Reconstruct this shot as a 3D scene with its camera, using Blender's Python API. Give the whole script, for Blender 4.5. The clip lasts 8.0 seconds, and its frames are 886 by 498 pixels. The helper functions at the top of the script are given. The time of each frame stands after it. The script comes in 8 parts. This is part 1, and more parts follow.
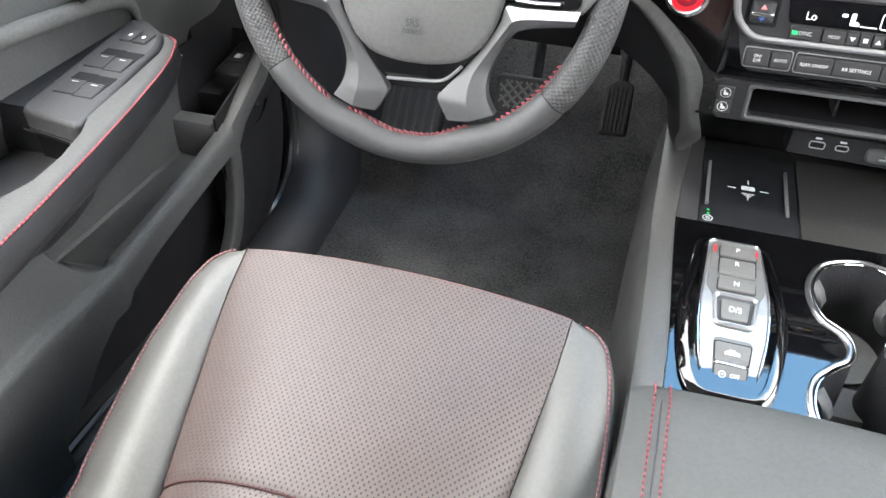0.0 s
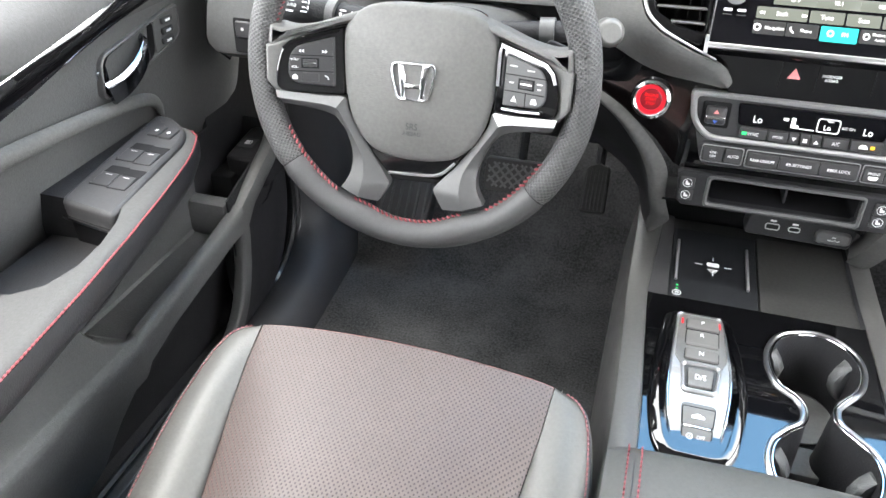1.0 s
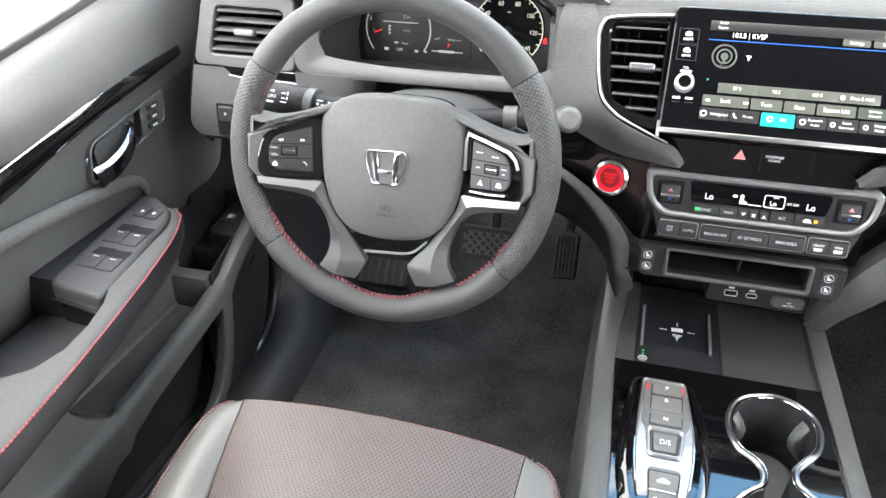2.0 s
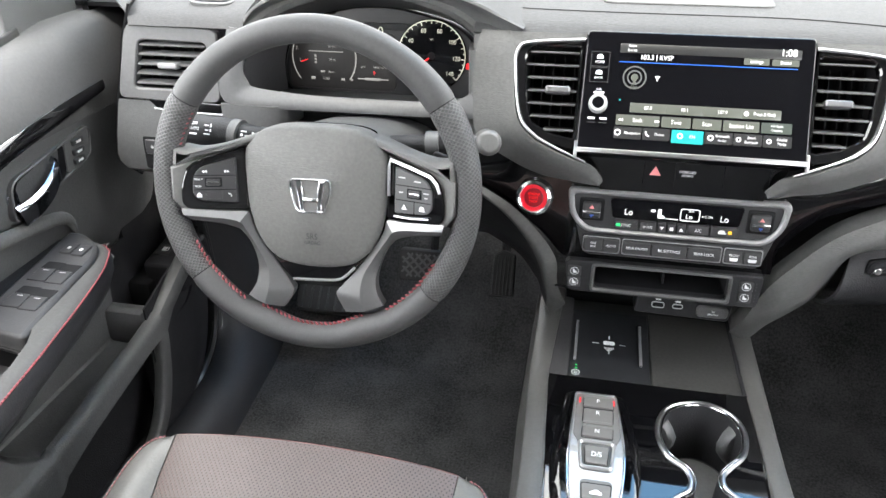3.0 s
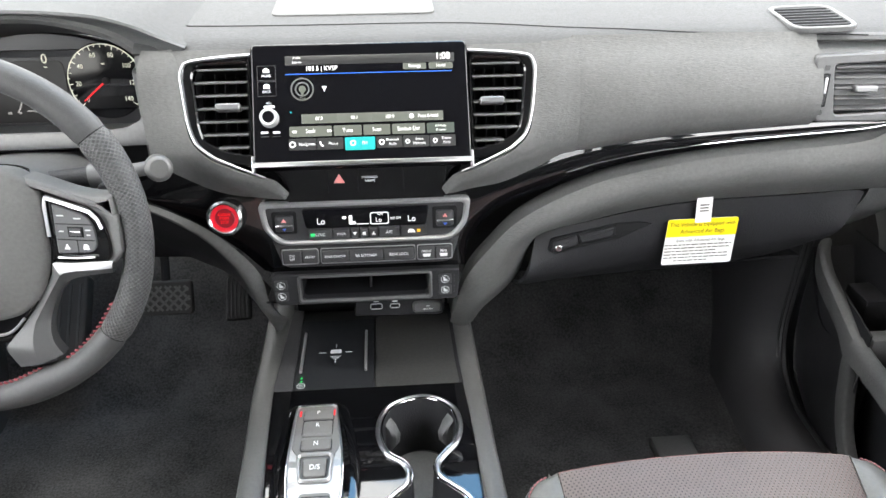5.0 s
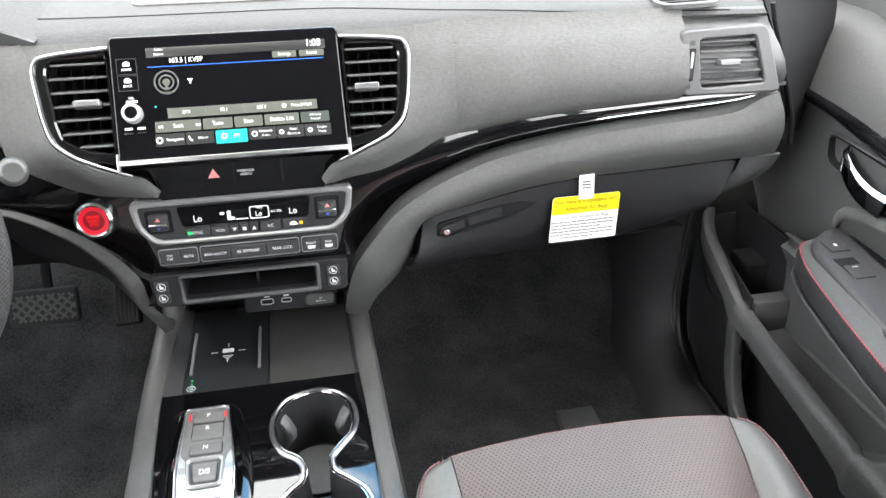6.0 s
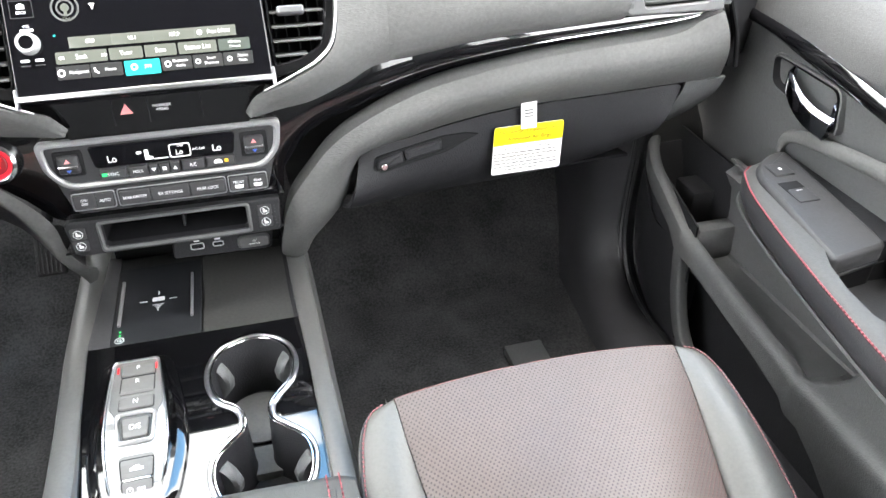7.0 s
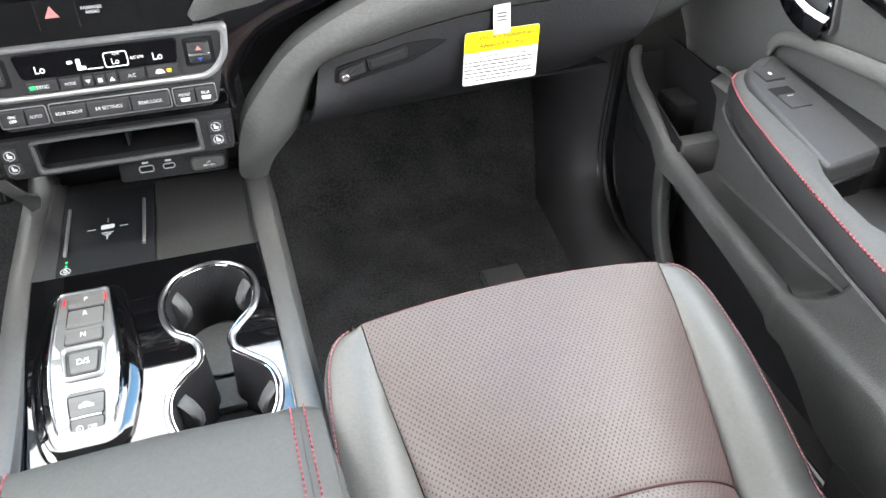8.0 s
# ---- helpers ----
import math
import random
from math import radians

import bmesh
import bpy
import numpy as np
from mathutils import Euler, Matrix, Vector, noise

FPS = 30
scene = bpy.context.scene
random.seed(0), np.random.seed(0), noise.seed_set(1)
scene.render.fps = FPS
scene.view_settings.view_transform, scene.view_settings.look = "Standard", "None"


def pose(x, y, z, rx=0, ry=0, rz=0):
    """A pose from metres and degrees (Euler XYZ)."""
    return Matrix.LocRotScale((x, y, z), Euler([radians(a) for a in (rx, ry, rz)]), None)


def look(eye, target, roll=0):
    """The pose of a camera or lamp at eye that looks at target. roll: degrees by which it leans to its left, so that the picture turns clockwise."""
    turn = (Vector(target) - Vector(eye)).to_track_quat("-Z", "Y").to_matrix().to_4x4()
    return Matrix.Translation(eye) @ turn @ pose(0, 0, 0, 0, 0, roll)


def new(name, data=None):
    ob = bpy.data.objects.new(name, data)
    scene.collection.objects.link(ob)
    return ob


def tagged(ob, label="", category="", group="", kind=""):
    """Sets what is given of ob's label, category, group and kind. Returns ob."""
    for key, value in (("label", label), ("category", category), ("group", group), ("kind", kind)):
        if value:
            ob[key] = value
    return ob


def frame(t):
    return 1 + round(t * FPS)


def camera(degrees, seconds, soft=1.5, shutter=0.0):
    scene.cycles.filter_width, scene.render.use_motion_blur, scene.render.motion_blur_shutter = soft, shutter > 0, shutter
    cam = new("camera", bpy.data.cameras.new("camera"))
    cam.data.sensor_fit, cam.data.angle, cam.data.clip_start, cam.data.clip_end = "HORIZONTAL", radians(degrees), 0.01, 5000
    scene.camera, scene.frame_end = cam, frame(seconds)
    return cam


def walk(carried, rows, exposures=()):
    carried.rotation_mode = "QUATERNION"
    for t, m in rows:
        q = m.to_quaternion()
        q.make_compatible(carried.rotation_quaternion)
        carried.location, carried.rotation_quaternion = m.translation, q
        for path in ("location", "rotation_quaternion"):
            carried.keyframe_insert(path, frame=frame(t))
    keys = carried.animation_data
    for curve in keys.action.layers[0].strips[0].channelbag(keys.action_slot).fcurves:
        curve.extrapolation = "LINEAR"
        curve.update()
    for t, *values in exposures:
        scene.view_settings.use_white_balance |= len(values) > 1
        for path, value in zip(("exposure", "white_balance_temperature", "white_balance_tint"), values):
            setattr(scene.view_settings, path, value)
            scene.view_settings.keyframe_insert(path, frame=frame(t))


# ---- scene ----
cam = camera(61.1, 8.0)
METRES, EYE, TILT, LEAN, TURN = 0.47, 0.8, -39.0, 0.0, 18.0
ROWS = [
    (0.0, 0.0, 0.0, 0.0, 0.0, 0.0, 0.0),
    (0.5, -0.0082, -0.09, 0.0129, -0.4, 2.11, 0.09),
    (1.0, -0.0128, -0.1859, 0.0336, -0.76, 4.57, 0.32),
    (1.5, -0.0064, -0.2536, 0.0565, -1.22, 6.91, 0.72),
    (3.0, 0.0805, -0.311, 0.0725, -4.7, 10.09, 4.29),
    (3.5, 0.1446, -0.3219, 0.0628, -7.31, 10.18, 6.43),
    (4.0, 0.2179, -0.3371, 0.0543, -10.56, 9.81, 8.87),
    (4.5, 0.2961, -0.3416, 0.0463, -14.12, 9.44, 11.53),
    (5.0, 0.3628, -0.363, 0.0422, -17.61, 8.57, 14.09),
    (6.5, 0.487, -0.3783, 0.026, -25.26, 3.38, 19.34),
    (7.0, 0.5182, -0.3178, 0.0124, -26.95, -0.05, 20.1),
    (7.5, 0.5593, -0.2616, -0.0073, -28.06, -3.46, 20.65),
    (8.0, 0.5792, -0.2148, -0.0286, -28.76, -5.9, 21.21),
]
walk(cam, [(t, pose(-0.17, 0, EYE, TILT, LEAN, TURN) @ pose(METRES * x, METRES * y, METRES * z, 90 + pitch, roll, yaw)) for t, x, y, z, yaw, pitch, roll in ROWS], [(0.0, 3.98), (1.0, 3.98), (1.5, 3.9), (3.0, 3.55), (5.0, 3.5), (6.5, 3.93), (7.5, 4.3), (8.0, 4.04)])

# ---- light ----
world = bpy.data.worlds.new("world")
scene.world = world
world.use_nodes = True
wn, wl = world.node_tree.nodes, world.node_tree.links
wbg = wn["Background"]
sky = wn.new("ShaderNodeTexSky")
sky.sky_type, sky.sun_disc = "NISHITA", False
sky.sun_elevation, sky.sun_rotation = radians(52), radians(150)
cloud = wn.new("ShaderNodeTexNoise")
cloud.inputs["Scale"].default_value, cloud.inputs["Detail"].default_value = 2.3, 7.0
cramp = wn.new("ShaderNodeValToRGB")
cramp.color_ramp.elements[0].position, cramp.color_ramp.elements[1].position = 0.745, 0.80
# bright cloud all round, with one blue gap high ahead of the car
wco = wn.new("ShaderNodeTexCoord")
gap = wn.new("ShaderNodeVectorMath")
gap.operation = "DISTANCE"
gap.inputs[1].default_value = (0.27, 0.43, 0.86)
heap = wn.new("ShaderNodeMath")
heap.operation = "MULTIPLY_ADD"
heap.inputs[1].default_value = 1.0
wl.new(wco.outputs["Generated"], cloud.inputs["Vector"])
wl.new(wco.outputs["Generated"], gap.inputs[0])
wl.new(gap.outputs["Value"], heap.inputs[0])
wl.new(cloud.outputs["Fac"], heap.inputs[2])
wmix = wn.new("ShaderNodeMix")
wmix.data_type = "RGBA"
wmix.inputs["B"].default_value = (7.7, 7.75, 7.85, 1)
wl.new(heap.outputs[0], cramp.inputs["Fac"])
wl.new(cramp.outputs["Color"], wmix.inputs["Factor"])
clear_air = wn.new("ShaderNodeVectorMath")
clear_air.operation = "MULTIPLY"
clear_air.inputs[1].default_value = (1.55, 2.1, 2.0)
wl.new(sky.outputs["Color"], clear_air.inputs[0])
wl.new(clear_air.outputs["Vector"], wmix.inputs["A"])
wl.new(wmix.outputs["Result"], wbg.inputs["Color"])
wbg.inputs["Strength"].default_value = 0.15
sun = new("sun", bpy.data.lights.new("sun", "SUN"))
sun.data.energy, sun.data.angle, sun.data.color = 0.8, radians(30), (1, 0.95, 0.88)
sun.matrix_world = look((0, 0, 6), (0.6, 1.6, 1.2))


# ---- materials ----
def mat(name, base, rough=0.5, metal=0.0, grain=0.0, scale=400.0, kind="voronoi", vary=0.12, coat=0.0, glow=None, glow_power=1.0, spec=0.5):
    m = bpy.data.materials.new(name)
    m.use_nodes = True
    n, l = m.node_tree.nodes, m.node_tree.links
    b = n["Principled BSDF"]
    b.inputs["Roughness"].default_value, b.inputs["Metallic"].default_value = rough, metal
    b.inputs["Coat Weight"].default_value = coat
    b.inputs["Coat Roughness"].default_value = 0.03
    b.inputs["Specular IOR Level"].default_value = spec
    co = n.new("ShaderNodeTexCoord")
    if vary:
        tex = n.new("ShaderNodeTexNoise")
        tex.inputs["Scale"].default_value, tex.inputs["Detail"].default_value = 14.0, 6.0
        l.new(co.outputs["Object"], tex.inputs["Vector"])
        fine = n.new("ShaderNodeTexNoise")
        fine.inputs["Scale"].default_value, fine.inputs["Detail"].default_value = 260.0, 2.0
        l.new(co.outputs["Object"], fine.inputs["Vector"])
        add = n.new("ShaderNodeMath")
        add.operation = "ADD"
        l.new(tex.outputs["Fac"], add.inputs[0])
        l.new(fine.outputs["Fac"], add.inputs[1])
        ramp = n.new("ShaderNodeMapRange")
        ramp.inputs["From Min"].default_value, ramp.inputs["From Max"].default_value = 0.7, 1.3
        ramp.inputs["To Min"].default_value, ramp.inputs["To Max"].default_value = 1 - vary, 1 + vary
        l.new(add.outputs[0], ramp.inputs["Value"])
        mul = n.new("ShaderNodeVectorMath")
        mul.operation = "SCALE"
        mul.inputs[0].default_value = base
        l.new(ramp.outputs["Result"], mul.inputs["Scale"])
        l.new(mul.outputs["Vector"], b.inputs["Base Color"])
        rr = n.new("ShaderNodeMapRange")
        rr.inputs["From Min"].default_value, rr.inputs["From Max"].default_value = 0.3, 0.7
        rr.inputs["To Min"].default_value, rr.inputs["To Max"].default_value = rough * (1 - vary * 0.7), min(1, rough * (1 + vary * 0.7))
        l.new(tex.outputs["Fac"], rr.inputs["Value"])
        l.new(rr.outputs["Result"], b.inputs["Roughness"])
    else:
        b.inputs["Base Color"].default_value = (*base, 1)
    if grain:
        if kind == "wrinkle":
            # fine creases that run across the car
            g = n.new("ShaderNodeTexNoise")
            g.inputs["Detail"].default_value, g.inputs["Distortion"].default_value = 2.0, 0.6
            out = "Fac"
            squeeze = n.new("ShaderNodeMapping")
            squeeze.inputs["Scale"].default_value = (0.3, 1.0, 1.0)
            l.new(co.outputs["Object"], squeeze.inputs["Vector"])
        elif kind == "voronoi":
            g = n.new("ShaderNodeTexVoronoi")
            g.feature = "SMOOTH_F1"
            out = "Distance"
        else:
            g = n.new("ShaderNodeTexNoise")
            g.inputs["Detail"].default_value = 4.0
            out = "Fac"
        g.inputs["Scale"].default_value = scale
        l.new(squeeze.outputs["Vector"] if kind == "wrinkle" else co.outputs["Object"], g.inputs["Vector"])
        bump = n.new("ShaderNodeBump")
        bump.inputs["Strength"].default_value, bump.inputs["Distance"].default_value = grain, 0.0006
        l.new(g.outputs[out], bump.inputs["Height"])
        if vary and kind == "voronoi":
            # colour darker in the grain's pits, lighter where it is raised
            pit = n.new("ShaderNodeMapRange")
            pit.inputs["From Min"].default_value, pit.inputs["From Max"].default_value = 0.15, 0.75
            pit.inputs["To Min"].default_value, pit.inputs["To Max"].default_value = 1 - 0.10 * grain, 1 + 0.10 * grain
            l.new(g.outputs[out], pit.inputs["Value"])
            grain_tone = n.new("ShaderNodeMath")
            grain_tone.operation = "MULTIPLY"
            l.new(ramp.outputs["Result"], grain_tone.inputs[0])
            l.new(pit.outputs["Result"], grain_tone.inputs[1])
            l.new(grain_tone.outputs[0], mul.inputs["Scale"])
        l.new(bump.outputs["Normal"], b.inputs["Normal"])
    if glow:
        b.inputs["Emission Color"].default_value = (*glow, 1)
        b.inputs["Emission Strength"].default_value = glow_power * 0.1
    return m


def dotted(name, base, pit, step, radius, rough, depth=0.6, swap=False):
    """Leather with a staggered grid of punched holes."""
    m = mat(name, base, rough, vary=0.1)
    n, l = m.node_tree.nodes, m.node_tree.links
    b = n["Principled BSDF"]
    colour = b.inputs["Base Color"].links[0].from_socket
    co = n.new("ShaderNodeTexCoord")
    flat = n.new("ShaderNodeVectorMath")
    flat.operation = "MULTIPLY"
    flat.inputs[1].default_value = (1 / step, 1 / (step * 1.2), 0)
    l.new(co.outputs["UV" if swap else "Object"], flat.inputs[0])
    near = []
    for shift in ((0, 0, 0), (0.5, 0.5, 0)):
        a = n.new("ShaderNodeVectorMath")
        a.inputs[1].default_value = shift
        l.new(flat.outputs[0], a.inputs[0])
        f = n.new("ShaderNodeVectorMath")
        f.operation = "FRACTION"
        l.new(a.outputs[0], f.inputs[0])
        d = n.new("ShaderNodeVectorMath")
        d.operation = "DISTANCE"
        d.inputs[1].default_value = (0.5, 0.5, 0)
        l.new(f.outputs[0], d.inputs[0])
        near.append(d.outputs["Value"])
    least = n.new("ShaderNodeMath")
    least.operation = "MINIMUM"
    l.new(near[0], least.inputs[0])
    l.new(near[1], least.inputs[1])
    edge = n.new("ShaderNodeMapRange")
    edge.inputs["From Min"].default_value, edge.inputs["From Max"].default_value = radius * 0.7, radius * 1.25
    l.new(least.outputs[0], edge.inputs["Value"])
    mix = n.new("ShaderNodeMix")
    mix.data_type = "RGBA"
    mix.inputs["A"].default_value = (*pit, 1)
    l.new(edge.outputs["Result"], mix.inputs["Factor"])
    l.new(colour, mix.inputs["B"])
    l.new(mix.outputs["Result"], b.inputs["Base Color"])
    grain = n.new("ShaderNodeTexNoise")
    grain.inputs["Scale"].default_value = 900.0
    l.new(co.outputs["Object"], grain.inputs["Vector"])
    tot = n.new("ShaderNodeMath")
    tot.operation = "MULTIPLY_ADD"
    tot.inputs[1].default_value = 0.25
    l.new(grain.outputs["Fac"], tot.inputs[0])
    l.new(edge.outputs["Result"], tot.inputs[2])
    bump = n.new("ShaderNodeBump")
    bump.inputs["Strength"].default_value, bump.inputs["Distance"].default_value = depth, 0.0008
    l.new(tot.outputs[0], bump.inputs["Height"])
    l.new(bump.outputs["Normal"], b.inputs["Normal"])
    return m


# same skin as SOFT, darkened to offset strong windscreen light on the top
DIMSKIN = mat("dashboard_grain_dimmed", (0.066, 0.066, 0.067), 0.8, grain=1.0, scale=620, kind="wrinkle", spec=0.15)
SOFT = mat("charcoal_soft_grain", (0.097, 0.097, 0.096), 0.74, grain=1.0, scale=620, kind="wrinkle", spec=0.2)
HARD = mat("charcoal_hard_plastic", (0.071, 0.072, 0.073), 0.5, grain=0.55, scale=620)
DARK = mat("black_hard_plastic", (0.015, 0.015, 0.017), 0.6, grain=0.7, scale=560, spec=0.32)
# near-black for black plastic and for the shade of recesses, slots and gaps
VOID = mat("black_plastic_and_shade", (0.007, 0.007, 0.008), 0.7, spec=0.2)
SWITCH = mat("dark_switch_plastic", (0.036, 0.036, 0.038), 0.55, grain=0.3, scale=700, spec=0.35)
TRIM = mat("grey_satin_trim", (0.070, 0.070, 0.072), 0.48, grain=0.1, scale=900)
LEATHER = mat("charcoal_leather", (0.050, 0.051, 0.049), 0.6, grain=0.3, scale=700)
RAIL = mat("grey_rail_trim", (0.072, 0.071, 0.069), 0.38, grain=0.2, scale=900, spec=0.65)
ARMREST = mat("armrest_leather", (0.050, 0.050, 0.049), 0.62, grain=0.35, scale=700, spec=0.35)
DOORPAD = mat("door_shelf_grain", (0.062, 0.062, 0.062), 0.62, grain=0.8, scale=620, kind="wrinkle", spec=0.3)
# chrome darkened and blued for the dark cabin it should mirror
HANDLE = mat("dimmed_chrome", (0.36, 0.38, 0.43), 0.10, 1.0, vary=0.0)
SIDE = mat("black_leather", (0.026, 0.026, 0.028), 0.48, grain=0.35, scale=600)
PERF = dotted("perforated_brown_leather", (0.077, 0.060, 0.055), (0.016, 0.010, 0.009), 0.0050, 0.155, 0.48)
# dyed leather shows a red bloom where it is seen edge on
PERF.node_tree.nodes["Principled BSDF"].inputs["Sheen Weight"].default_value = 0.3
PERF.node_tree.nodes["Principled BSDF"].inputs["Sheen Roughness"].default_value = 0.35
PERF.node_tree.nodes["Principled BSDF"].inputs["Sheen Tint"].default_value = (0.75, 0.16, 0.13, 1)
BOLSTER = mat("olive_grey_leather", (0.082, 0.080, 0.075), 0.48, grain=0.25, scale=420, vary=0.08)
PADGRAIN = mat("grained_airbag_skin", (0.098, 0.097, 0.095), 0.55, grain=0.55, scale=520, kind="wrinkle", spec=0.4)
GRIP = dotted("dimpled_rim_leather", (0.064, 0.064, 0.065), (0.030, 0.030, 0.031), 0.0046, 0.30, 0.45, 0.8, True)
GRIP.node_tree.nodes["Bump"].inputs["Distance"].default_value = 0.0008
RIM = mat("smooth_rim_leather", (0.043, 0.043, 0.044), 0.58, grain=0.3, scale=900)
PIANO = mat("piano_black", (0.003, 0.003, 0.0035), 0.04, vary=0.0, spec=1.0)
CHROME = mat("satin_chrome", (0.78, 0.78, 0.79), 0.18, 1.0, vary=0.05)
BRIGHT = mat("bright_chrome", (0.85, 0.86, 0.88), 0.06, 1.0, vary=0.0)
SPOKE = mat("grey_satin_spoke", (0.056, 0.056, 0.057), 0.48, 0.1, vary=0.06)
SATIN = mat("satin_rim_metal", (0.42, 0.42, 0.43), 0.30, 1.0, vary=0.05)
SILVER = mat("painted_silver", (0.27, 0.27, 0.275), 0.38, 0.5, vary=0.06)
GREY = mat("grey_button", (0.024, 0.024, 0.026), 0.5, vary=0.08)
KEYTONE = mat("mid_grey_keys", (0.052, 0.053, 0.055), 0.5, vary=0.06)
RUBBER = mat("black_rubber", (0.018, 0.018, 0.018), 0.7, grain=0.3, scale=500)
RED = mat("red_thread", (0.20, 0.04, 0.05), 0.65, vary=0.15)
CARPET = mat("black_carpet", (0.037, 0.037, 0.038), 1.0, grain=1.0, scale=600, kind="noise", vary=0.6, spec=0.1)
HEADLINER = mat("charcoal_headliner_cloth", (0.10, 0.10, 0.10), 0.95, grain=0.3, scale=900, kind="noise")
GLASSBLACK = mat("display_glass", (0.003, 0.003, 0.004), 0.06, vary=0.0, spec=0.4)
WHITE_INK = mat("white_ink", (0.70, 0.70, 0.71), 0.6, vary=0.0)
PALE_INK = mat("pale_grey_ink", (0.38, 0.38, 0.38), 0.6, vary=0.0)
LIT_WHITE = mat("lit_white", (0.6, 0.6, 0.6), 0.5, vary=0.0, glow=(1, 1, 0.96), glow_power=0.75)
LIT_KEY = mat("lit_grey_key", (0.02, 0.02, 0.02), 0.3, vary=0.0, glow=(0.46, 0.50, 0.40), glow_power=0.42)
LIT_DIM = mat("lit_dim_key", (0.02, 0.02, 0.02), 0.5, vary=0.0, glow=(0.10, 0.17, 0.11), glow_power=0.42)
LIT_TEAL = mat("lit_teal", (0.0, 0.2, 0.2), 0.5, vary=0.0, glow=(0.0, 0.60, 0.54), glow_power=0.30)
LIT_BLUE = mat("lit_blue", (0.0, 0.05, 0.3), 0.5, vary=0.0, glow=(0.02, 0.16, 0.7), glow_power=0.9)
LIT_RED = mat("lit_red", (0.5, 0.0, 0.0), 0.5, vary=0.0, glow=(1, 0.02, 0.03), glow_power=1.1)
LIT_GREEN = mat("lit_green", (0.0, 0.3, 0.05), 0.5, vary=0.0, glow=(0.05, 0.9, 0.25), glow_power=1.0)
LIT_AMBER = mat("lit_amber", (0.4, 0.2, 0.0), 0.5, vary=0.0, glow=(1, 0.5, 0.03), glow_power=1.1)
LIT_IVORY = mat("lit_ivory", (0.5, 0.5, 0.4), 0.5, vary=0.0, glow=(0.85, 0.82, 0.66), glow_power=0.45)
PINK = mat("faded_red_print", (0.6, 0.2, 0.2), 0.5, vary=0.0)
BLUE = mat("blue_print", (0.05, 0.12, 0.5), 0.5, vary=0.0)
YELLOW = mat("yellow_card", (0.85, 0.66, 0.0), 0.6, vary=0.04)
PAPER = mat("white_card", (0.68, 0.68, 0.67), 0.6, vary=0.04)
INK = mat("grey_ink", (0.10, 0.10, 0.095), 0.7, vary=0.0)
BROWN_INK = mat("olive_ink", (0.13, 0.10, 0.01), 0.7, vary=0.0)

# tinted laminated glass
GLASS = bpy.data.materials.new("tinted_glass")
GLASS.use_nodes = True
gn, gl = GLASS.node_tree.nodes, GLASS.node_tree.links
clear = gn.new("ShaderNodeBsdfTransparent")
clear.inputs["Color"].default_value = (0.72, 0.73, 0.715, 1)
shine = gn.new("ShaderNodeBsdfGlossy")
shine.inputs["Roughness"].default_value = 0.01
facing = gn.new("ShaderNodeLayerWeight")
facing.inputs["Blend"].default_value = 0.5
steep = gn.new("ShaderNodeMath")
steep.operation = "POWER"
steep.inputs[1].default_value = 5.0
gloss = gn.new("ShaderNodeMath")
gloss.operation = "MULTIPLY_ADD"
gloss.inputs[1].default_value, gloss.inputs[2].default_value = 0.92, 0.07
gl.new(facing.outputs["Facing"], steep.inputs[0])
gl.new(steep.outputs[0], gloss.inputs[0])
both = gn.new("ShaderNodeMixShader")
gl.new(gloss.outputs[0], both.inputs["Fac"])
gl.new(clear.outputs["BSDF"], both.inputs[1])
gl.new(shine.outputs["BSDF"], both.inputs[2])
gl.new(both.outputs["Shader"], gn["Material Output"].inputs["Surface"])

# rear panes darkened to hold back light from behind
SIDEGLASS, DIMPANE = GLASS.copy(), GLASS.copy()
SIDEGLASS.name, DIMPANE.name = "side_glass", "dimming_glass"
SIDEGLASS.node_tree.nodes["Transparent BSDF"].inputs["Color"].default_value = (0.95, 0.96, 0.96, 1)
DIMPANE.node_tree.nodes["Transparent BSDF"].inputs["Color"].default_value = (0.58, 0.59, 0.59, 1)

# ---- building tools ----
ORIGIN = {}


def thing(name, at, label, category, group="", kind=""):
    e = new(name)
    e.location = at
    e.empty_display_size = 0.05
    ORIGIN[e.name] = Vector(at)
    return tagged(e, label, category, group, kind)


def part(name, bm, material, parent=None, label="", sharp=38, uv=None):
    """Links a bmesh, built in world places, as one mesh object under a thing or a part."""
    me = bpy.data.meshes.new(name)
    o = ORIGIN[parent.name] if parent else Vector()
    bmesh.ops.recalc_face_normals(bm, faces=bm.faces)
    bmesh.ops.translate(bm, verts=bm.verts, vec=-o)
    for f in bm.faces:
        f.smooth = True
    lim = radians(sharp)
    for e in bm.edges:
        fs = e.link_faces
        e.smooth = len(fs) == 2 and len(fs[0].verts) < 5 and len(fs[1].verts) < 5 and e.calc_face_angle(0) < lim
    bm.to_mesh(me)
    bm.free()
    me.materials.append(material)
    ob = new(name, me)
    ob.parent = parent
    ORIGIN[ob.name] = o
    if label:
        ob["label"] = label
    return ob


def V(*p):
    return Vector(p)


def axes(o, r, u):
    """A frame at o: x along r, y along u, z out of the face."""
    r, u = Vector(r).normalized(), Vector(u).normalized()
    w = r.cross(u).normalized()
    u = w.cross(r)
    return Matrix(((r.x, u.x, w.x, o[0]), (r.y, u.y, w.y, o[1]), (r.z, u.z, w.z, o[2]), (0, 0, 0, 1)))


def lerp(x, table):
    xs = [p[0] for p in table]
    ys = [p[1] for p in table]
    if xs[0] > xs[-1]:
        xs, ys = xs[::-1], ys[::-1]
    return float(np.interp(x, xs, ys))


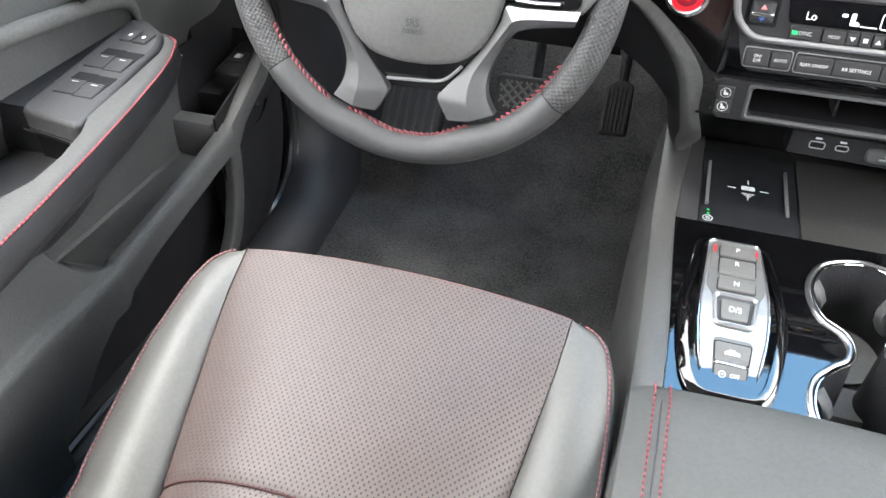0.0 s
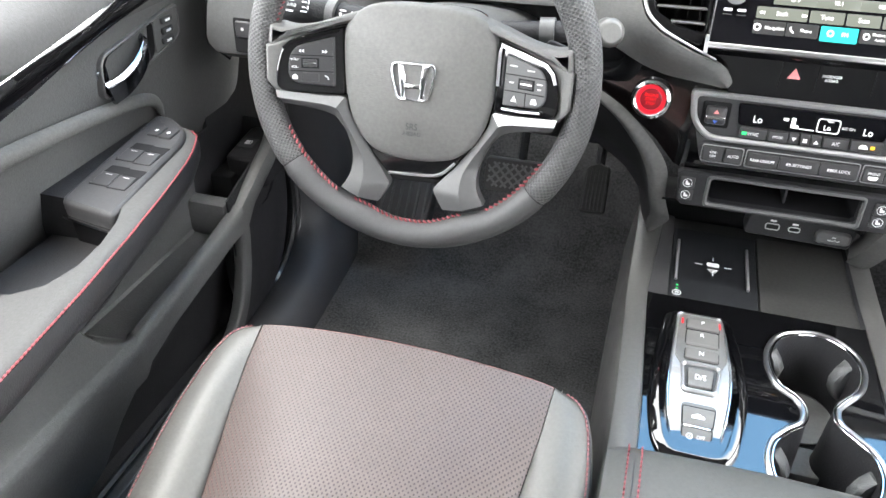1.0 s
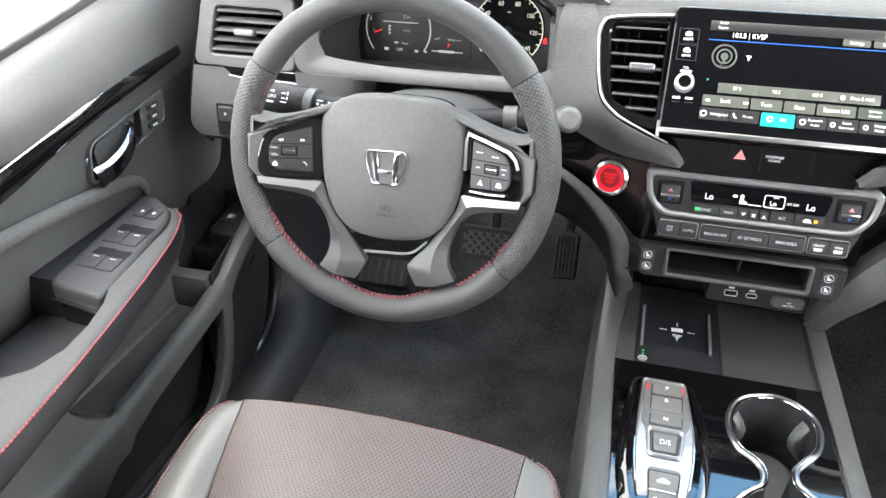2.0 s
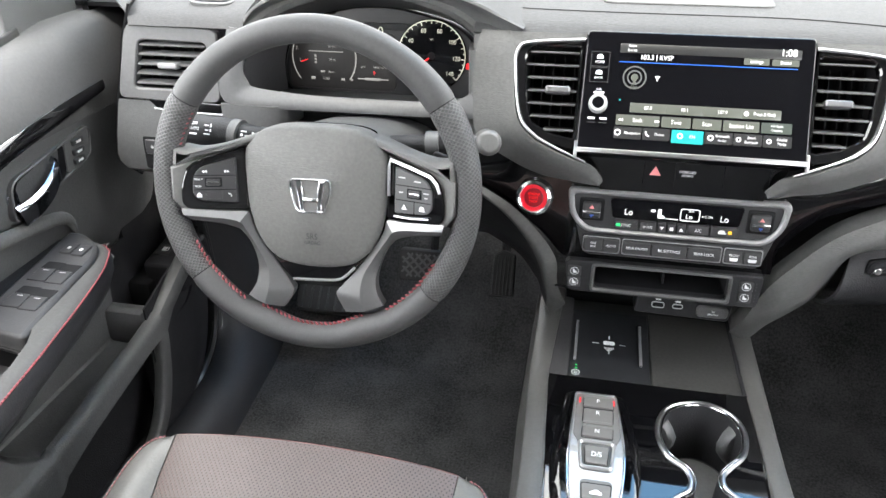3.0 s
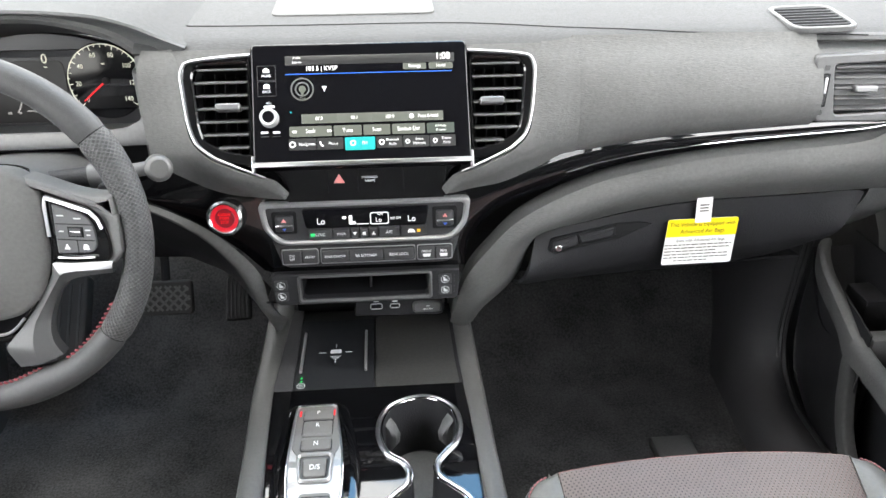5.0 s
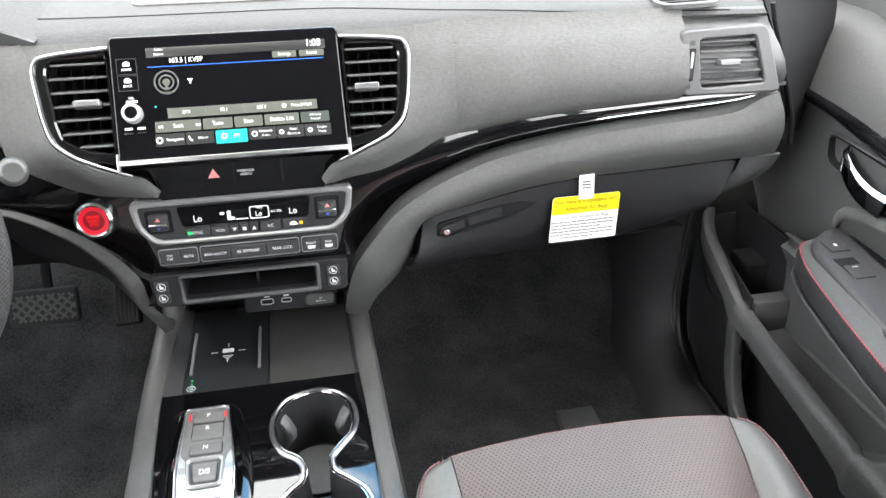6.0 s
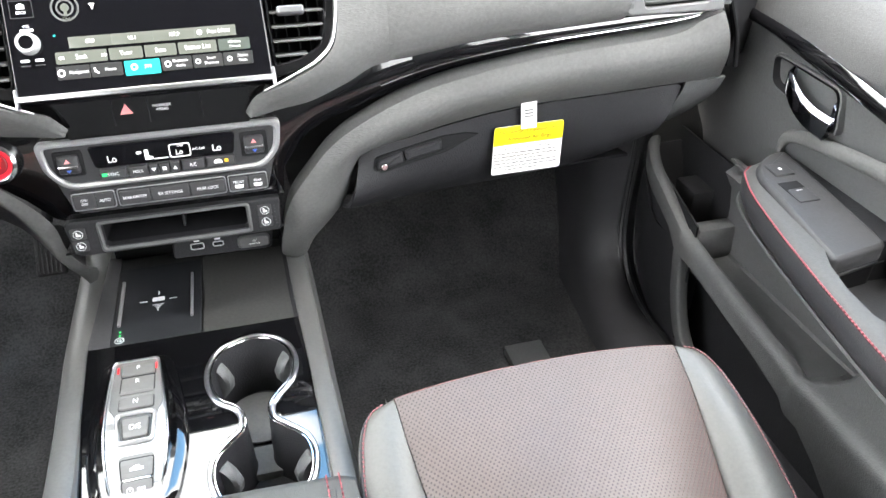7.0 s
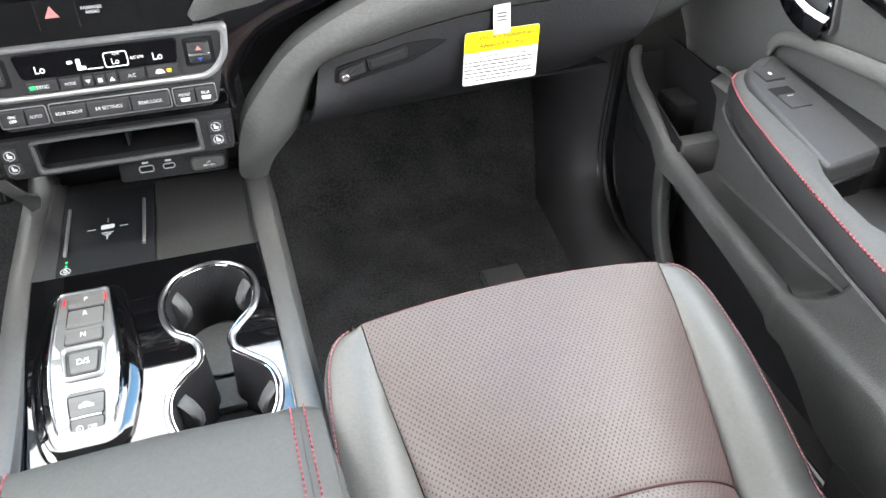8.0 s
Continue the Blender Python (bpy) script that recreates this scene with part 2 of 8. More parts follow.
def smooth(pts, n=8, closed=False):
    """A curve through the points."""
    p = [Vector(q) for q in pts]
    k = len(p)
    out = []
    for i in range(k if closed else k - 1):
        a, b, c, d = (p[(i + j) % k] if closed else p[min(max(i + j, 0), k - 1)] for j in (-1, 0, 1, 2))
        for s in range(n):
            t = s / n
            out.append(0.5 * (2 * b + (c - a) * t + (2 * a - 5 * b + 4 * c - d) * t * t + (3 * b - a - 3 * c + d) * t ** 3))
    if not closed:
        out.append(p[-1])
    return out


def resample(pts, n, closed=False):
    p = [Vector(q) for q in pts]
    if closed:
        p.append(p[0])
    acc = [0.0]
    for a, b in zip(p, p[1:]):
        acc.append(acc[-1] + (b - a).length)
    out = []
    for i in range(n):
        s = acc[-1] * i / (n if closed else n - 1)
        k = min(max(int(np.searchsorted(acc, s)) - 1, 0), len(p) - 2)
        f = (s - acc[k]) / max(acc[k + 1] - acc[k], 1e-9)
        out.append(p[k].lerp(p[k + 1], min(max(f, 0), 1)))
    return out


def fillet(poly, r, n=4):
    """Rounds the corners of a flat polygon; r: one radius or one for each corner."""
    out, k = [], len(poly)
    for i in range(k):
        a, b, c = (Vector((*poly[(i + j) % k][:2], 0)) for j in (-1, 0, 1))
        rr = r[i] if isinstance(r, (list, tuple)) else r
        d1, d2 = (a - b), (c - b)
        cut = min(rr, d1.length * 0.48, d2.length * 0.48)
        if cut < 1e-6:
            out.append((b.x, b.y))
            continue
        s, e = b + d1.normalized() * cut, b + d2.normalized() * cut
        for j in range(n + 1):
            t = j / n
            q = s * (1 - t) ** 2 + b * 2 * t * (1 - t) + e * t * t
            out.append((q.x, q.y))
    return out


def rect(u0, v0, u1, v1, r=0.0, n=3):
    p = [(u0, v0), (u1, v0), (u1, v1), (u0, v1)]
    return fillet(p, r, n) if r else p


def circle(u, v, r, n=24, ry=None):
    return [(u + r * math.cos(2 * math.pi * i / n), v + (ry or r) * math.sin(2 * math.pi * i / n)) for i in range(n)]


def shrink(poly, d):
    """The polygon moved inwards by d."""
    k = len(poly)
    area = sum(poly[i][0] * poly[(i + 1) % k][1] - poly[(i + 1) % k][0] * poly[i][1] for i in range(k))
    sgn = 1 if area > 0 else -1
    out = []
    for i in range(k):
        a, b, c = (Vector(poly[(i + j) % k][:2]) for j in (-1, 0, 1))
        n1, n2 = (b - a), (c - b)
        n1 = Vector((-n1.y, n1.x)).normalized() if n1.length > 1e-9 else Vector((0, 0))
        n2 = Vector((-n2.y, n2.x)).normalized() if n2.length > 1e-9 else n1
        nn = n1 + n2
        if nn.length < 1e-6:
            nn = n2
        nn.normalize()
        f = d / max(0.4, nn.dot(n2))
        out.append((b.x + sgn * nn.x * f, b.y + sgn * nn.y * f))
    return out


def bridge(bm, rings, closed=True, cap=(True, True)):
    rows = [[bm.verts.new(p) for p in ring] for ring in rings]
    k = len(rows[0])
    for a, b in zip(rows, rows[1:]):
        for i in range(k if closed else k - 1):
            j = (i + 1) % k
            try:
                bm.faces.new((a[i], a[j], b[j], b[i]))
            except ValueError:
                pass
    if closed:
        if cap[0]:
            bm.faces.new(rows[0][::-1])
        if cap[1]:
            bm.faces.new(rows[-1])
    return bm


def plate(poly, depth, m, bevel=0.001, bm=None, crown=0.0):
    """A slab: the polygon lies in the frame m, its face at height 0 (crown: swelling of the face), its back at -depth."""
    bm = bm or bmesh.new()
    ring = lambda pl, w: [m @ Vector((p[0], p[1], w)) for p in pl]
    rings = [ring(poly, -depth), ring(poly, -bevel), ring(shrink(poly, bevel * 0.4), -bevel * 0.3), ring(shrink(poly, bevel), 0)]
    if crown:
        cx, cy = sum(p[0] for p in poly) / len(poly), sum(p[1] for p in poly) / len(poly)
        base = shrink(poly, bevel)
        for f in (0.9, 0.75, 0.55, 0.3, 0.1):
            rings.append(ring([(cx + (p[0] - cx) * f, cy + (p[1] - cy) * f) for p in base], crown * (1 - f * f)))
    return bridge(bm, rings)


def collar(outer, inner, depth, m, bevel=0.001, n=64, bm=None, rise=0.0):
    """A slab with a hole: both polygons in the frame m."""
    bm = bm or bmesh.new()
    turn = lambda p: sum(p[k][0] * p[(k + 1) % len(p)][1] - p[(k + 1) % len(p)][0] * p[k][1] for k in range(len(p)))
    outer, inner = (p if turn(p) > 0 else p[::-1] for p in (outer, inner))
    o = outer if len(outer) == len(inner) else [tuple(p[:2]) for p in resample([(*p, 0) for p in outer], n, True)]
    i = inner if len(outer) == len(inner) else [tuple(p[:2]) for p in resample([(*p, 0) for p in inner], n, True)]
    if len(outer) != len(inner):
        c = min(range(n), key=lambda k: (i[k][0] - o[0][0]) ** 2 + (i[k][1] - o[0][1]) ** 2)
        i = i[c:] + i[:c]
    ring = lambda pl, w: [m @ Vector((p[0], p[1], w)) for p in pl]
    bridge(bm, [ring(o, -depth), ring(o, -bevel), ring(shrink(o, bevel), rise), ring(shrink(i, -bevel), rise), ring(i, -bevel), ring(i, -depth), ring(o, -depth)], cap=(False, False))
    bmesh.ops.remove_doubles(bm, verts=bm.verts, dist=1e-6)
    return bm


def holed(outer, holes, depth, m, bm=None):
    """A slab with any number of holes, in the frame m, its face at height 0."""
    bm = bm or bmesh.new()
    edges = []
    for loop in [outer] + holes:
        vs = [bm.verts.new((p[0], p[1], 0)) for p in loop]
        edges += [bm.edges.new((vs[i], vs[(i + 1) % len(vs)])) for i in range(len(vs))]
    bmesh.ops.triangle_fill(bm, use_beauty=True, edges=edges)
    top = bm.faces[:]
    low = bmesh.ops.extrude_face_region(bm, geom=top)
    bmesh.ops.translate(bm, verts=[v for v in low["geom"] if isinstance(v, bmesh.types.BMVert)], vec=(0, 0, -depth))
    bmesh.ops.transform(bm, matrix=m, verts=bm.verts)
    return bm


def sheet(rows, thick=0.0, bm=None):
    """A surface through rows of points, given depth when thick is set."""
    bm = bm or bmesh.new()
    bridge(bm, rows, closed=False)
    if thick:
        bmesh.ops.recalc_face_normals(bm, faces=bm.faces)
        bmesh.ops.solidify(bm, geom=bm.faces[:], thickness=thick)
    return bm


def ribbon(a, b, rows=8, bulge=(0, 0, 0), n=40, thick=0.0, shape=None):
    """A swelling strip between two curves."""
    a, b, g = resample(a, n), resample(b, n), Vector(bulge)
    out = []
    for i in range(rows + 1):
        t = i / rows
        s = shape(t) if shape else math.sin(math.pi * t)
        out.append([p.lerp(q, t) + g * s for p, q in zip(a, b)])
    return sheet(out, thick)


def sweep(path, prof, up=(0, 0, 1), closed=False, bm=None, size=None):
    """Carries a closed profile (sideways, up) along a path."""
    bm = bm or bmesh.new()
    path, up = [Vector(p) for p in path], Vector(up)
    rings, k = [], len(path)
    for i, p in enumerate(path):
        t = (path[(i + 1) % k] - path[i - 1]) if closed else (path[min(i + 1, k - 1)] - path[max(i - 1, 0)])
        t.normalize()
        side = t.cross(up).normalized()
        u = side.cross(t)
        f = size(i / (k - 1)) if size else 1.0
        rings.append([p + side * (a * f) + u * (b * f) for a, b in prof])
    if closed:
        rings.append(rings[0])
        bridge(bm, rings, cap=(False, False))
        bmesh.ops.remove_doubles(bm, verts=bm.verts, dist=1e-6)
        return bm
    return bridge(bm, rings)


def tube(path, r, seg=8, closed=False, up=(0, 0, 1), bm=None, size=None):
    return sweep(path, circle(0, 0, r, seg), up, closed, bm, size)


def block(u0, v0, w0, u1, v1, w1, m=Matrix(), bevel=0.002, bm=None):
    bm2 = bmesh.new()
    bmesh.ops.create_cube(bm2, size=1)
    bmesh.ops.scale(bm2, vec=(abs(u1 - u0), abs(v1 - v0), abs(w1 - w0)), verts=bm2.verts)
    bmesh.ops.translate(bm2, vec=((u0 + u1) / 2, (v0 + v1) / 2, (w0 + w1) / 2), verts=bm2.verts)
    if bevel:
        bmesh.ops.bevel(bm2, geom=bm2.edges[:], offset=bevel, segments=2, affect="EDGES", profile=0.5)
    bmesh.ops.transform(bm2, matrix=m, verts=bm2.verts)
    if bm is None:
        return bm2
    tmp = bpy.data.meshes.new("tmp")
    bm2.to_mesh(tmp)
    bm2.free()
    bm.from_mesh(tmp)
    bpy.data.meshes.remove(tmp)
    return bm


def lettering(text, size, m, u, v, material, parent, align="CENTER", lift=0.0004, name="lettering", squeeze=1.0):
    """Words laid on the face of the frame m, centred at (u, v)."""
    c = bpy.data.curves.new("tmp", "FONT")
    c.body, c.size, c.align_x, c.align_y, c.extrude = text, size, align, "CENTER", 0.00012
    c.resolution_u = 3
    ob = bpy.data.objects.new("tmp", c)
    me = bpy.data.meshes.new_from_object(ob)
    bpy.data.objects.remove(ob)
    bpy.data.curves.remove(c)
    bm = bmesh.new()
    bm.from_mesh(me)
    bpy.data.meshes.remove(me)
    bmesh.ops.transform(bm, matrix=m @ Matrix.Translation((u, v, lift)) @ Matrix.Diagonal((squeeze, 1, 1, 1)), verts=bm.verts)
    return part(name, bm, material, parent)


def stitches(path, step, length, r, normal, material, parent, slant=0.0, name="stitching"):
    """A row of thread stitches along a path, as one seam."""
    total = sum((Vector(b) - Vector(a)).length for a, b in zip(path, path[1:]))
    n = max(2, int(total / step))
    pts = resample(path, n)
    bm = bmesh.new()
    for i in range(n):
        p = pts[i]
        t = (pts[min(i + 1, n - 1)] - pts[max(i - 1, 0)]).normalized()
        nn = Vector(normal(i / (n - 1)) if callable(normal) else normal).normalized()
        side = t.cross(nn).normalized()
        d = (t + side * slant).normalized()
        a, b = p - d * length / 2, p + d * length / 2
        e = d.cross(nn).normalized()
        up = e.cross(d).normalized()
        if up.dot(nn) < 0:
            up = -up
        rings = []
        for f, s, h in ((0, 0.5, -0.3), (0.2, 1, 0.5), (0.8, 1, 0.5), (1, 0.5, -0.3)):
            c = a.lerp(b, f) + up * (r * h)
            rings.append([c + e * (r * s) + up * (-r * 0.6), c + e * (r * s * 0.7) + up * (r * s * 0.7), c - e * (r * s * 0.7) + up * (r * s * 0.7), c - e * (r * s) - up * (r * 0.6)])
        bridge(bm, rings)
    ob = part(name, bm, material, parent)
    ob["kind"] = "stuff"
    return ob


# ---- the car's shell ----
def floor_height(x, y):
    z = -0.030
    if y > 1.12:
        z += (y - 1.12) * 1.15
    return z + 0.004 * noise.noise(Vector((x * 5, y * 5, 0)))


xs = [i * 0.04 - 0.80 for i in range(41)]
ys = [-1.3, -1.0, -0.6, -0.3] + [i * 0.05 for i in range(0, 33)]
floor = part("floor", sheet([[V(x, y, floor_height(x, y)) for x in xs] for y in ys], 0.03), CARPET)
tagged(floor, "black carpeted car floor rising to the toe board", "floor", kind="structure")

ground = part("ground", sheet([[V(x * 60, y * 60, -0.55) for x in range(-5, 6)] for y in range(-5, 6)], 0.0), mat("pale_concrete", (0.42, 0.41, 0.38), 0.9, grain=0.4, scale=60, kind="noise"))
tagged(ground, "pale sunlit concrete of the parking lot", "ground", kind="structure")

kerb = thing("kerb", (-7.2, 4.8, -0.55), "pale yellow painted kerb beside the parking lot", "kerb")
part("stone", block(-10.0, 4.38, -0.56, -4.47, 5.6, -0.43, Matrix(), 0.03), mat("pale_yellow_paint", (0.62, 0.52, 0.26), 0.8, grain=0.4, scale=80, kind="noise"), kerb)

def roof(x, y):
    return V(x, y, 1.235 - 0.05 * abs(x / 0.66) ** 2.2 - 0.06 * max(0, (y - 0.1)) ** 2)


ceiling = part("ceiling", sheet([[roof(x, y) for x in np.linspace(-0.66, 0.66, 17)] for y in np.linspace(-1.35, 0.60, 14)], 0.03), HEADLINER)
tagged(ceiling, "charcoal cloth headliner under the car's roof", "ceiling", kind="structure")

# unseen windowless rear wall, added to keep out light and reflections from behind
bm = plate([(-0.84, -0.02), (0.84, -0.02), (0.84, 0.72), (0.68, 1.24), (-0.68, 1.24), (-0.84, 0.72)], 0.05, axes((0, -1.3, 0), (-1, 0, 0), (0, 0, 1)), 0.005)
tagged(part("wall_rear", bm, HARD), "plain dark windowless wall added to close the unseen rear", "wall", kind="structure")
# body sides behind and ahead of the front doors
for s in (-1, 1):
    bm = sheet([[V(s * x, y, z) for y in (-1.3, -1.0, -0.7, -0.48)] for x, z in ((0.83, -0.02), (0.83, 0.3), (0.83, 0.66))], 0.03)
    tagged(part("wall_left" if s < 0 else "wall_right", bm, HARD), "plain dark side trim below the rear side window", "wall", kind="structure")
    for nm, a, b, w in (("pillar_front", V(s * 0.90, 1.40, 0.60), V(s * 0.675, 0.47, 1.20), 0.05), ("pillar_middle", V(s * 0.84, -0.50, 0.66), V(s * 0.68, -0.46, 1.19), 0.06), ("pillar_rear", V(s * 0.83, -1.28, 0.66), V(s * 0.67, -1.28, 1.19), 0.06)):
        bm = sweep([a, a.lerp(b, 0.5) + V(s * 0.02, 0, 0.02), b], fillet([(-w / 2, -w * 0.6), (w / 2, -w * 0.6), (w / 2, w * 0.6), (-w / 2, w * 0.6)], 0.015), (1, 0, 0))
        tagged(part("trim_" + nm, bm, HEADLINER), "charcoal cloth covered roof pillar", "pillar", kind="structure")
    bm = sweep([V(s * 0.665, 0.48, 1.195), V(s * 0.675, 0.0, 1.2), V(s * 0.675, -0.6, 1.2), V(s * 0.67, -1.3, 1.19)], rect(-0.03, -0.03, 0.03, 0.03, 0.01), (0, 0, 1))
    tagged(part("trim_roof_rail", bm, HEADLINER), "charcoal cloth covered roof rail", "trim", kind="structure")

rows = []
for i in range(9):
    t = i / 8
    w, y, z = 0.66 + 0.14 * t, 0.60 + 0.88 * t, 1.16 - 0.42 * t
    rows.append([V(w * u, y - 0.10 * u * u * t, z + 0.05 * math.sin(math.pi * t) - 0.02 * u * u) for u in np.linspace(-1, 1, 13)])
tagged(part("window_1", sheet(rows), GLASS), "curved tinted windscreen above the dashboard", "window", kind="structure")

# side windows: clear in the front doors, unseen dimming panes behind cut rear light
for k, s in enumerate((-1, 1)):
    rows, back = [], []
    for t in np.linspace(0, 1, 6):
        x, z = 0.853 - 0.165 * t + 0.02 * math.sin(math.pi * t), 0.672 + 0.52 * t
        fore = min(0.98, 1.38 - 0.93 * (z - 0.60) / 0.60)
        rows.append([V(s * x, -0.46 + (fore + 0.46) * u, z) for u in np.linspace(0, 1, 8)])
        back.append([V(s * (x - 0.012), -1.28 + 0.78 * u, z) for u in np.linspace(0, 1, 6)])
    tagged(part("window_%d" % (2 + 2 * k), sheet(rows), SIDEGLASS), "clear side window of the front door", "window", kind="structure")
    tagged(part("window_%d" % (3 + 2 * k), sheet(back), DIMPANE), "dimmed unseen glass of the rear door", "window", kind="structure")

# toe board and firewall
bm = sheet([[V(x, 1.48 + 0.03 * t, 0.30 + 0.46 * t) for x in np.linspace(-0.82, 0.82, 9)] for t in np.linspace(0, 1, 4)], 0.02)
tagged(part("wall_front", bm, VOID), "dark firewall behind the dashboard", "wall", kind="structure")
for s in (-1, 1):
    tagged(part("wall_front_side", sheet([[V(s * 0.845, y, z) for y in (0.86, 1.0, 1.15, 1.3, 1.5)] for z in (-0.02, 0.2, 0.45, 0.60)], 0.02), DARK), "dark body side ahead of the door", "wall", kind="structure")

    # unseen plates added to stop light leaking past the dashboard and sills
    tagged(part("leak_plate_top", sheet([[V(s * x, y, 0.712 if y < 1.2 else 0.70) for x in (0.62, 0.70, 0.78, 0.865)] for y in (0.93, 1.0, 1.2, 1.52)], 0.006), VOID), "unseen dark plate stopping light beside the dashboard", "trim", kind="structure")
    tagged(part("leak_plate_side", sheet([[V(s * 0.855, y, z) for y in (0.93, 1.1, 1.3, 1.52)] for z in (0.55, 0.64, 0.72)], 0.01), VOID), "unseen dark side plate stopping light beside the dashboard", "wall", kind="structure")
    tagged(part("leak_plate_sill", sheet([[V(s * x, y, -0.024) for x in (0.76, 0.82, 0.90)] for y in np.linspace(-1.3, 1.5, 8)], 0.01), DARK), "unseen dark plate stopping light under the door", "trim", kind="structure")

# kick panels and sills: seven long lines, from the carpet's edge out to the door seal, that run along the sill and bend up into the kick panel
KICK = mat("satin_kick_plastic", (0.028, 0.028, 0.031), 0.56, grain=0.35, scale=700, spec=0.4)
SEALRUBBER = mat("glossy_seal_rubber", (0.020, 0.020, 0.022), 0.30, vary=0.1)
for s in (-1, 1):
    ox = 0.047 if s < 0 else 0.0
    lip = lambda y: lerp(y, [(-0.45, 0.622), (0.85, 0.629), (0.966, 0.636), (1.093, 0.649), (1.213, 0.673)])
    lines = [
        [(0.0, 0.0)], [(0.008, 0.024)], [(0.022, 0.044)], [(0.045, 0.054)], [(0.070, 0.053)], [(0.088, 0.045)], [(0.112, 0.030)]]
    bends = [
        [(0.649, 1.093, 0.0), (0.673, 1.20, 0.03), (0.690, 1.25, 0.17), (0.70, 1.25, 0.34), (0.70, 1.25, 0.56)],
        [(0.652, 1.04, 0.036), (0.668, 1.11, 0.075), (0.682, 1.155, 0.17), (0.684, 1.15, 0.34), (0.684, 1.15, 0.56)],
        [(0.662, 1.005, 0.060), (0.674, 1.06, 0.100), (0.681, 1.09, 0.18), (0.682, 1.085, 0.34), (0.682, 1.07, 0.56)],
        [(0.680, 0.988, 0.070), (0.687, 1.035, 0.110), (0.690, 1.058, 0.18), (0.692, 1.05, 0.34), (0.692, 1.035, 0.56)],
        [(0.702, 0.978, 0.072), (0.706, 1.018, 0.112), (0.708, 1.036, 0.18), (0.710, 1.028, 0.34), (0.710, 1.012, 0.56)],
        [(0.721, 0.970, 0.068), (0.724, 1.004, 0.105), (0.726, 1.020, 0.17), (0.727, 1.012, 0.34), (0.727, 0.995, 0.56)],
        [(0.746, 0.975, 0.055), (0.750, 1.010, 0.095), (0.752, 1.026, 0.17), (0.753, 1.018, 0.34), (0.753, 1.000, 0.56)]]
    curves = []
    for (flat_part,), bend in zip(lines, bends):
        pts = [(lip(y) + flat_part[0], y, flat_part[1] - 0.004) for y in (-0.45, 0.3, 0.7, 0.85, 0.92)] + bend
        curves.append(resample(smooth([V(s * (x + ox), y, z) for x, y, z in pts], 8), 72))
    tagged(part("trim_sill", sheet(curves, 0.005), KICK), "black moulded door sill and kick panel trim", "trim", kind="structure")
    seal = thing("door_seal", (s * 0.77, 0.6, 0.06), "black rubber door seal along the sill and kick panel", "seal")
    part("seal_tube", tube([p + V(s * 0.006, -0.002, 0.003) for p in curves[5]], 0.0065, 8, up=(s, 0, 0.2)), SEALRUBBER, seal)
    part("seal_lip", tube([p + V(-s * 0.006, -0.001, 0.0015) for p in curves[5]], 0.0022, 6, up=(s, 0, 0.2)), SEALRUBBER, seal, "thin sealing lip")


# ---- dashboard ----
STRIP_TOP = [(p.x, p.y) for p in smooth([(0.093, 0.556, 0), (0.13, 0.565, 0), (0.178, 0.577, 0), (0.232, 0.593, 0), (0.268, 0.601, 0), (0.328, 0.6105, 0), (0.39, 0.6165, 0), (0.44, 0.619, 0), (0.517, 0.6225, 0), (0.60, 0.626, 0), (0.70, 0.628, 0)], 5)]
STRIP_LOW = [(p.x, p.y) for p in smooth([(0.12, 0.49, 0), (0.155, 0.531, 0), (0.214, 0.553, 0), (0.279, 0.571, 0), (0.345, 0.585, 0), (0.443, 0.598, 0), (0.52, 0.605, 0), (0.60, 0.612, 0), (0.642, 0.622, 0)], 5)]
dash = thing("dashboard", (0, 1.0, 0.55), "charcoal grained plastic dashboard with gloss black trim", "dashboard")


SCREEN = axes((0, 0.735, 0.610), (1, 0, 0), (0, 0.478, 0.878))


def top_profile(x):
    b = 0.012 * max(0, abs(x) - 0.4)
    return [V(x, 0.796, 0.721 - b), V(x, 0.803, 0.728 - b), V(x, 0.815, 0.7325 - b), V(x, 0.84, 0.737 - b), V(x, 0.90, 0.744 - b), V(x, 1.0, 0.752 - b), V(x, 1.15, 0.757), V(x, 1.30, 0.75), V(x, 1.50, 0.72)]


def pad_profile(x):
    zs = lerp(x, STRIP_TOP)
    b = 0.012 * max(0, abs(x) - 0.4)
    h = 0.715 - b - zs
    out = 0.012 * min(1, max(0, (x - 0.2) / 0.12))
    f = [(0.782, 0), (0.776, 0.02), (0.772 - out * 0.5, 0.12), (0.770 - out * 0.9, 0.25), (0.771 - out, 0.42), (0.775 - out * 0.9, 0.6), (0.782 - out * 0.7, 0.78), (0.790 - out * 0.35, 0.92), (0.796, 1.0)]
    return [V(x, y, zs + h * t) for y, t in f]


END_X = [(0.50, 0.712), (0.545, 0.713), (0.585, 0.704), (0.62, 0.690), (0.66, 0.673), (0.70, 0.655), (0.76, 0.632)]


def end_trim(p, start):
    """Draws the right end of a row in to the slanting end of the dashboard."""
    if p.x <= start:
        return p
    reach = lerp(p.z, END_X) + 0.55 * max(0, p.y - 0.80)
    return V(start + (p.x - start) / (0.70 - start) * (min(reach, 0.76) - start), p.y, p.z)


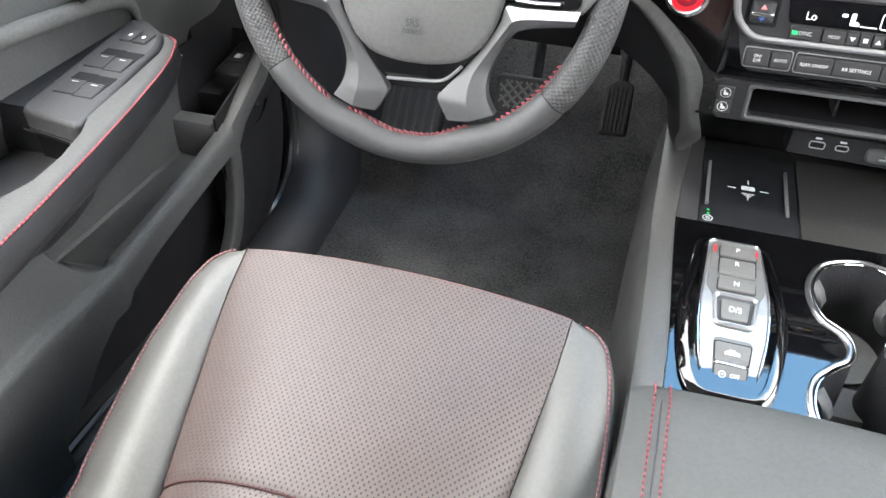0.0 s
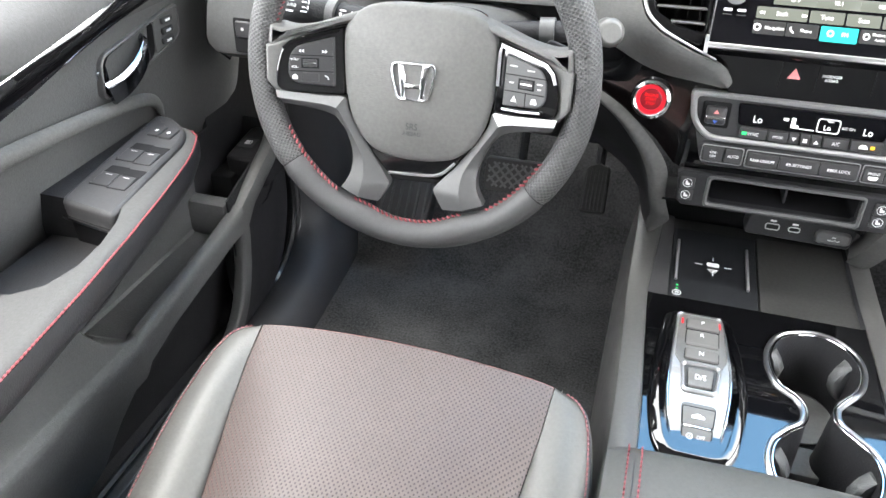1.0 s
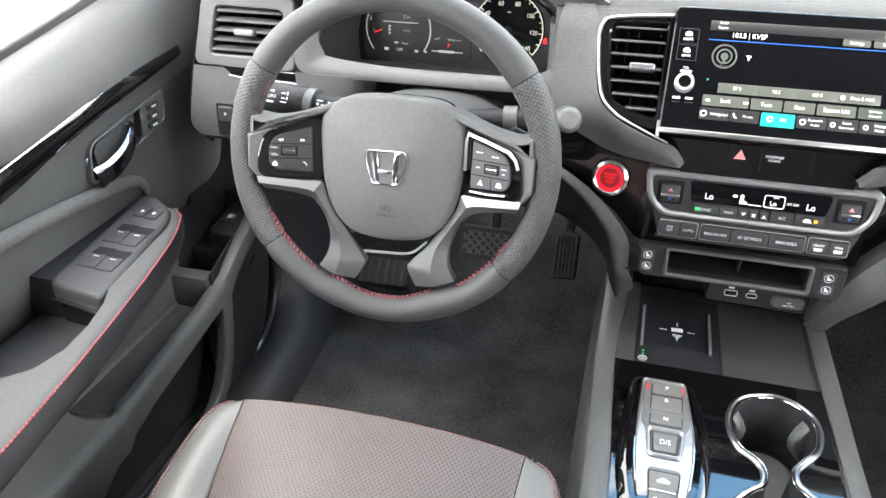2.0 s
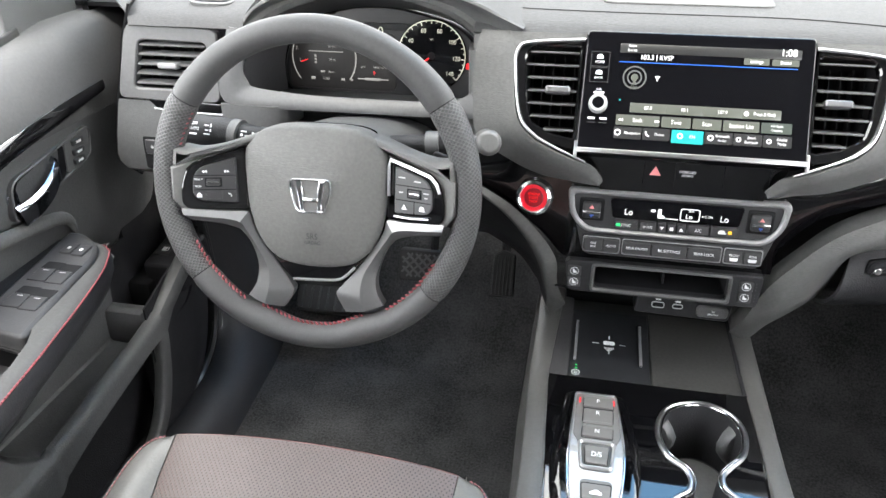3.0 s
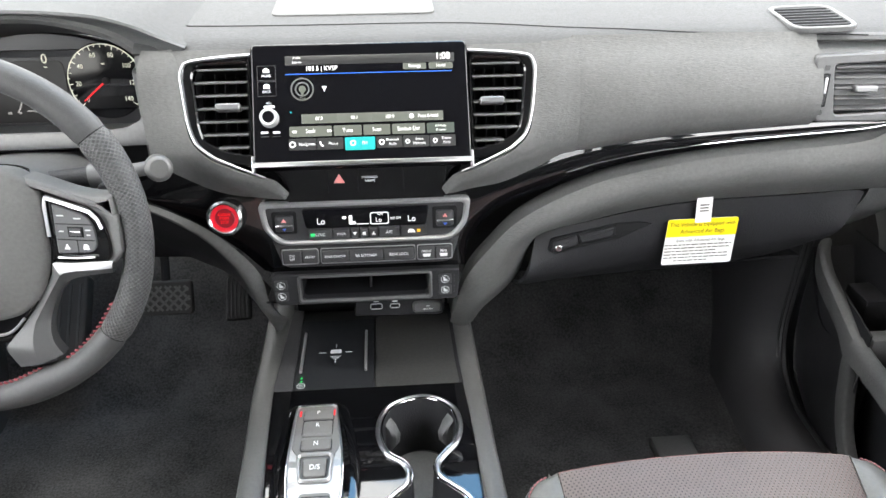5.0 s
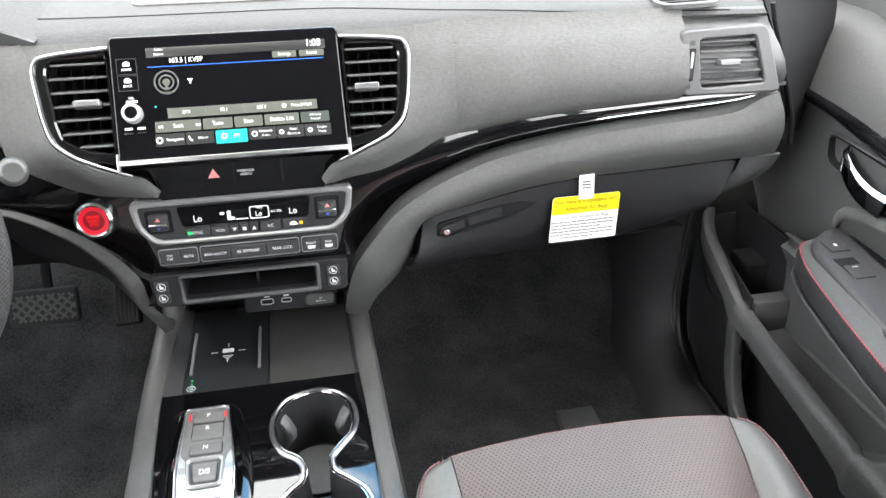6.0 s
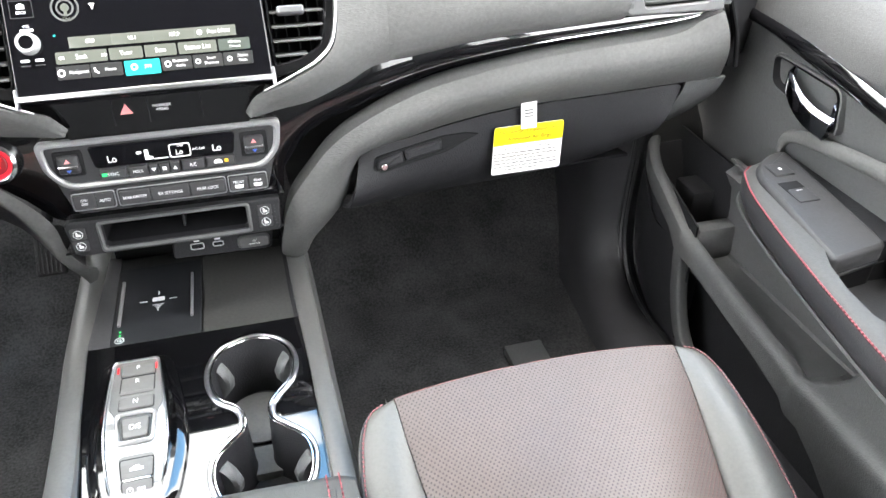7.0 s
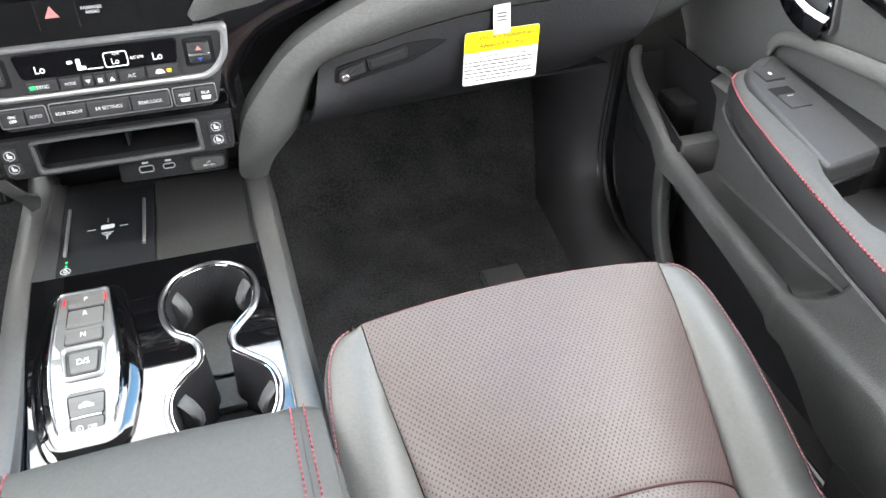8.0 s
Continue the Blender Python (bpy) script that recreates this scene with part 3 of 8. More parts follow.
xs = list(np.linspace(-0.250, 0.70, 60))
part("top_pad", sheet([[end_trim(p, 0.56) for p in top_profile(x)] for x in xs], 0.004), DIMSKIN, dash, "grained charcoal top pad")
xs = list(np.linspace(0.243, 0.535, 36))
part("passenger_pad", sheet([pad_profile(x) + top_profile(x)[1:2] for x in xs], 0.004), SOFT, dash, "swelling charcoal pad before the passenger")
part("vent_side_pad", sheet([[end_trim(p + V(0, 0.018 if i > 0 else 0.0, 0), 0.56) for i, p in enumerate(pad_profile(x))] + [end_trim(top_profile(x)[1], 0.56)] for x in np.linspace(0.533, 0.70, 14)], 0.004), HARD, dash)
SEAM = [(-0.22, 0.856), (-0.19, 0.850), (-0.09, 0.846), (0.08, 0.845), (0.16, 0.837), (0.24, 0.823), (0.33, 0.812), (0.42, 0.803), (0.60, 0.800)]


def on_top(x, y):
    """A point of the top pad's skin."""
    p = top_profile(x)
    return V(x, y, lerp(y, [(q.y, q.z) for q in p]))


part("pad_seam", tube([on_top(p.x, p.y) + V(0, 0, 0.0002) for p in smooth([(*q, 0) for q in SEAM], 8)], 0.0009, 5), VOID, dash)
# wings that run under the centre vents
for s in (-1, 1):
    upper = smooth([V(s * 0.209, 0.799, 0.7225)] + [SCREEN @ V(s * u, v, -0.001) for u, v in ((0.2010, 0.108), (0.2000, 0.087), (0.1950, 0.050), (0.1870, 0.025), (0.1715, 0.0095), (0.1590, 0.0025), (0.1290, -0.0105))] + [V(s * 0.1035, 0.7385, 0.5895), V(s * 0.0960, 0.742, 0.578), V(s * 0.0920, 0.7445, 0.5675)], 6)
    part("vent_brow", ribbon([SCREEN @ V(s * u, v, -0.001) for u, v in ((0.11, 0.1235), (0.18, 0.1195), (0.196, 0.1145), (0.2005, 0.106))], [V(s * u, 0.797, 0.7222) for u in (0.11, 0.18, 0.20, 0.2095)], 3, (0, 0, 0), 20, 0.003), SOFT, dash)
    if s > 0:
        lower = smooth([p + V(0, -0.0008, 0) for p in ([top_profile(0.25)[1]] + pad_profile(0.25)[::-1][:-1])] + [V(0.232, 0.7745, 0.5955), V(0.191, 0.7650, 0.5810), V(0.159, 0.7580, 0.5715), V(0.126, 0.7520, 0.5680), V(0.103, 0.7465, 0.5650), V(0.0925, 0.7450, 0.5660)], 6)
    else:
        lower = smooth([V(-0.24, 0.80, 0.721), V(-0.245, 0.785, 0.70), V(-0.245, 0.777, 0.65), V(-0.238, 0.7745, 0.605), V(-0.195, 0.7650, 0.5800), V(-0.161, 0.7580, 0.5690), V(-0.130, 0.7520, 0.5660), V(-0.103, 0.7465, 0.5645), V(-0.0925, 0.7450, 0.5660)], 6)
    part("vent_surround", ribbon(upper, lower, 8, (0, -0.0045, 0), 80, 0.004, lambda t: math.sin(math.pi * t) * (1 - t) * 1.6), SOFT, dash, "padded wing round the centre vent")

# gloss black fascia, from the start button to the passenger's end
low = [(x, z) for x, z in STRIP_LOW][::-1]
outline = [(-0.27, 0.575), (-0.20, 0.60), (-0.10, 0.612), (0.10, 0.612)] + [(0.10, 0.575)] + [(x, z + 0.006) for x, z in STRIP_TOP[5:-6]] + [(0.640, 0.628)] + low + [(0.118, 0.458), (-0.128, 0.458), (-0.155, 0.487), (-0.198, 0.520), (-0.262, 0.545)]


def fascia_y(x):
    return 0.757 + 0.019 * min(1, max(0, (abs(x) - 0.12) / 0.16)) - 0.004 * max(0, min(1, (x - 0.45) / 0.2))


cut = outline.index((0.640, 0.628)) + 1
top = resample([(p[0], p[1], 0) for p in outline[:cut]], 120)
bot = resample([(p[0], p[1], 0) for p in outline[cut:][::-1]], 120)
rows = []
for t in np.linspace(0, 1, 7):
    rows.append([V(p.x * (1 - t) + q.x * t, fascia_y(p.x * (1 - t) + q.x * t) - 0.004 * math.sin(math.pi * t), p.y * (1 - t) + q.y * t) for p, q in zip(top, bot)])
part("fascia", sheet(rows, 0.006), PIANO, dash, "gloss black trim panel")
part("trim_line", tube([V(x, fascia_y(x) - 0.0055, lerp(x, STRIP_LOW) * 0.62 + lerp(x, STRIP_TOP) * 0.38) for x in np.linspace(0.24, 0.635, 40)], 0.0007, 6), BRIGHT, dash, "thin chrome line")

# lower pad: a band from the passenger's end down beside the console
rim = smooth([V(0.668, 0.768, 0.625), V(0.655, 0.769, 0.621), V(0.638, 0.771, 0.613), V(0.60, 0.772, 0.598), V(0.442, 0.774, 0.585), V(0.333, 0.776, 0.567), V(0.261, 0.774, 0.547), V(0.189, 0.768, 0.513), V(0.146, 0.764, 0.471), V(0.121, 0.768, 0.434), V(0.110, 0.785, 0.385), V(0.107, 0.822, 0.340), V(0.110, 0.858, 0.308)], 6)
seam = smooth([V(0.703, 0.80, 0.529), V(0.652, 0.797, 0.528), V(0.536, 0.797, 0.524), V(0.424, 0.797, 0.520), V(0.34, 0.798, 0.509), V(0.272, 0.80, 0.492), V(0.213, 0.800, 0.474), V(0.192, 0.803, 0.420), V(0.174, 0.815, 0.385), V(0.150, 0.838, 0.343), V(0.139, 0.858, 0.308)], 6)
part("lower_pad", ribbon(rim, seam, 10, (0, -0.016, 0.004), 70, 0.004), SOFT, dash, "curved lower pad")
back = [p + V(0.004, 0.03, 0.004) for p in rim]
part("lower_pad_lip", ribbon(rim, back, 3, (0, 0, 0.004), 70, 0.002), SOFT, dash)
# end caps at both ends of the dashboard
part("end_cap", sheet([[V(lerp(z, END_X) - 0.002, y, z) for y, z in ((0.812, 0.50), (0.80, 0.56), (0.795, 0.62), (0.80, 0.68), (0.81, 0.715))], [V(0.715, 1.2, z) for z in (0.50, 0.56, 0.62, 0.68, 0.715)]], 0.004), VOID, dash)
# near-black flanges fill the gaps to the doors with their shade
for s in (-1, 1):
    if s > 0:
        edge = [V(lerp(z, END_X) + 0.006, y, z) for y, z in ((0.815, 0.735), (0.803, 0.70), (0.798, 0.66), (0.797, 0.62), (0.802, 0.58), (0.812, 0.535))]
        out = [V(0.790, p.y + 0.055, p.z + 0.004) for p in edge]
    else:
        edge = [V(-0.694, 0.80, 0.738), V(-0.715, 0.802, 0.69), V(-0.724, 0.802, 0.655), V(-0.738, 0.80, 0.612), V(-0.754, 0.80, 0.55), V(-0.758, 0.803, 0.52), V(-0.735, 0.815, 0.495)]
        out = [p + V(-0.055, 0.13, -0.004) for p in edge]
    part("end_flange", ribbon(edge, out, 3, (0, 0, 0), 24, 0.003), VOID, dash)
# added black tube draws the dark line of the gap
part("end_gap_line", tube(smooth([V(lerp(z, END_X) + 0.010, 0.795, z) for z in (0.73, 0.70, 0.66, 0.62, 0.58, 0.54)], 4), 0.0035, 8), VOID, dash, "black line drawn in the gap beside the door")
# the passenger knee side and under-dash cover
# near-black cover: under-dash shade put into its colour
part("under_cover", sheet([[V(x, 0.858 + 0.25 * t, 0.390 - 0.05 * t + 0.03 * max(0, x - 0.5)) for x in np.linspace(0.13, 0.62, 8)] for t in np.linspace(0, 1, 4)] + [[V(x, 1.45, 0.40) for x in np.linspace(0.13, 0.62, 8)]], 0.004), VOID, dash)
part("corner_panel", ribbon(smooth([V(0.655, 0.80, 0.526), V(0.648, 0.805, 0.50), V(0.62, 0.82, 0.46), V(0.58, 0.86, 0.41)], 6), smooth([V(0.712, 0.80, 0.527), V(0.705, 0.81, 0.50), V(0.68, 0.84, 0.46), V(0.64, 0.90, 0.41)], 6), 4, (0, -0.004, 0), 24, 0.004), HARD, dash)

glove = thing("glove_box", (0.42, 0.83, 0.38), "black grained glove box lid with a keyed latch", "glove box")
up = smooth([V(0.215, 0.800, 0.472), V(0.238, 0.8005, 0.480), V(0.272, 0.800, 0.488), V(0.34, 0.798, 0.505), V(0.424, 0.797, 0.516), V(0.536, 0.797, 0.520), V(0.63, 0.797, 0.523), V(0.645, 0.799, 0.519)], 6)
dn = smooth([V(0.190, 0.806, 0.404), V(0.205, 0.815, 0.397), V(0.25, 0.835, 0.390), V(0.33, 0.85, 0.386), V(0.42, 0.855, 0.387), V(0.50, 0.855, 0.395), V(0.555, 0.85, 0.407), V(0.605, 0.825, 0.445)], 6)
part("lid", ribbon(up, dn, 14, (0, -0.040, 0.0), 60, 0.005, shape=lambda t: math.sin(math.pi * min(1, t * 1.02)) ** 0.7 * (0.25 + 0.75 * t)), DARK, glove)
gm = axes((0.236, 0.7845, 0.456), (0.086, 0.003, 0.017), (0, 0.12, 1))
part("latch_recess", plate(fillet([(-0.011, -0.006), (0.03, -0.004), (0.088, -0.004), (0.135, 0.006), (0.118, 0.013), (0.088, 0.018), (0.0, 0.017)], 0.004), 0.006, gm, 0.001), VOID, glove)
part("handle", plate(fillet([(0.036, 0.003), (0.082, 0.003), (0.085, 0.016), (0.036, 0.016)], 0.003), 0.008, gm @ Matrix.Translation((0, 0, 0.006)), 0.003), DARK, glove)
part("lock_plate", plate(fillet([(-0.004, 0.000), (0.034, 0.002), (0.034, 0.016), (0.002, 0.014)], 0.004), 0.008, gm @ Matrix.Translation((0, 0, 0.005)), 0.003), DARK, glove)
part("key_lock", plate(circle(0.007, 0.005, 0.0045, 16), 0.004, gm @ Matrix.Translation((0, 0, 0.0075)), 0.001), CHROME, glove)

# warning tag that hangs from the lid's top edge
tag = thing("warning_tag", (0.44, 0.78, 0.45), "yellow and white airbag warning tag hanging on the glove box", "tag")
tm = axes((0.432, 0.785, 0.462), (0.995, 0, 0.014), (0, 0.03, 0.995))
tag_poly = fillet([(-0.0495, -0.033), (0.0455, -0.033), (0.0475, 0.033), (-0.046, 0.033)], 0.004)
part("card", plate(tag_poly, 0.0008, tm, 0.0002), PAPER, tag, "white card")
part("band", plate(fillet([(-0.0472, 0.008), (0.0466, 0.008), (0.0474, 0.0329), (-0.0459, 0.0329)], [0, 0, 0.004, 0.004]), 0.0005, tm @ Matrix.Translation((0, 0, 0.0005)), 0.0001), YELLOW, tag, "yellow heading band")
sm = axes((0.4305, 0.786, 0.509), (1, 0, 0.02), (0, 0.10, 0.99))
part("strap", plate(rect(-0.0105, -0.019, 0.0105, 0.020, 0.001), 0.0006, sm, 0.0002), PAPER, tag, "white paper strap")
tt = tm @ Matrix.Translation((0, 0, 0.0006))
lettering("This Vehicle is Equipped with", 0.0078, tt, 0.0, 0.0255, BROWN_INK, tag, squeeze=0.95)
lettering("Advanced Air Bags", 0.0078, tt, 0.001, 0.0155, BROWN_INK, tag)
lettering("Even with Advanced Air Bags", 0.0055, tt, 0.0, 0.0025, INK, tag)
rng = random.Random(4)
for k, w in enumerate((0.088, 0.086, 0.070, 0.085, 0.088, 0.058)):
    bm, u = bmesh.new(), -0.047 + (0.014 if k == 5 else 0)
    while u < -0.047 + w:
        n = min(rng.uniform(0.003, 0.010), -0.047 + w - u + 0.001)
        plate(rect(u, -0.0049 - k * 0.0046, u + n, -0.0034 - k * 0.0046), 0.0003, tm @ Matrix.Translation((0, 0, 0.0003)), 0.00005, bm)
        u += n + 0.0014
    part("print_line", bm, INK, tag)
for k in range(3):
    part("strap_print", plate(rect(-0.006, -0.004 + k * 0.004, 0.006, -0.002 + k * 0.004), 0.0003, sm @ Matrix.Translation((0, 0, 0.0003)), 0.00005), INK, tag)

# instrument binnacle
hood_front = smooth([V(-0.572, 0.80, 0.615), V(-0.560, 0.80, 0.665), V(-0.538, 0.810, 0.712), V(-0.506, 0.820, 0.739), V(-0.44, 0.828, 0.757), V(-0.355, 0.824, 0.760), V(-0.281, 0.814, 0.747), V(-0.243, 0.811, 0.725), V(-0.232, 0.805, 0.710), V(-0.233, 0.80, 0.672), V(-0.228, 0.80, 0.615)], 6)
hood_lip = [p + V(0.010 * (1 if p.x < -0.4 else -1) * min(1, abs(p.x + 0.4) / 0.12), 0.004, -0.008 if p.z > 0.70 else 0) for p in hood_front]
hood_in = smooth([V(-0.537, 0.905, 0.604), V(-0.537, 0.905, 0.65), V(-0.520, 0.91, 0.69), V(-0.48, 0.915, 0.712), V(-0.42, 0.918, 0.722), V(-0.36, 0.918, 0.722), V(-0.30, 0.915, 0.712), V(-0.264, 0.91, 0.69), V(-0.252, 0.905, 0.65), V(-0.252, 0.905, 0.604)], 6)
crest = smooth([V(-0.564, 0.80, 0.66), V(-0.545, 0.803, 0.715), V(-0.514, 0.801, 0.745), V(-0.44, 0.795, 0.768), V(-0.37, 0.791, 0.771), V(-0.29, 0.788, 0.766), V(-0.247, 0.788, 0.755), V(-0.222, 0.791, 0.743), V(-0.192, 0.796, 0.7275)], 6)
brow = [p for p in hood_front if p.z > 0.662][:-4]
hood_back = [V(p.x + (-0.02 if p.x < -0.4 else 0.03), 1.18, min(0.765, p.z + 0.012)) for p in crest]
part("hood_brow", ribbon(crest, brow, 5, (0, 0.003, 0.002), 60, 0.003), HARD, dash, "shaded brow under the hood's lip")
part("hood", ribbon(crest, hood_back, 6, (0, 0, 0.006), 60, 0.004), DIMSKIN, dash, "hood over the instruments")
part("hood_edge", ribbon(hood_front, hood_lip, 2, (0, -0.003, 0), 60, 0.003), SOFT, dash)
# tunnel grey darkened for the shade under the hood
part("hood_tunnel", ribbon(hood_lip, hood_in, 6, (0, 0, 0), 60, 0.003), mat("hood_shade_grey", (0.034, 0.034, 0.036), 0.6, grain=0.5, scale=560), dash, "inner walls of the hood")
part("binnacle_sill", ribbon([V(-0.537, 0.905, 0.606), V(-0.266, 0.905, 0.606)], [V(-0.560, 0.800, 0.632), V(-0.232, 0.800, 0.632)], 5, (0, 0, -0.006), 20, 0.004), HARD, dash)
f_in = smooth([V(-0.538, 0.803, 0.712), V(-0.547, 0.798, 0.668), V(-0.542, 0.798, 0.648), V(-0.526, 0.798, 0.637), V(-0.42, 0.798, 0.629), V(-0.30, 0.798, 0.631), V(-0.262, 0.798, 0.640), V(-0.250, 0.798, 0.657), V(-0.249, 0.802, 0.716)], 6)
f_out = smooth([V(-0.560, 0.803, 0.714), V(-0.573, 0.794, 0.66), V(-0.577, 0.791, 0.63), V(-0.55, 0.790, 0.617), V(-0.42, 0.790, 0.617), V(-0.29, 0.790, 0.618), V(-0.235, 0.791, 0.622), V(-0.225, 0.794, 0.65), V(-0.228, 0.804, 0.724)], 6)
part("binnacle_frame", ribbon(f_in, f_out, 4, (0, -0.003, 0), 90, 0.004), TRIM, dash, "grey frame round the instruments")
part("binnacle_cheek", sheet([smooth([V(-0.578, 0.79, z) , V(-0.53, 0.788, z), V(-0.497, 0.792, z), V(-0.488, 0.83, z)], 5) for z in (0.619, 0.607, 0.592)], 0.004), TRIM, dash)
part("binnacle_cheek", sheet([smooth([V(-0.260, 0.83, z), V(-0.254, 0.795, z), V(-0.235, 0.79, z), V(-0.205, 0.788, z)], 5) for z in (0.70, 0.65, 0.607, 0.575)], 0.004), HARD, dash)
# near-black sheet stands in for the shaded slot round the column
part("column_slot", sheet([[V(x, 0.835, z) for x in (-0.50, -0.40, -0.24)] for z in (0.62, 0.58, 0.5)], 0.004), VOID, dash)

# driver's outer end: pad, lower panel
end_x = lambda y: -0.696 - 0.95 * max(0, min(y - 0.80, 0.12))
part("driver_end_pad", sheet([[V(-0.540 + (end_x(y) + 0.540) * t, y, z + 0.012 * max(0, 1 - t / 0.4) ** 2 * min(1, (y - 0.797) / 0.1)) for y, z in ((0.797, 0.712), (0.803, 0.722), (0.82, 0.729), (0.88, 0.738), (1.0, 0.745), (1.3, 0.74))] for t in np.linspace(1, 0, 12)], 0.004), DIMSKIN, dash)
part("driver_lower_panel", sheet([[V(x, 0.800 - 0.006 * math.sin(math.pi * t) + max(0, t - 0.75) ** 2 * 1.4, 0.613 - 0.125 * t) for x in np.linspace(-0.732 - 0.018 * min(1, t / 0.7) + 0.075 * (max(0, t - 0.6) / 0.4) ** 2.2, -0.50, 14)] for t in np.linspace(0, 1, 14)], 0.004), HARD, dash, "panel beside the steering column")
part("knee_panel", sheet([[V(x, 0.83 + max(0, t - 0.5) * 0.25 + 0.02 * math.cos((x + 0.4) * 6), 0.585 - 0.21 * t) for x in np.linspace(-0.56, -0.235, 16)] for t in np.linspace(0, 1, 10)], 0.004), DARK, dash)
part("fold_slot", plate(fillet([(-0.059, 0.008), (-0.045, -0.006), (0.06, -0.008), (0.06, 0.007)], 0.003), 0.008, axes((-0.629, 0.7925, 0.609), (1, 0, -0.02), (0, 0, 1)), 0.001), PIANO, dash, "gloss black fold-out slot")
part("slot_line", tube([V(-0.678, 0.7915, 0.6055), V(-0.66, 0.791, 0.6035), V(-0.62, 0.791, 0.6025), V(-0.572, 0.791, 0.6015)], 0.0008, 6), SATIN, dash)
# knee wing between the start button and the console
k_in = smooth([V(-0.270, 0.772, 0.552), V(-0.246, 0.770, 0.545), V(-0.198, 0.765, 0.520), V(-0.160, 0.760, 0.487), V(-0.136, 0.758, 0.453), V(-0.132, 0.765, 0.413), V(-0.123, 0.785, 0.375), V(-0.121, 0.822, 0.345), V(-0.134, 0.853, 0.310)], 6)
k_out = smooth([V(-0.275, 0.775, 0.545), V(-0.252, 0.772, 0.536), V(-0.208, 0.768, 0.508), V(-0.175, 0.765, 0.472), V(-0.158, 0.765, 0.440), V(-0.151, 0.775, 0.405), V(-0.146, 0.798, 0.370), V(-0.147, 0.832, 0.335), V(-0.144, 0.853, 0.310)], 6)
part("knee_wing", ribbon(k_in, k_out, 5, (-0.003, -0.006, 0), 60, 0.003), SOFT, dash, "charcoal edge of the knee panel")
k_far = smooth([V(-0.275, 0.80, 0.50), V(-0.26, 0.80, 0.48), V(-0.235, 0.82, 0.45), V(-0.205, 0.84, 0.42), V(-0.185, 0.87, 0.39), V(-0.172, 0.90, 0.37), V(-0.166, 0.93, 0.34), V(-0.160, 0.95, 0.309)], 6)
part("knee_side", ribbon(k_out, k_far, 5, (-0.004, -0.004, 0), 60, 0.003), DARK, dash)

# speaker grille and demister slots on the top pad
spk = thing("speaker_grille", (0, 0.91, 0.745), "dark mesh speaker grille set in the dashboard top", "speaker grille")
spm = axes((-0.007, 0.925, 0.7475), (1, 0, 0), (0, 1, 0.08))
part("frame", collar(rect(-0.100, -0.046, 0.098, 0.06, 0.012), rect(-0.095, -0.040, 0.093, 0.055, 0.009), 0.004, spm, 0.0008), SOFT, spk)
part("mesh", plate(rect(-0.096, -0.042, 0.094, 0.056, 0.01), 0.003, spm @ Matrix.Translation((0, 0, -0.001)), 0.0003), HARD, spk)


def demister(s, x, y, z, q):
    d = thing("demister_vent", (x, y, 0.745), "small black slotted demister vent on the dashboard", "air vent", "demister vents")
    m = axes((x, y, z), (1, 0, 0.02 * s), (s * 0.25, 1, 0.12))
    part("frame", collar(rect(-0.034 * q, -0.042, 0.034 * q, 0.042, 0.018), rect(-0.029 * q, -0.037, 0.029 * q, 0.037, 0.014), 0.006, m @ Matrix.Translation((0, 0, 0.001)), 0.001), HARD, d)
    part("well", plate(rect(-0.031 * q, -0.039, 0.031 * q, 0.039, 0.016), 0.003, m @ Matrix.Translation((0, 0, -0.0012)), 0.0003), VOID, d)
    for k in range(7):
        part("slat", block(-0.028 * q, -0.030 + k * 0.010 - 0.0013, -0.002, 0.028 * q, -0.030 + k * 0.010 + 0.0013, 0.0008, m, 0.0004), DARK, d)


demister(1, 0.545, 0.835, 0.738, 1.2)
demister(-1, -0.60, 0.872, 0.7395, 0.9)


# ---- air vents ----
TAB = mat("satin_tab_metal", (0.17, 0.17, 0.175), 0.38, 0.6, vary=0.05)


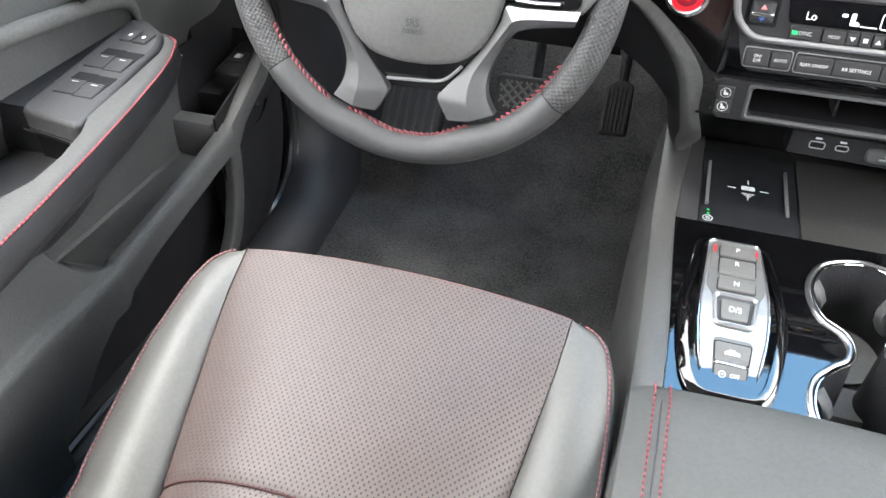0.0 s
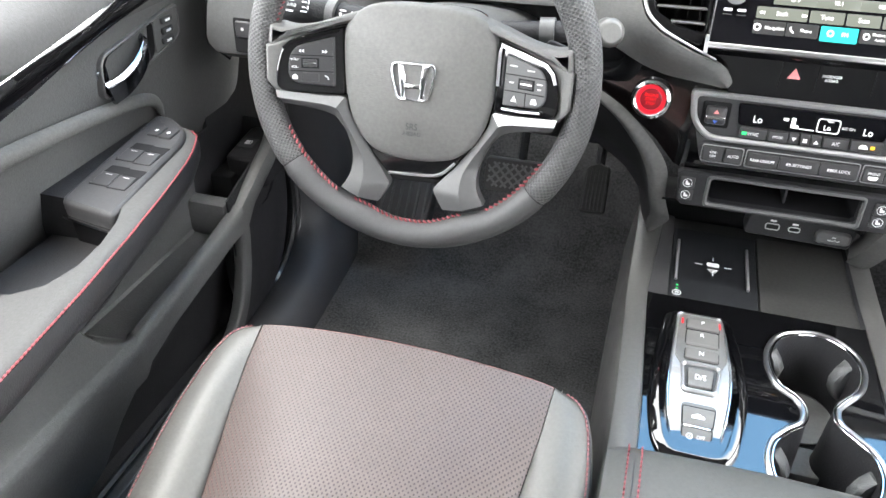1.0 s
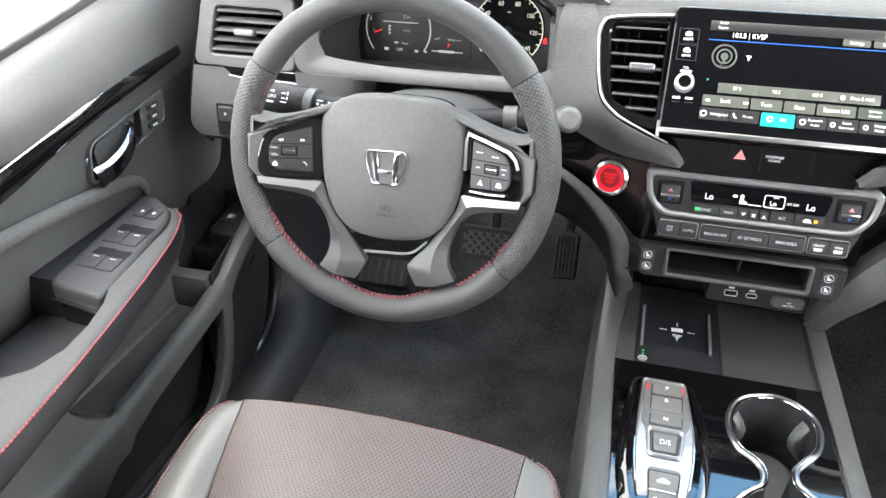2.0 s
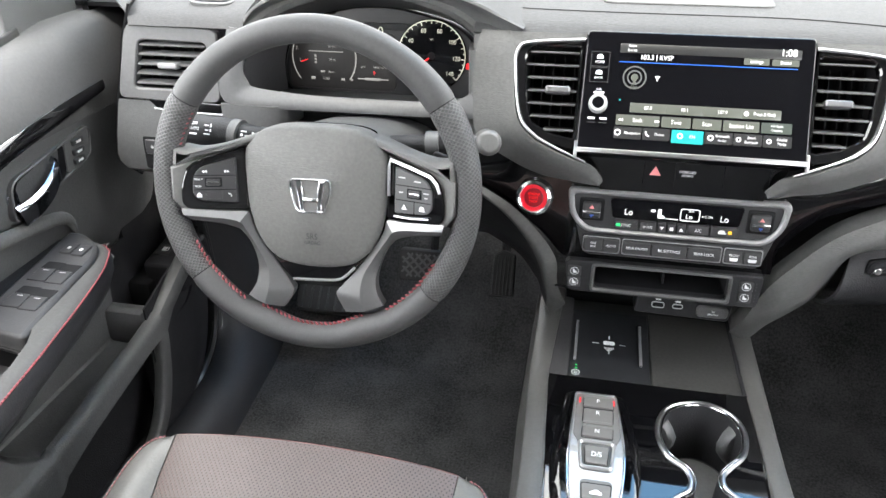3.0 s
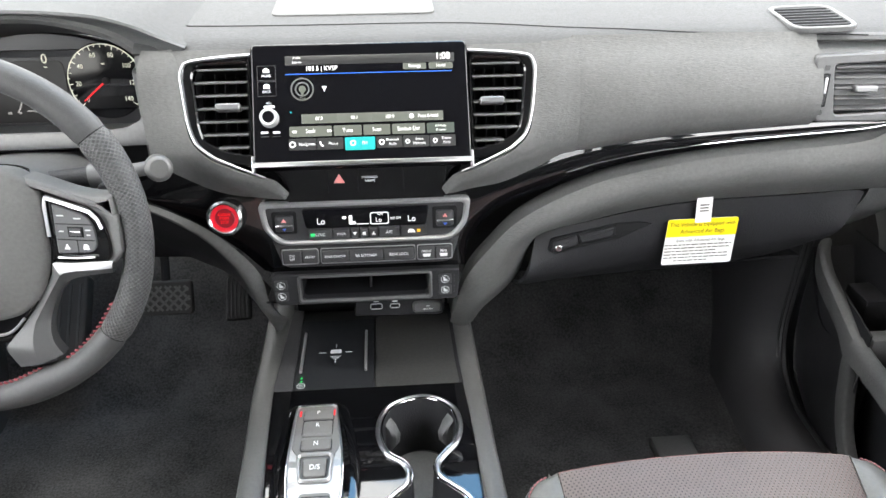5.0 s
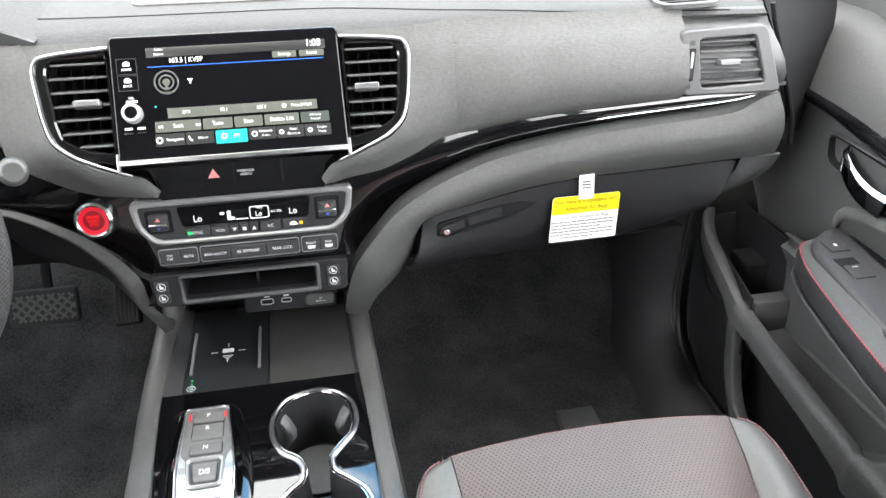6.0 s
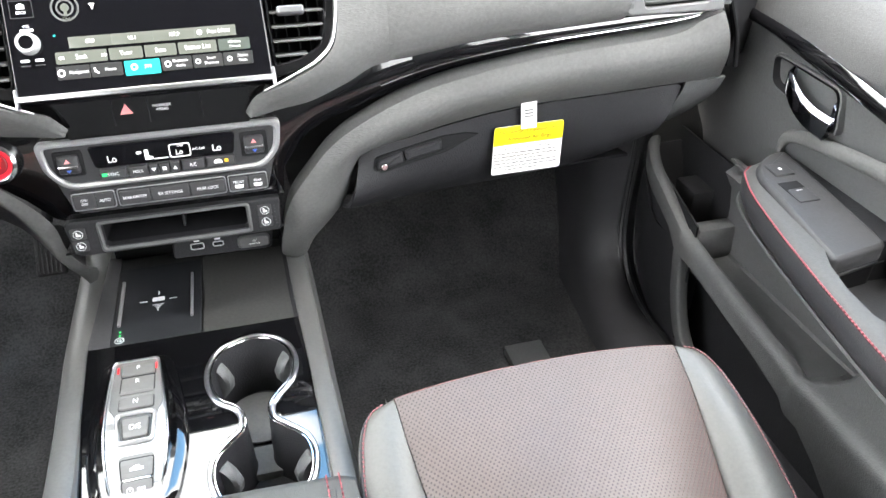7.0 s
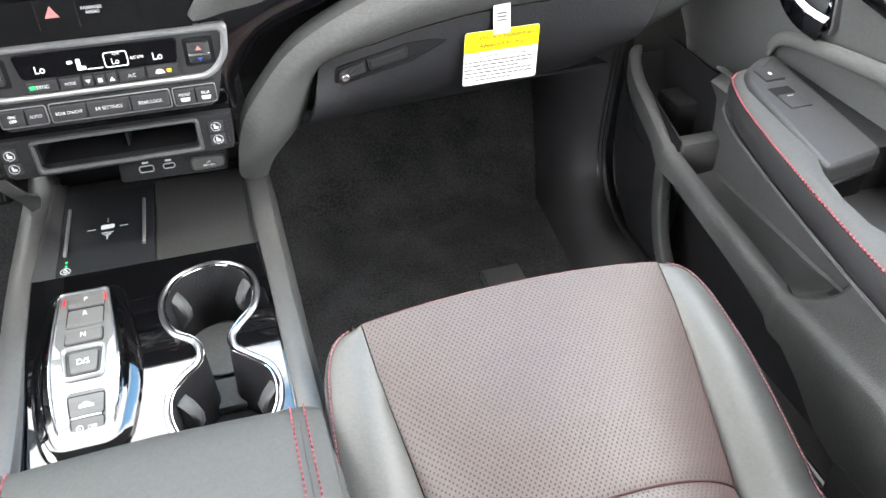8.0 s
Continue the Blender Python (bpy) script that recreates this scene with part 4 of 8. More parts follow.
def air_vent(at, m, outer, inner, slats, tab, label, chrome=None, body=HARD, lean=16.0):
    v = thing("air_vent", at, label, "air vent", "dashboard air vents")
    part("frame", collar(outer, inner, 0.012, m, 0.002, 72), body, v)
    bm = bmesh.new()
    ring = lambda w, d: [m @ Vector((p[0], p[1], w)) for p in shrink(inner, d)]
    bridge(bm, [ring(-0.002, -0.001), ring(-0.02, 0.0), ring(-0.045, 0.004)], cap=(False, True))
    part("duct", bm, VOID, v)
    if chrome:
        part("chrome_edge", sweep([m @ Vector((*p, 0.002)) for p in chrome], circle(0, 0, 0.0020, 8), m.to_3x3() @ Vector((0, 0, 1)), size=lambda t: 1.0 if t < 0.75 else 1.0 - 2.4 * (t - 0.75)), SATIN, v, "satin chrome edge")
    us = [p[0] for p in inner]
    vs = [p[1] for p in inner]
    for k in range(slats):
        h = min(vs) + (max(vs) - min(vs)) * (k + 0.6) / slats
        cross = []
        for i in range(len(inner)):
            a, b = inner[i], inner[(i + 1) % len(inner)]
            if (a[1] - h) * (b[1] - h) < 0:
                cross.append(a[0] + (b[0] - a[0]) * (h - a[1]) / (b[1] - a[1]))
        if len(cross) < 2:
            continue
        a, b = min(cross) + 0.001, max(cross) - 0.001
        tilt = m @ Matrix.Translation((0, h, -0.006)) @ Matrix.Rotation(radians(lean), 4, "X")
        part("slat", block(a, -0.0012, -0.020 if lean < 17 else -0.009, b, 0.0012, 0.005, tilt, 0.0009), TRIM, v)
    for k in range(5):
        u = min(us) + (max(us) - min(us)) * (k + 0.5) / 5
        # fins near-black so that they sink into the duct's shade
        part("fin", block(u - 0.0008, min(vs) + 0.006, -0.042, u + 0.0008, max(vs) - 0.006, -0.026, m, 0), VOID, v)
    part("tab", plate(rect(tab[0] - 0.014, tab[1] - 0.0042, tab[0] + 0.014, tab[1] + 0.0042, 0.003), 0.012, m @ Matrix.Translation((0, 0, 0.006)), 0.002), TAB, v, "satin silver steering tab")
    return v


for s in (1, -1):
    inner = [(s * p[0], p[1]) for p in fillet([(0.126, 0.010), (0.155, 0.016), (0.176, 0.028), (0.181, 0.045), (0.187, 0.102), (0.180, 0.112), (0.126, 0.114)], 0.006)]
    outer = [(s * p[0], p[1]) for p in fillet([(0.1235, -0.004), (0.162, 0.004), (0.186, 0.018), (0.193, 0.04), (0.201, 0.108), (0.194, 0.118), (0.1235, 0.123)], 0.008)]
    edge = [(s * p[0], p[1]) for p in smooth([(0.122, 0.1215, 0), (0.159, 0.1190, 0), (0.187, 0.1155, 0), (0.1955, 0.1105, 0), (0.1985, 0.100, 0), (0.1975, 0.087, 0), (0.1925, 0.050, 0), (0.1845, 0.0255, 0), (0.1695, 0.0110, 0), (0.157, 0.0040, 0), (0.128, -0.0085, 0), (0.110, -0.0155, 0)], 6)]
    air_vent((s * 0.16, 0.76, 0.62), SCREEN, outer, inner, 7, (s * 0.148, 0.064), "tall black centre air vent edged in bright chrome", [(p[0], p[1]) for p in edge], PIANO)
rm = axes((0.592, 0.766, 0.669), (1, 0.0, -0.01), (0.10, 0.10, 1))
v = air_vent((0.60, 0.77, 0.64), rm, fillet([(-0.058, -0.040), (0.076, -0.041), (0.044, 0.042), (-0.068, 0.038)], 0.010), fillet([(-0.033, -0.032), (0.052, -0.029), (0.030, 0.030), (-0.043, 0.027)], 0.006), 5, (-0.002, -0.001), "charcoal outer air vent with a thumb wheel", None, TRIM, 20.0)
part("wheel_slot", plate(rect(-0.0575, -0.022, -0.0465, 0.017, 0.002), 0.002, rm @ Matrix.Translation((0, 0, 0.0006)), 0.0006), VOID, v)
part("thumb_wheel", plate(rect(-0.0555, -0.020, -0.0485, 0.015, 0.003), 0.01, rm @ Matrix.Translation((0, 0, 0.0025)), 0.002), DARK, v)
part("wheel_tip", plate(rect(-0.0540, -0.006, -0.0500, 0.013, 0.0015), 0.002, rm @ Matrix.Translation((0, 0, 0.0034)), 0.0008), SATIN, v, "satin metal tip")
for h in (-0.0285, 0.0235):
    part("flow_mark", plate(rect(-0.0550, h - 0.003, -0.0490, h + 0.003, 0.001), 0.0003, rm @ Matrix.Translation((0, 0, 0.0003)), 0.0001), GREY, v)
lm = axes((-0.655, 0.797, 0.662), (1, 0.0, 0.0), (0.03, 0.12, 1))
v = air_vent((-0.655, 0.80, 0.63), lm, fillet([(-0.074, -0.046), (0.074, -0.046), (0.077, 0.048), (-0.052, 0.052)], 0.012), fillet([(-0.048, -0.031), (0.060, -0.030), (0.060, 0.030), (-0.034, 0.031)], 0.008), 5, (0.006, 0.000), "charcoal outer air vent with a thumb wheel", None, TRIM, 18.0)


# ---- touch screen ----
def mm(*v):
    return tuple(a / 1000 for a in v)


screen = thing("touch_screen", (0, 0.735, 0.61), "wide glossy touch screen showing the radio menu", "touch screen")
part("housing", plate(fillet([(-0.122, -0.006), (0.122, -0.006), (0.1205, 0.132), (-0.1205, 0.132)], 0.006), 0.03, SCREEN @ Matrix.Translation((0, 0, 0.006)), 0.002), GLASSBLACK, screen)
part("lower_trim", block(-0.1215, -0.005, 0.004, 0.1215, 0.0005, 0.0085, SCREEN, 0.0012), SATIN, screen, "satin chrome strip")
for s in (-1, 1):
    part("side_clip", block(s * 0.1222 - 0.0018, -0.010, 0.001, s * 0.1222 + 0.0018, 0.008, 0.0060, SCREEN, 0.001), SATIN, screen, "chrome corner clip")
SF = SCREEN @ Matrix.Translation((0, 0, 0.0062))


def key(u0, v0, u1, v1, material, name="key", parent=None, r=0.0012, m=None):
    return part(name, plate(rect(*mm(u0, v0, u1, v1), r, 2), 0.0005, (m or SF) @ Matrix.Translation((0, 0, 0.0003)), 0.0001), material, parent or screen)


def word(text, size, u, v, material=LIT_WHITE, parent=None, m=None, align="CENTER", lift=0.0005, squeeze=0.9):
    return lettering(text, size / 1000, m or SF, u / 1000, v / 1000, material, parent or screen, align, lift, squeeze=squeeze)


DIM = mat("lit_header", (0.02, 0.02, 0.02), 0.3, vary=0.0, glow=(0.05, 0.05, 0.055), glow_power=0.15)
key(-83, 108, 106, 118, DIM, "status_bar", r=0)
word("Audio", 4, -70, 116)
word("Source", 4, -70, 111)
word("1:08", 11, 93, 114.5)
key(-83, 97.4, 103, 98.2, LIT_BLUE, "blue_line", r=0)
word("103.5 | KVSP", 7.5, -43, 103.5)
for t, a, b in (("Settings", 48, 74), ("Sound", 77, 104)):
    key(a, 100.5, b, 107.5, LIT_KEY)
    word(t, 4.8, (a + b) / 2, 104)
for t, a, b in (("87.9", -67, -28), ("98.1", -28, 11), ("107.9", 11, 51), ("Press & Hold", 51, 91)):
    key(a, 42.5, b, 53, LIT_KEY, r=0)
    word(t, 5.2, (a + b) / 2 + (3 if a == 51 else 0), 47.8, squeeze=0.8 if a == 51 else 0.9)
part("press_icon", plate(circle(0.0555, 0.0478, 0.0025, 14), 0.0003, SF @ Matrix.Translation((0, 0, 0.0005)), 0.0001), LIT_WHITE, screen)
for t, a, b, k in (("Seek", -81, -34, LIT_KEY), ("Tune", -32, -1, LIT_KEY), ("Scan", 1, 31, LIT_KEY), ("Station List", 33, 70, LIT_KEY), ("", 72, 103, LIT_DIM)):
    key(a, 28, b, 39.5, k)
    if t:
        word(t, 6.2, (a + b) / 2, 33.8)
word("HD Radio", 3.4, 88, 36)
word("Channels", 3.4, 88, 31.5)
for u, d in ((-76, -1), (-39, 1)):
    for k in range(2):
        part("skip_icon", plate([(u / 1000 + 0.0026 * k, 0.032), (u / 1000 + 0.0026 * k, 0.0355), (u / 1000 + 0.0026 * k + d * 0.0024, 0.03375)][::d], 0.0002, SF @ Matrix.Translation((0, 0, 0.0005)), 0.00005), LIT_WHITE, screen)
for a, b in ((-82, -52), (-51, -22), (15, 44), (45, 74), (75, 104)):
    key(a, 13, b, 26, DIM)
key(-20, 11.5, 13.5, 26, LIT_TEAL, "active_key")
word("Navigation", 4.6, -62, 19.5)
word("Phone", 4.6, -33, 19.5)
word("FM", 5.5, 2, 19)
for a, b, u in (("Bluetooth", "Audio", 33), ("Smart", "Shortcuts", 63), ("Display", "Mode", 94)):
    word(a, 4, u, 22)
    word(b, 4, u, 17.2)
for u, c in ((-78, 3.6), (-11, 3.2), (21, 3.2), (50, 2.6), (81, 2.6)):
    part("icon", collar(circle(u / 1000, 0.0195, c / 1000, 18), circle(u / 1000, 0.0195, c / 1700, 18), 0.0003, SF @ Matrix.Translation((0, 0, 0.0006)), 0.0001), LIT_WHITE, screen)
part("phone_icon", sweep([SF @ Vector(p) for p in ((-0.0475, 0.0222, 0.0004), (-0.0470, 0.019, 0.0004), (-0.044, 0.0168, 0.0004))], circle(0, 0, 0.0009, 6), (0, -1, 0.5)), LIT_WHITE, screen)
RADIO = mat("lit_faint", (0.05, 0.05, 0.05), 0.4, vary=0.0, glow=(0.10, 0.10, 0.105), glow_power=0.7)
for r0 in (13, 8.2):
    part("radio_ring", collar(circle(-0.065, 0.081, r0 / 1000, 28), circle(-0.065, 0.081, (r0 - 1.8) / 1000, 28), 0.0003, SF @ Matrix.Translation((0, 0, 0.0003)), 0.0001), RADIO, screen)
part("radio_dot", plate(circle(-0.065, 0.081, 0.004, 18), 0.0003, SF @ Matrix.Translation((0, 0, 0.0004)), 0.0001), LIT_KEY, screen)
part("radio_stem", plate(rect(-0.0665, 0.073, -0.0635, 0.079), 0.0003, SF @ Matrix.Translation((0, 0, 0.0004)), 0.0001), LIT_KEY, screen)
word("FM", 6.5, -65, 69.5, LIT_KEY)
part("aerial_icon", plate([(-0.0412, 0.078), (-0.0398, 0.078), (-0.0398, 0.0805), (-0.0375, 0.0835), (-0.0435, 0.0835), (-0.0412, 0.0805)], 0.0002, SF @ Matrix.Translation((0, 0, 0.0004)), 0.00005), LIT_WHITE, screen)
part("page_dot", plate(circle(-0.0785, 0.0555, 0.0011, 12), 0.0002, SF @ Matrix.Translation((0, 0, 0.0004)), 0.00005), LIT_TEAL, screen)
for v0, t in ((91.5, "HOME"), (74, "BACK")):
    part("key_frame", collar(rect(*mm(-114, v0, -93.5, v0 + 16.5)), rect(*mm(-113.5, v0 + 0.5, -94, v0 + 16)), 0.0003, SF @ Matrix.Translation((0, 0, 0.0003)), 0.00005), GREY, screen)
    word(t, 4, -104, v0 + 5, WHITE_INK)
    part("icon", plate(fillet([mm(-107.5, v0 + 8.5), mm(-100.5, v0 + 8.5), mm(-100.5, v0 + 12), mm(-104, v0 + 14), mm(-107.5, v0 + 12)], 0.0005), 0.0002, SF @ Matrix.Translation((0, 0, 0.0004)), 0.00005), WHITE_INK, screen)
word("VOL", 3.6, -102, 66, WHITE_INK)
part("power_mark", plate(rect(*mm(-108, 61, -96, 63.6), 0.001, 2), 0.0002, SF @ Matrix.Translation((0, 0, 0.0004)), 0.00005), WHITE_INK, screen)
ring = lambda r, w, n=32: [SF @ Vector((-0.102 + r * math.cos(2 * math.pi * i / n), 0.0495 + r * math.sin(2 * math.pi * i / n), w)) for i in range(n)]
part("volume_knob", bridge(bmesh.new(), [ring(0.0105, 0), ring(0.0103, 0.004), ring(0.0098, 0.010), ring(0.0090, 0.0112), ring(0.0068, 0.0112), ring(0.0062, 0.0100), ring(0.002, 0.0098)]), mat("satin_silver_knob", (0.42, 0.42, 0.42), 0.42, 0.2, vary=0.04), screen, "satin silver volume knob")
part("knob_cap", plate(circle(-0.102, 0.0495, 0.0066, 24), 0.001, SF @ Matrix.Translation((0, 0, 0.0108)), 0.0003), GLASSBLACK, screen)
for u in (-108, -95):
    part("skip_mark", plate(rect(*mm(u - 4, 32.5, u + 4, 35), 0.0004, 2), 0.0002, SF @ Matrix.Translation((0, 0, 0.0004)), 0.00005), WHITE_INK, screen)
    part("skip_bar", plate(rect(*mm(u - 4.5, 28.6, u + 4.5, 29.6)), 0.0002, SF @ Matrix.Translation((0, 0, 0.0004)), 0.00005), GREY, screen)

# hazard row below the screen
haz = thing("hazard_panel", (0, 0.735, 0.58), "gloss black strip with hazard switch and airbag lamp", "switch panel")
hz = axes((0, 0.7500, 0.5790), (1, 0, 0), (0, 0.12, 1))
part("panel", plate(fillet([(-0.090, -0.026), (0.090, -0.026), (0.094, -0.010), (0.108, 0.006), (0.118, 0.026), (-0.118, 0.026), (-0.108, 0.006), (-0.094, -0.010)], 0.003), 0.02, hz, 0.0006), PIANO, haz)
for a, b in ((-94, -44), (-43, -9), (-8, 44), (45, 93)):
    part("panel_gap", block(*mm(b, -12, -0.5), *mm(b + 0.8, 14, 0.25), hz, 0), VOID, haz)
part("hazard_mark", collar([mm(-37, -1.5), mm(-24, -1.5), mm(-30.5, 9.5)], [mm(-34.6, 0), mm(-26.4, 0), mm(-30.5, 7)], 0.0003, hz @ Matrix.Translation((0, 0, 0.0004)), 0.0001), PINK, haz)
part("hazard_fill", plate([mm(-35, 0), mm(-26, 0), mm(-30.5, 7.5)], 0.0003, hz @ Matrix.Translation((0, 0, 0.0003)), 0.0001), PINK, haz)
word("PASSENGER", 4, 5, 4.5, WHITE_INK, haz, hz)
word("AIRBAG", 4, 5, 0.5, WHITE_INK, haz, hz)

# ---- climate panel ----
clim = thing("climate_panel", (0, 0.745, 0.48), "climate control panel in a satin silver frame", "control panel")
CL = axes((0, 0.7365, 0.475), (1, 0, 0), (0, 0.123, 0.992))
fo = fillet([mm(-127, 82), mm(123, 82), mm(119, 50), mm(101, 29), mm(-105, 29), mm(-123, 50)], [0.008, 0.008, 0.01, 0.012, 0.012, 0.01])
fi = fillet([mm(-119.5, 76), mm(115.5, 76), mm(112, 51), mm(97, 34.5), mm(-101, 34.5), mm(-116, 51)], [0.006, 0.006, 0.008, 0.01, 0.01, 0.008])
part("back_panel", plate(fillet([mm(-122, 79), mm(118, 79), mm(114, 49), mm(100, 2), mm(-104, 2), mm(-118, 49)], 0.006), 0.02, CL @ Matrix.Translation((0, 0, -0.001)), 0.001), GREY, clim)
part("frame", collar(fo, fi, 0.012, CL @ Matrix.Translation((0, 0, 0.004)), 0.002), SILVER, clim, "satin silver frame")
part("lower_surround", plate(fillet([mm(-107, 27), mm(103, 27), mm(97, 0), mm(-101, 0)], 0.006), 0.016, CL @ Matrix.Translation((0, 0, 0.001)), 0.0015), DARK, clim)
part("display", plate(fillet([mm(-77, 73), mm(73, 73), mm(69, 49), mm(-73, 49)], 0.004), 0.004, CL @ Matrix.Translation((0, 0, 0.0016)), 0.001), GLASSBLACK, clim, "black display")
CF = CL @ Matrix.Translation((0, 0, 0.0018))
for u, t in ((-55, "Lo"), (13, "Lo"), (52, "Lo")):
    word(t, 10.5 if abs(u) > 20 else 8, u, 57.5, LIT_WHITE, clim, CF)
word("REAR", 3, 15, 64.5, LIT_WHITE, clim, CF)
word("A/C ON", 4, 33, 59, LIT_WHITE, clim, CF)
part("rear_outline", collar(rect(*mm(3, 52, 25, 67), 0.003), rect(*mm(4, 53, 24, 66), 0.0025), 0.0003, CF @ Matrix.Translation((0, 0, 0.0003)), 0.0001), LIT_WHITE, clim)
part("seat_icon", plate(fillet([mm(-22, 53), mm(-14, 53), mm(-14, 56), mm(-18, 57), mm(-18, 64), mm(-22, 64)], 0.001), 0.0003, CF @ Matrix.Translation((0, 0, 0.0003)), 0.0001), LIT_WHITE, clim)
part("flow_icon", plate(fillet([mm(-30, 60), mm(-25, 60), mm(-25, 63), mm(-30, 63)], 0.001), 0.0003, CF @ Matrix.Translation((0, 0, 0.0003)), 0.0001), LIT_WHITE, clim)
part("fan_scale", plate(rect(*mm(-13, 52.6, 1, 53.6)), 0.0003, CF @ Matrix.Translation((0, 0, 0.0003)), 0.0001), LIT_WHITE, clim)
for u in (-97, 92):
    part("toggle_well", plate(rect(*mm(u - 15, 43, u + 14, 71), 0.003), 0.004, CL @ Matrix.Translation((0, 0, 0.0006)), 0.0008), VOID, clim)
    t = part("toggle", plate(rect(*mm(u - 11, 47, u + 10, 67), 0.003), 0.006, CL @ Matrix.Translation((0, 0, 0.005)), 0.002, crown=0.002), GREY, clim, "rocker for the temperature")
    part("toggle_bar", block(*mm(u - 10.5, 54.2, 5.5), *mm(u + 9.5, 57.2, 8.5), CL, 0.0008), CHROME, t)
    part("up_mark", plate([mm(u - 3.5, 60), mm(u + 2.5, 60), mm(u - 0.5, 64.5)], 0.0003, CL @ Matrix.Translation((0, 0, 0.0075)), 0.0001), PINK, t)
    part("down_mark", plate([mm(u - 3, 52.5), mm(u - 0.5, 49), mm(u + 2.2, 52.5)], 0.0003, CL @ Matrix.Translation((0, 0, 0.0072)), 0.0001), BLUE, t)


def button(u0, v0, u1, v1, text, parent=clim, m=CL, size=5.2, lines=None, high=0.0035):
    b = part("button", plate(rect(*mm(u0, v0, u1, v1), 0.0012, 2), 0.006, m @ Matrix.Translation((0, 0, high)), 0.0009), GREY, parent)
    f = m @ Matrix.Translation((0, 0, high + 0.0001))
    for k, t in enumerate(lines or [text]):
        n = len(lines or [text])
        word(t, size, (u0 + u1) / 2, (v0 + v1) / 2 + (n - 1) * 2.2 - k * 4.4, WHITE_INK, b, f)
    return b


b = button(-70, 36, -43, 47.5, "SYNC")
part("lamp", plate(rect(*mm(-68, 40, -63, 43.5)), 0.0003, CL @ Matrix.Translation((0, 0, 0.0038)), 0.0001), LIT_GREEN, b, "green lamp")
b = button(-41.5, 36, -22, 47.5, "MODE", size=4)
for u0, u1 in ((-20.5, -11), (-9.5, 0), (1.5, 11)):
    b = button(u0, 36, u1, 47.5, "")
    c = (u0 + u1) / 2
    part("mark", plate({-15.75: [mm(c - 2.5, 43.5), mm(c, 39.5), mm(c + 2.5, 43.5)], 6.25: [mm(c - 2.5, 39.5), mm(c + 2.5, 39.5), mm(c, 43.5)]}.get(c, rect(*mm(c - 2, 39.5, c + 2, 43.5))), 0.0003, CL @ Matrix.Translation((0, 0, 0.0038)), 0.0001), WHITE_INK, b)
button(13, 36.5, 37, 48, "A/C")
b = button(39, 37, 69, 48.5, "")
part("car_icon", plate(fillet([mm(47, 40.5), mm(56, 40.5), mm(55, 43), mm(53, 45), mm(49, 45), mm(47, 43)], 0.0008), 0.0003, CL @ Matrix.Translation((0, 0, 0.0038)), 0.0001), WHITE_INK, b)
part("lamp", plate(rect(*mm(58, 41, 62, 44.5)), 0.0003, CL @ Matrix.Translation((0, 0, 0.0038)), 0.0001), LIT_AMBER, b, "amber lamp")
button(-103, 6, -81, 22, "", lines=["ON/", "OFF"], size=4.2)
button(-80, 6, -62, 22, "AUTO", size=4.6)
button(-57, 6, -25, 21, "REAR ON/OFF", size=4.4)
button(-24, 6, 16, 21, "RR SETTINGS", size=4.8)
button(17, 6, 54, 21, "REAR LOCK", size=4.8)
button(59, 6, 79, 21, "", lines=["FRONT", ""], size=4.0)
button(80, 6, 99, 21, "", lines=["REAR", ""], size=4.0)
for u in (69, 89.5):
    part("defrost_icon", plate(fillet([mm(u - 4, 8.5), mm(u + 4, 8.5), mm(u + 5, 12.5), mm(u - 5, 12.5)], 0.001), 0.0003, CL @ Matrix.Translation((0, 0, 0.0038)), 0.0001), WHITE_INK, clim)

for u0, u1 in ((-104.5, -60.5), (-58.5, 55.5), (57.5, 100.5)):
    part("group_rim", collar(rect(*mm(u0, 4, u1, 24), 0.003), rect(*mm(u0 + 1, 5, u1 - 1, 23), 0.0025), 0.003, CL @ Matrix.Translation((0, 0, 0.0022)), 0.0004), SILVER, clim, "thin silver rim")

# start button
start = thing("start_button", (-0.167, 0.755, 0.536), "round engine start button glowing red in a chrome ring", "button")
sb = axes((-0.1665, 0.757, 0.536), (1, -0.08, 0), (0, 0.22, 1))
ring = lambda r, w: [sb @ Vector((r * math.cos(2 * math.pi * i / 40), r * math.sin(2 * math.pi * i / 40), w)) for i in range(40)]
part("ring", bridge(bmesh.new(), [ring(0.0225, -0.01), ring(0.0225, 0.004), ring(0.021, 0.009), ring(0.018, 0.0105), ring(0.0165, 0.0095), ring(0.0165, 0.004)], cap=(False, False)), CHROME, start, "satin chrome ring")
part("glow_ring", plate(circle(0, 0, 0.0168, 36), 0.012, sb @ Matrix.Translation((0, 0, 0.007)), 0.001), mat("red_translucent", (0.45, 0.01, 0.02), 0.3, vary=0, glow=(1, 0.02, 0.05), glow_power=0.36), start, "red glowing cap")
part("cap", plate(circle(0, 0, 0.0118, 30), 0.004, sb @ Matrix.Translation((0, 0, 0.0082)), 0.001), mat("dark_red_cap", (0.09, 0.004, 0.008), 0.35, vary=0, glow=(0.5, 0.0, 0.01), glow_power=0.25), start)
for t, v in (("ENGINE", 4.6), ("START", 0), ("STOP", -4.6)):
    word(t, 4.6, 0, v, LIT_RED, start, sb @ Matrix.Translation((0, 0, 0.0084)))

# ---- storage bin with seat heater switches ----
binn = thing("storage_bin", (0, 0.76, 0.41), "open black storage bin below the climate panel", "storage bin")
BN = axes((0, 0.7445, 0.415), (1, 0, 0), (0, 0.05, 1))
part("bezel", collar(fillet([mm(-124, 44), mm(111, 44), mm(108, 1), mm(-119, 1)], 0.005), rect(*mm(-86, 9, 71, 38), 0.003), 0.012, BN, 0.0015), DARK, binn)
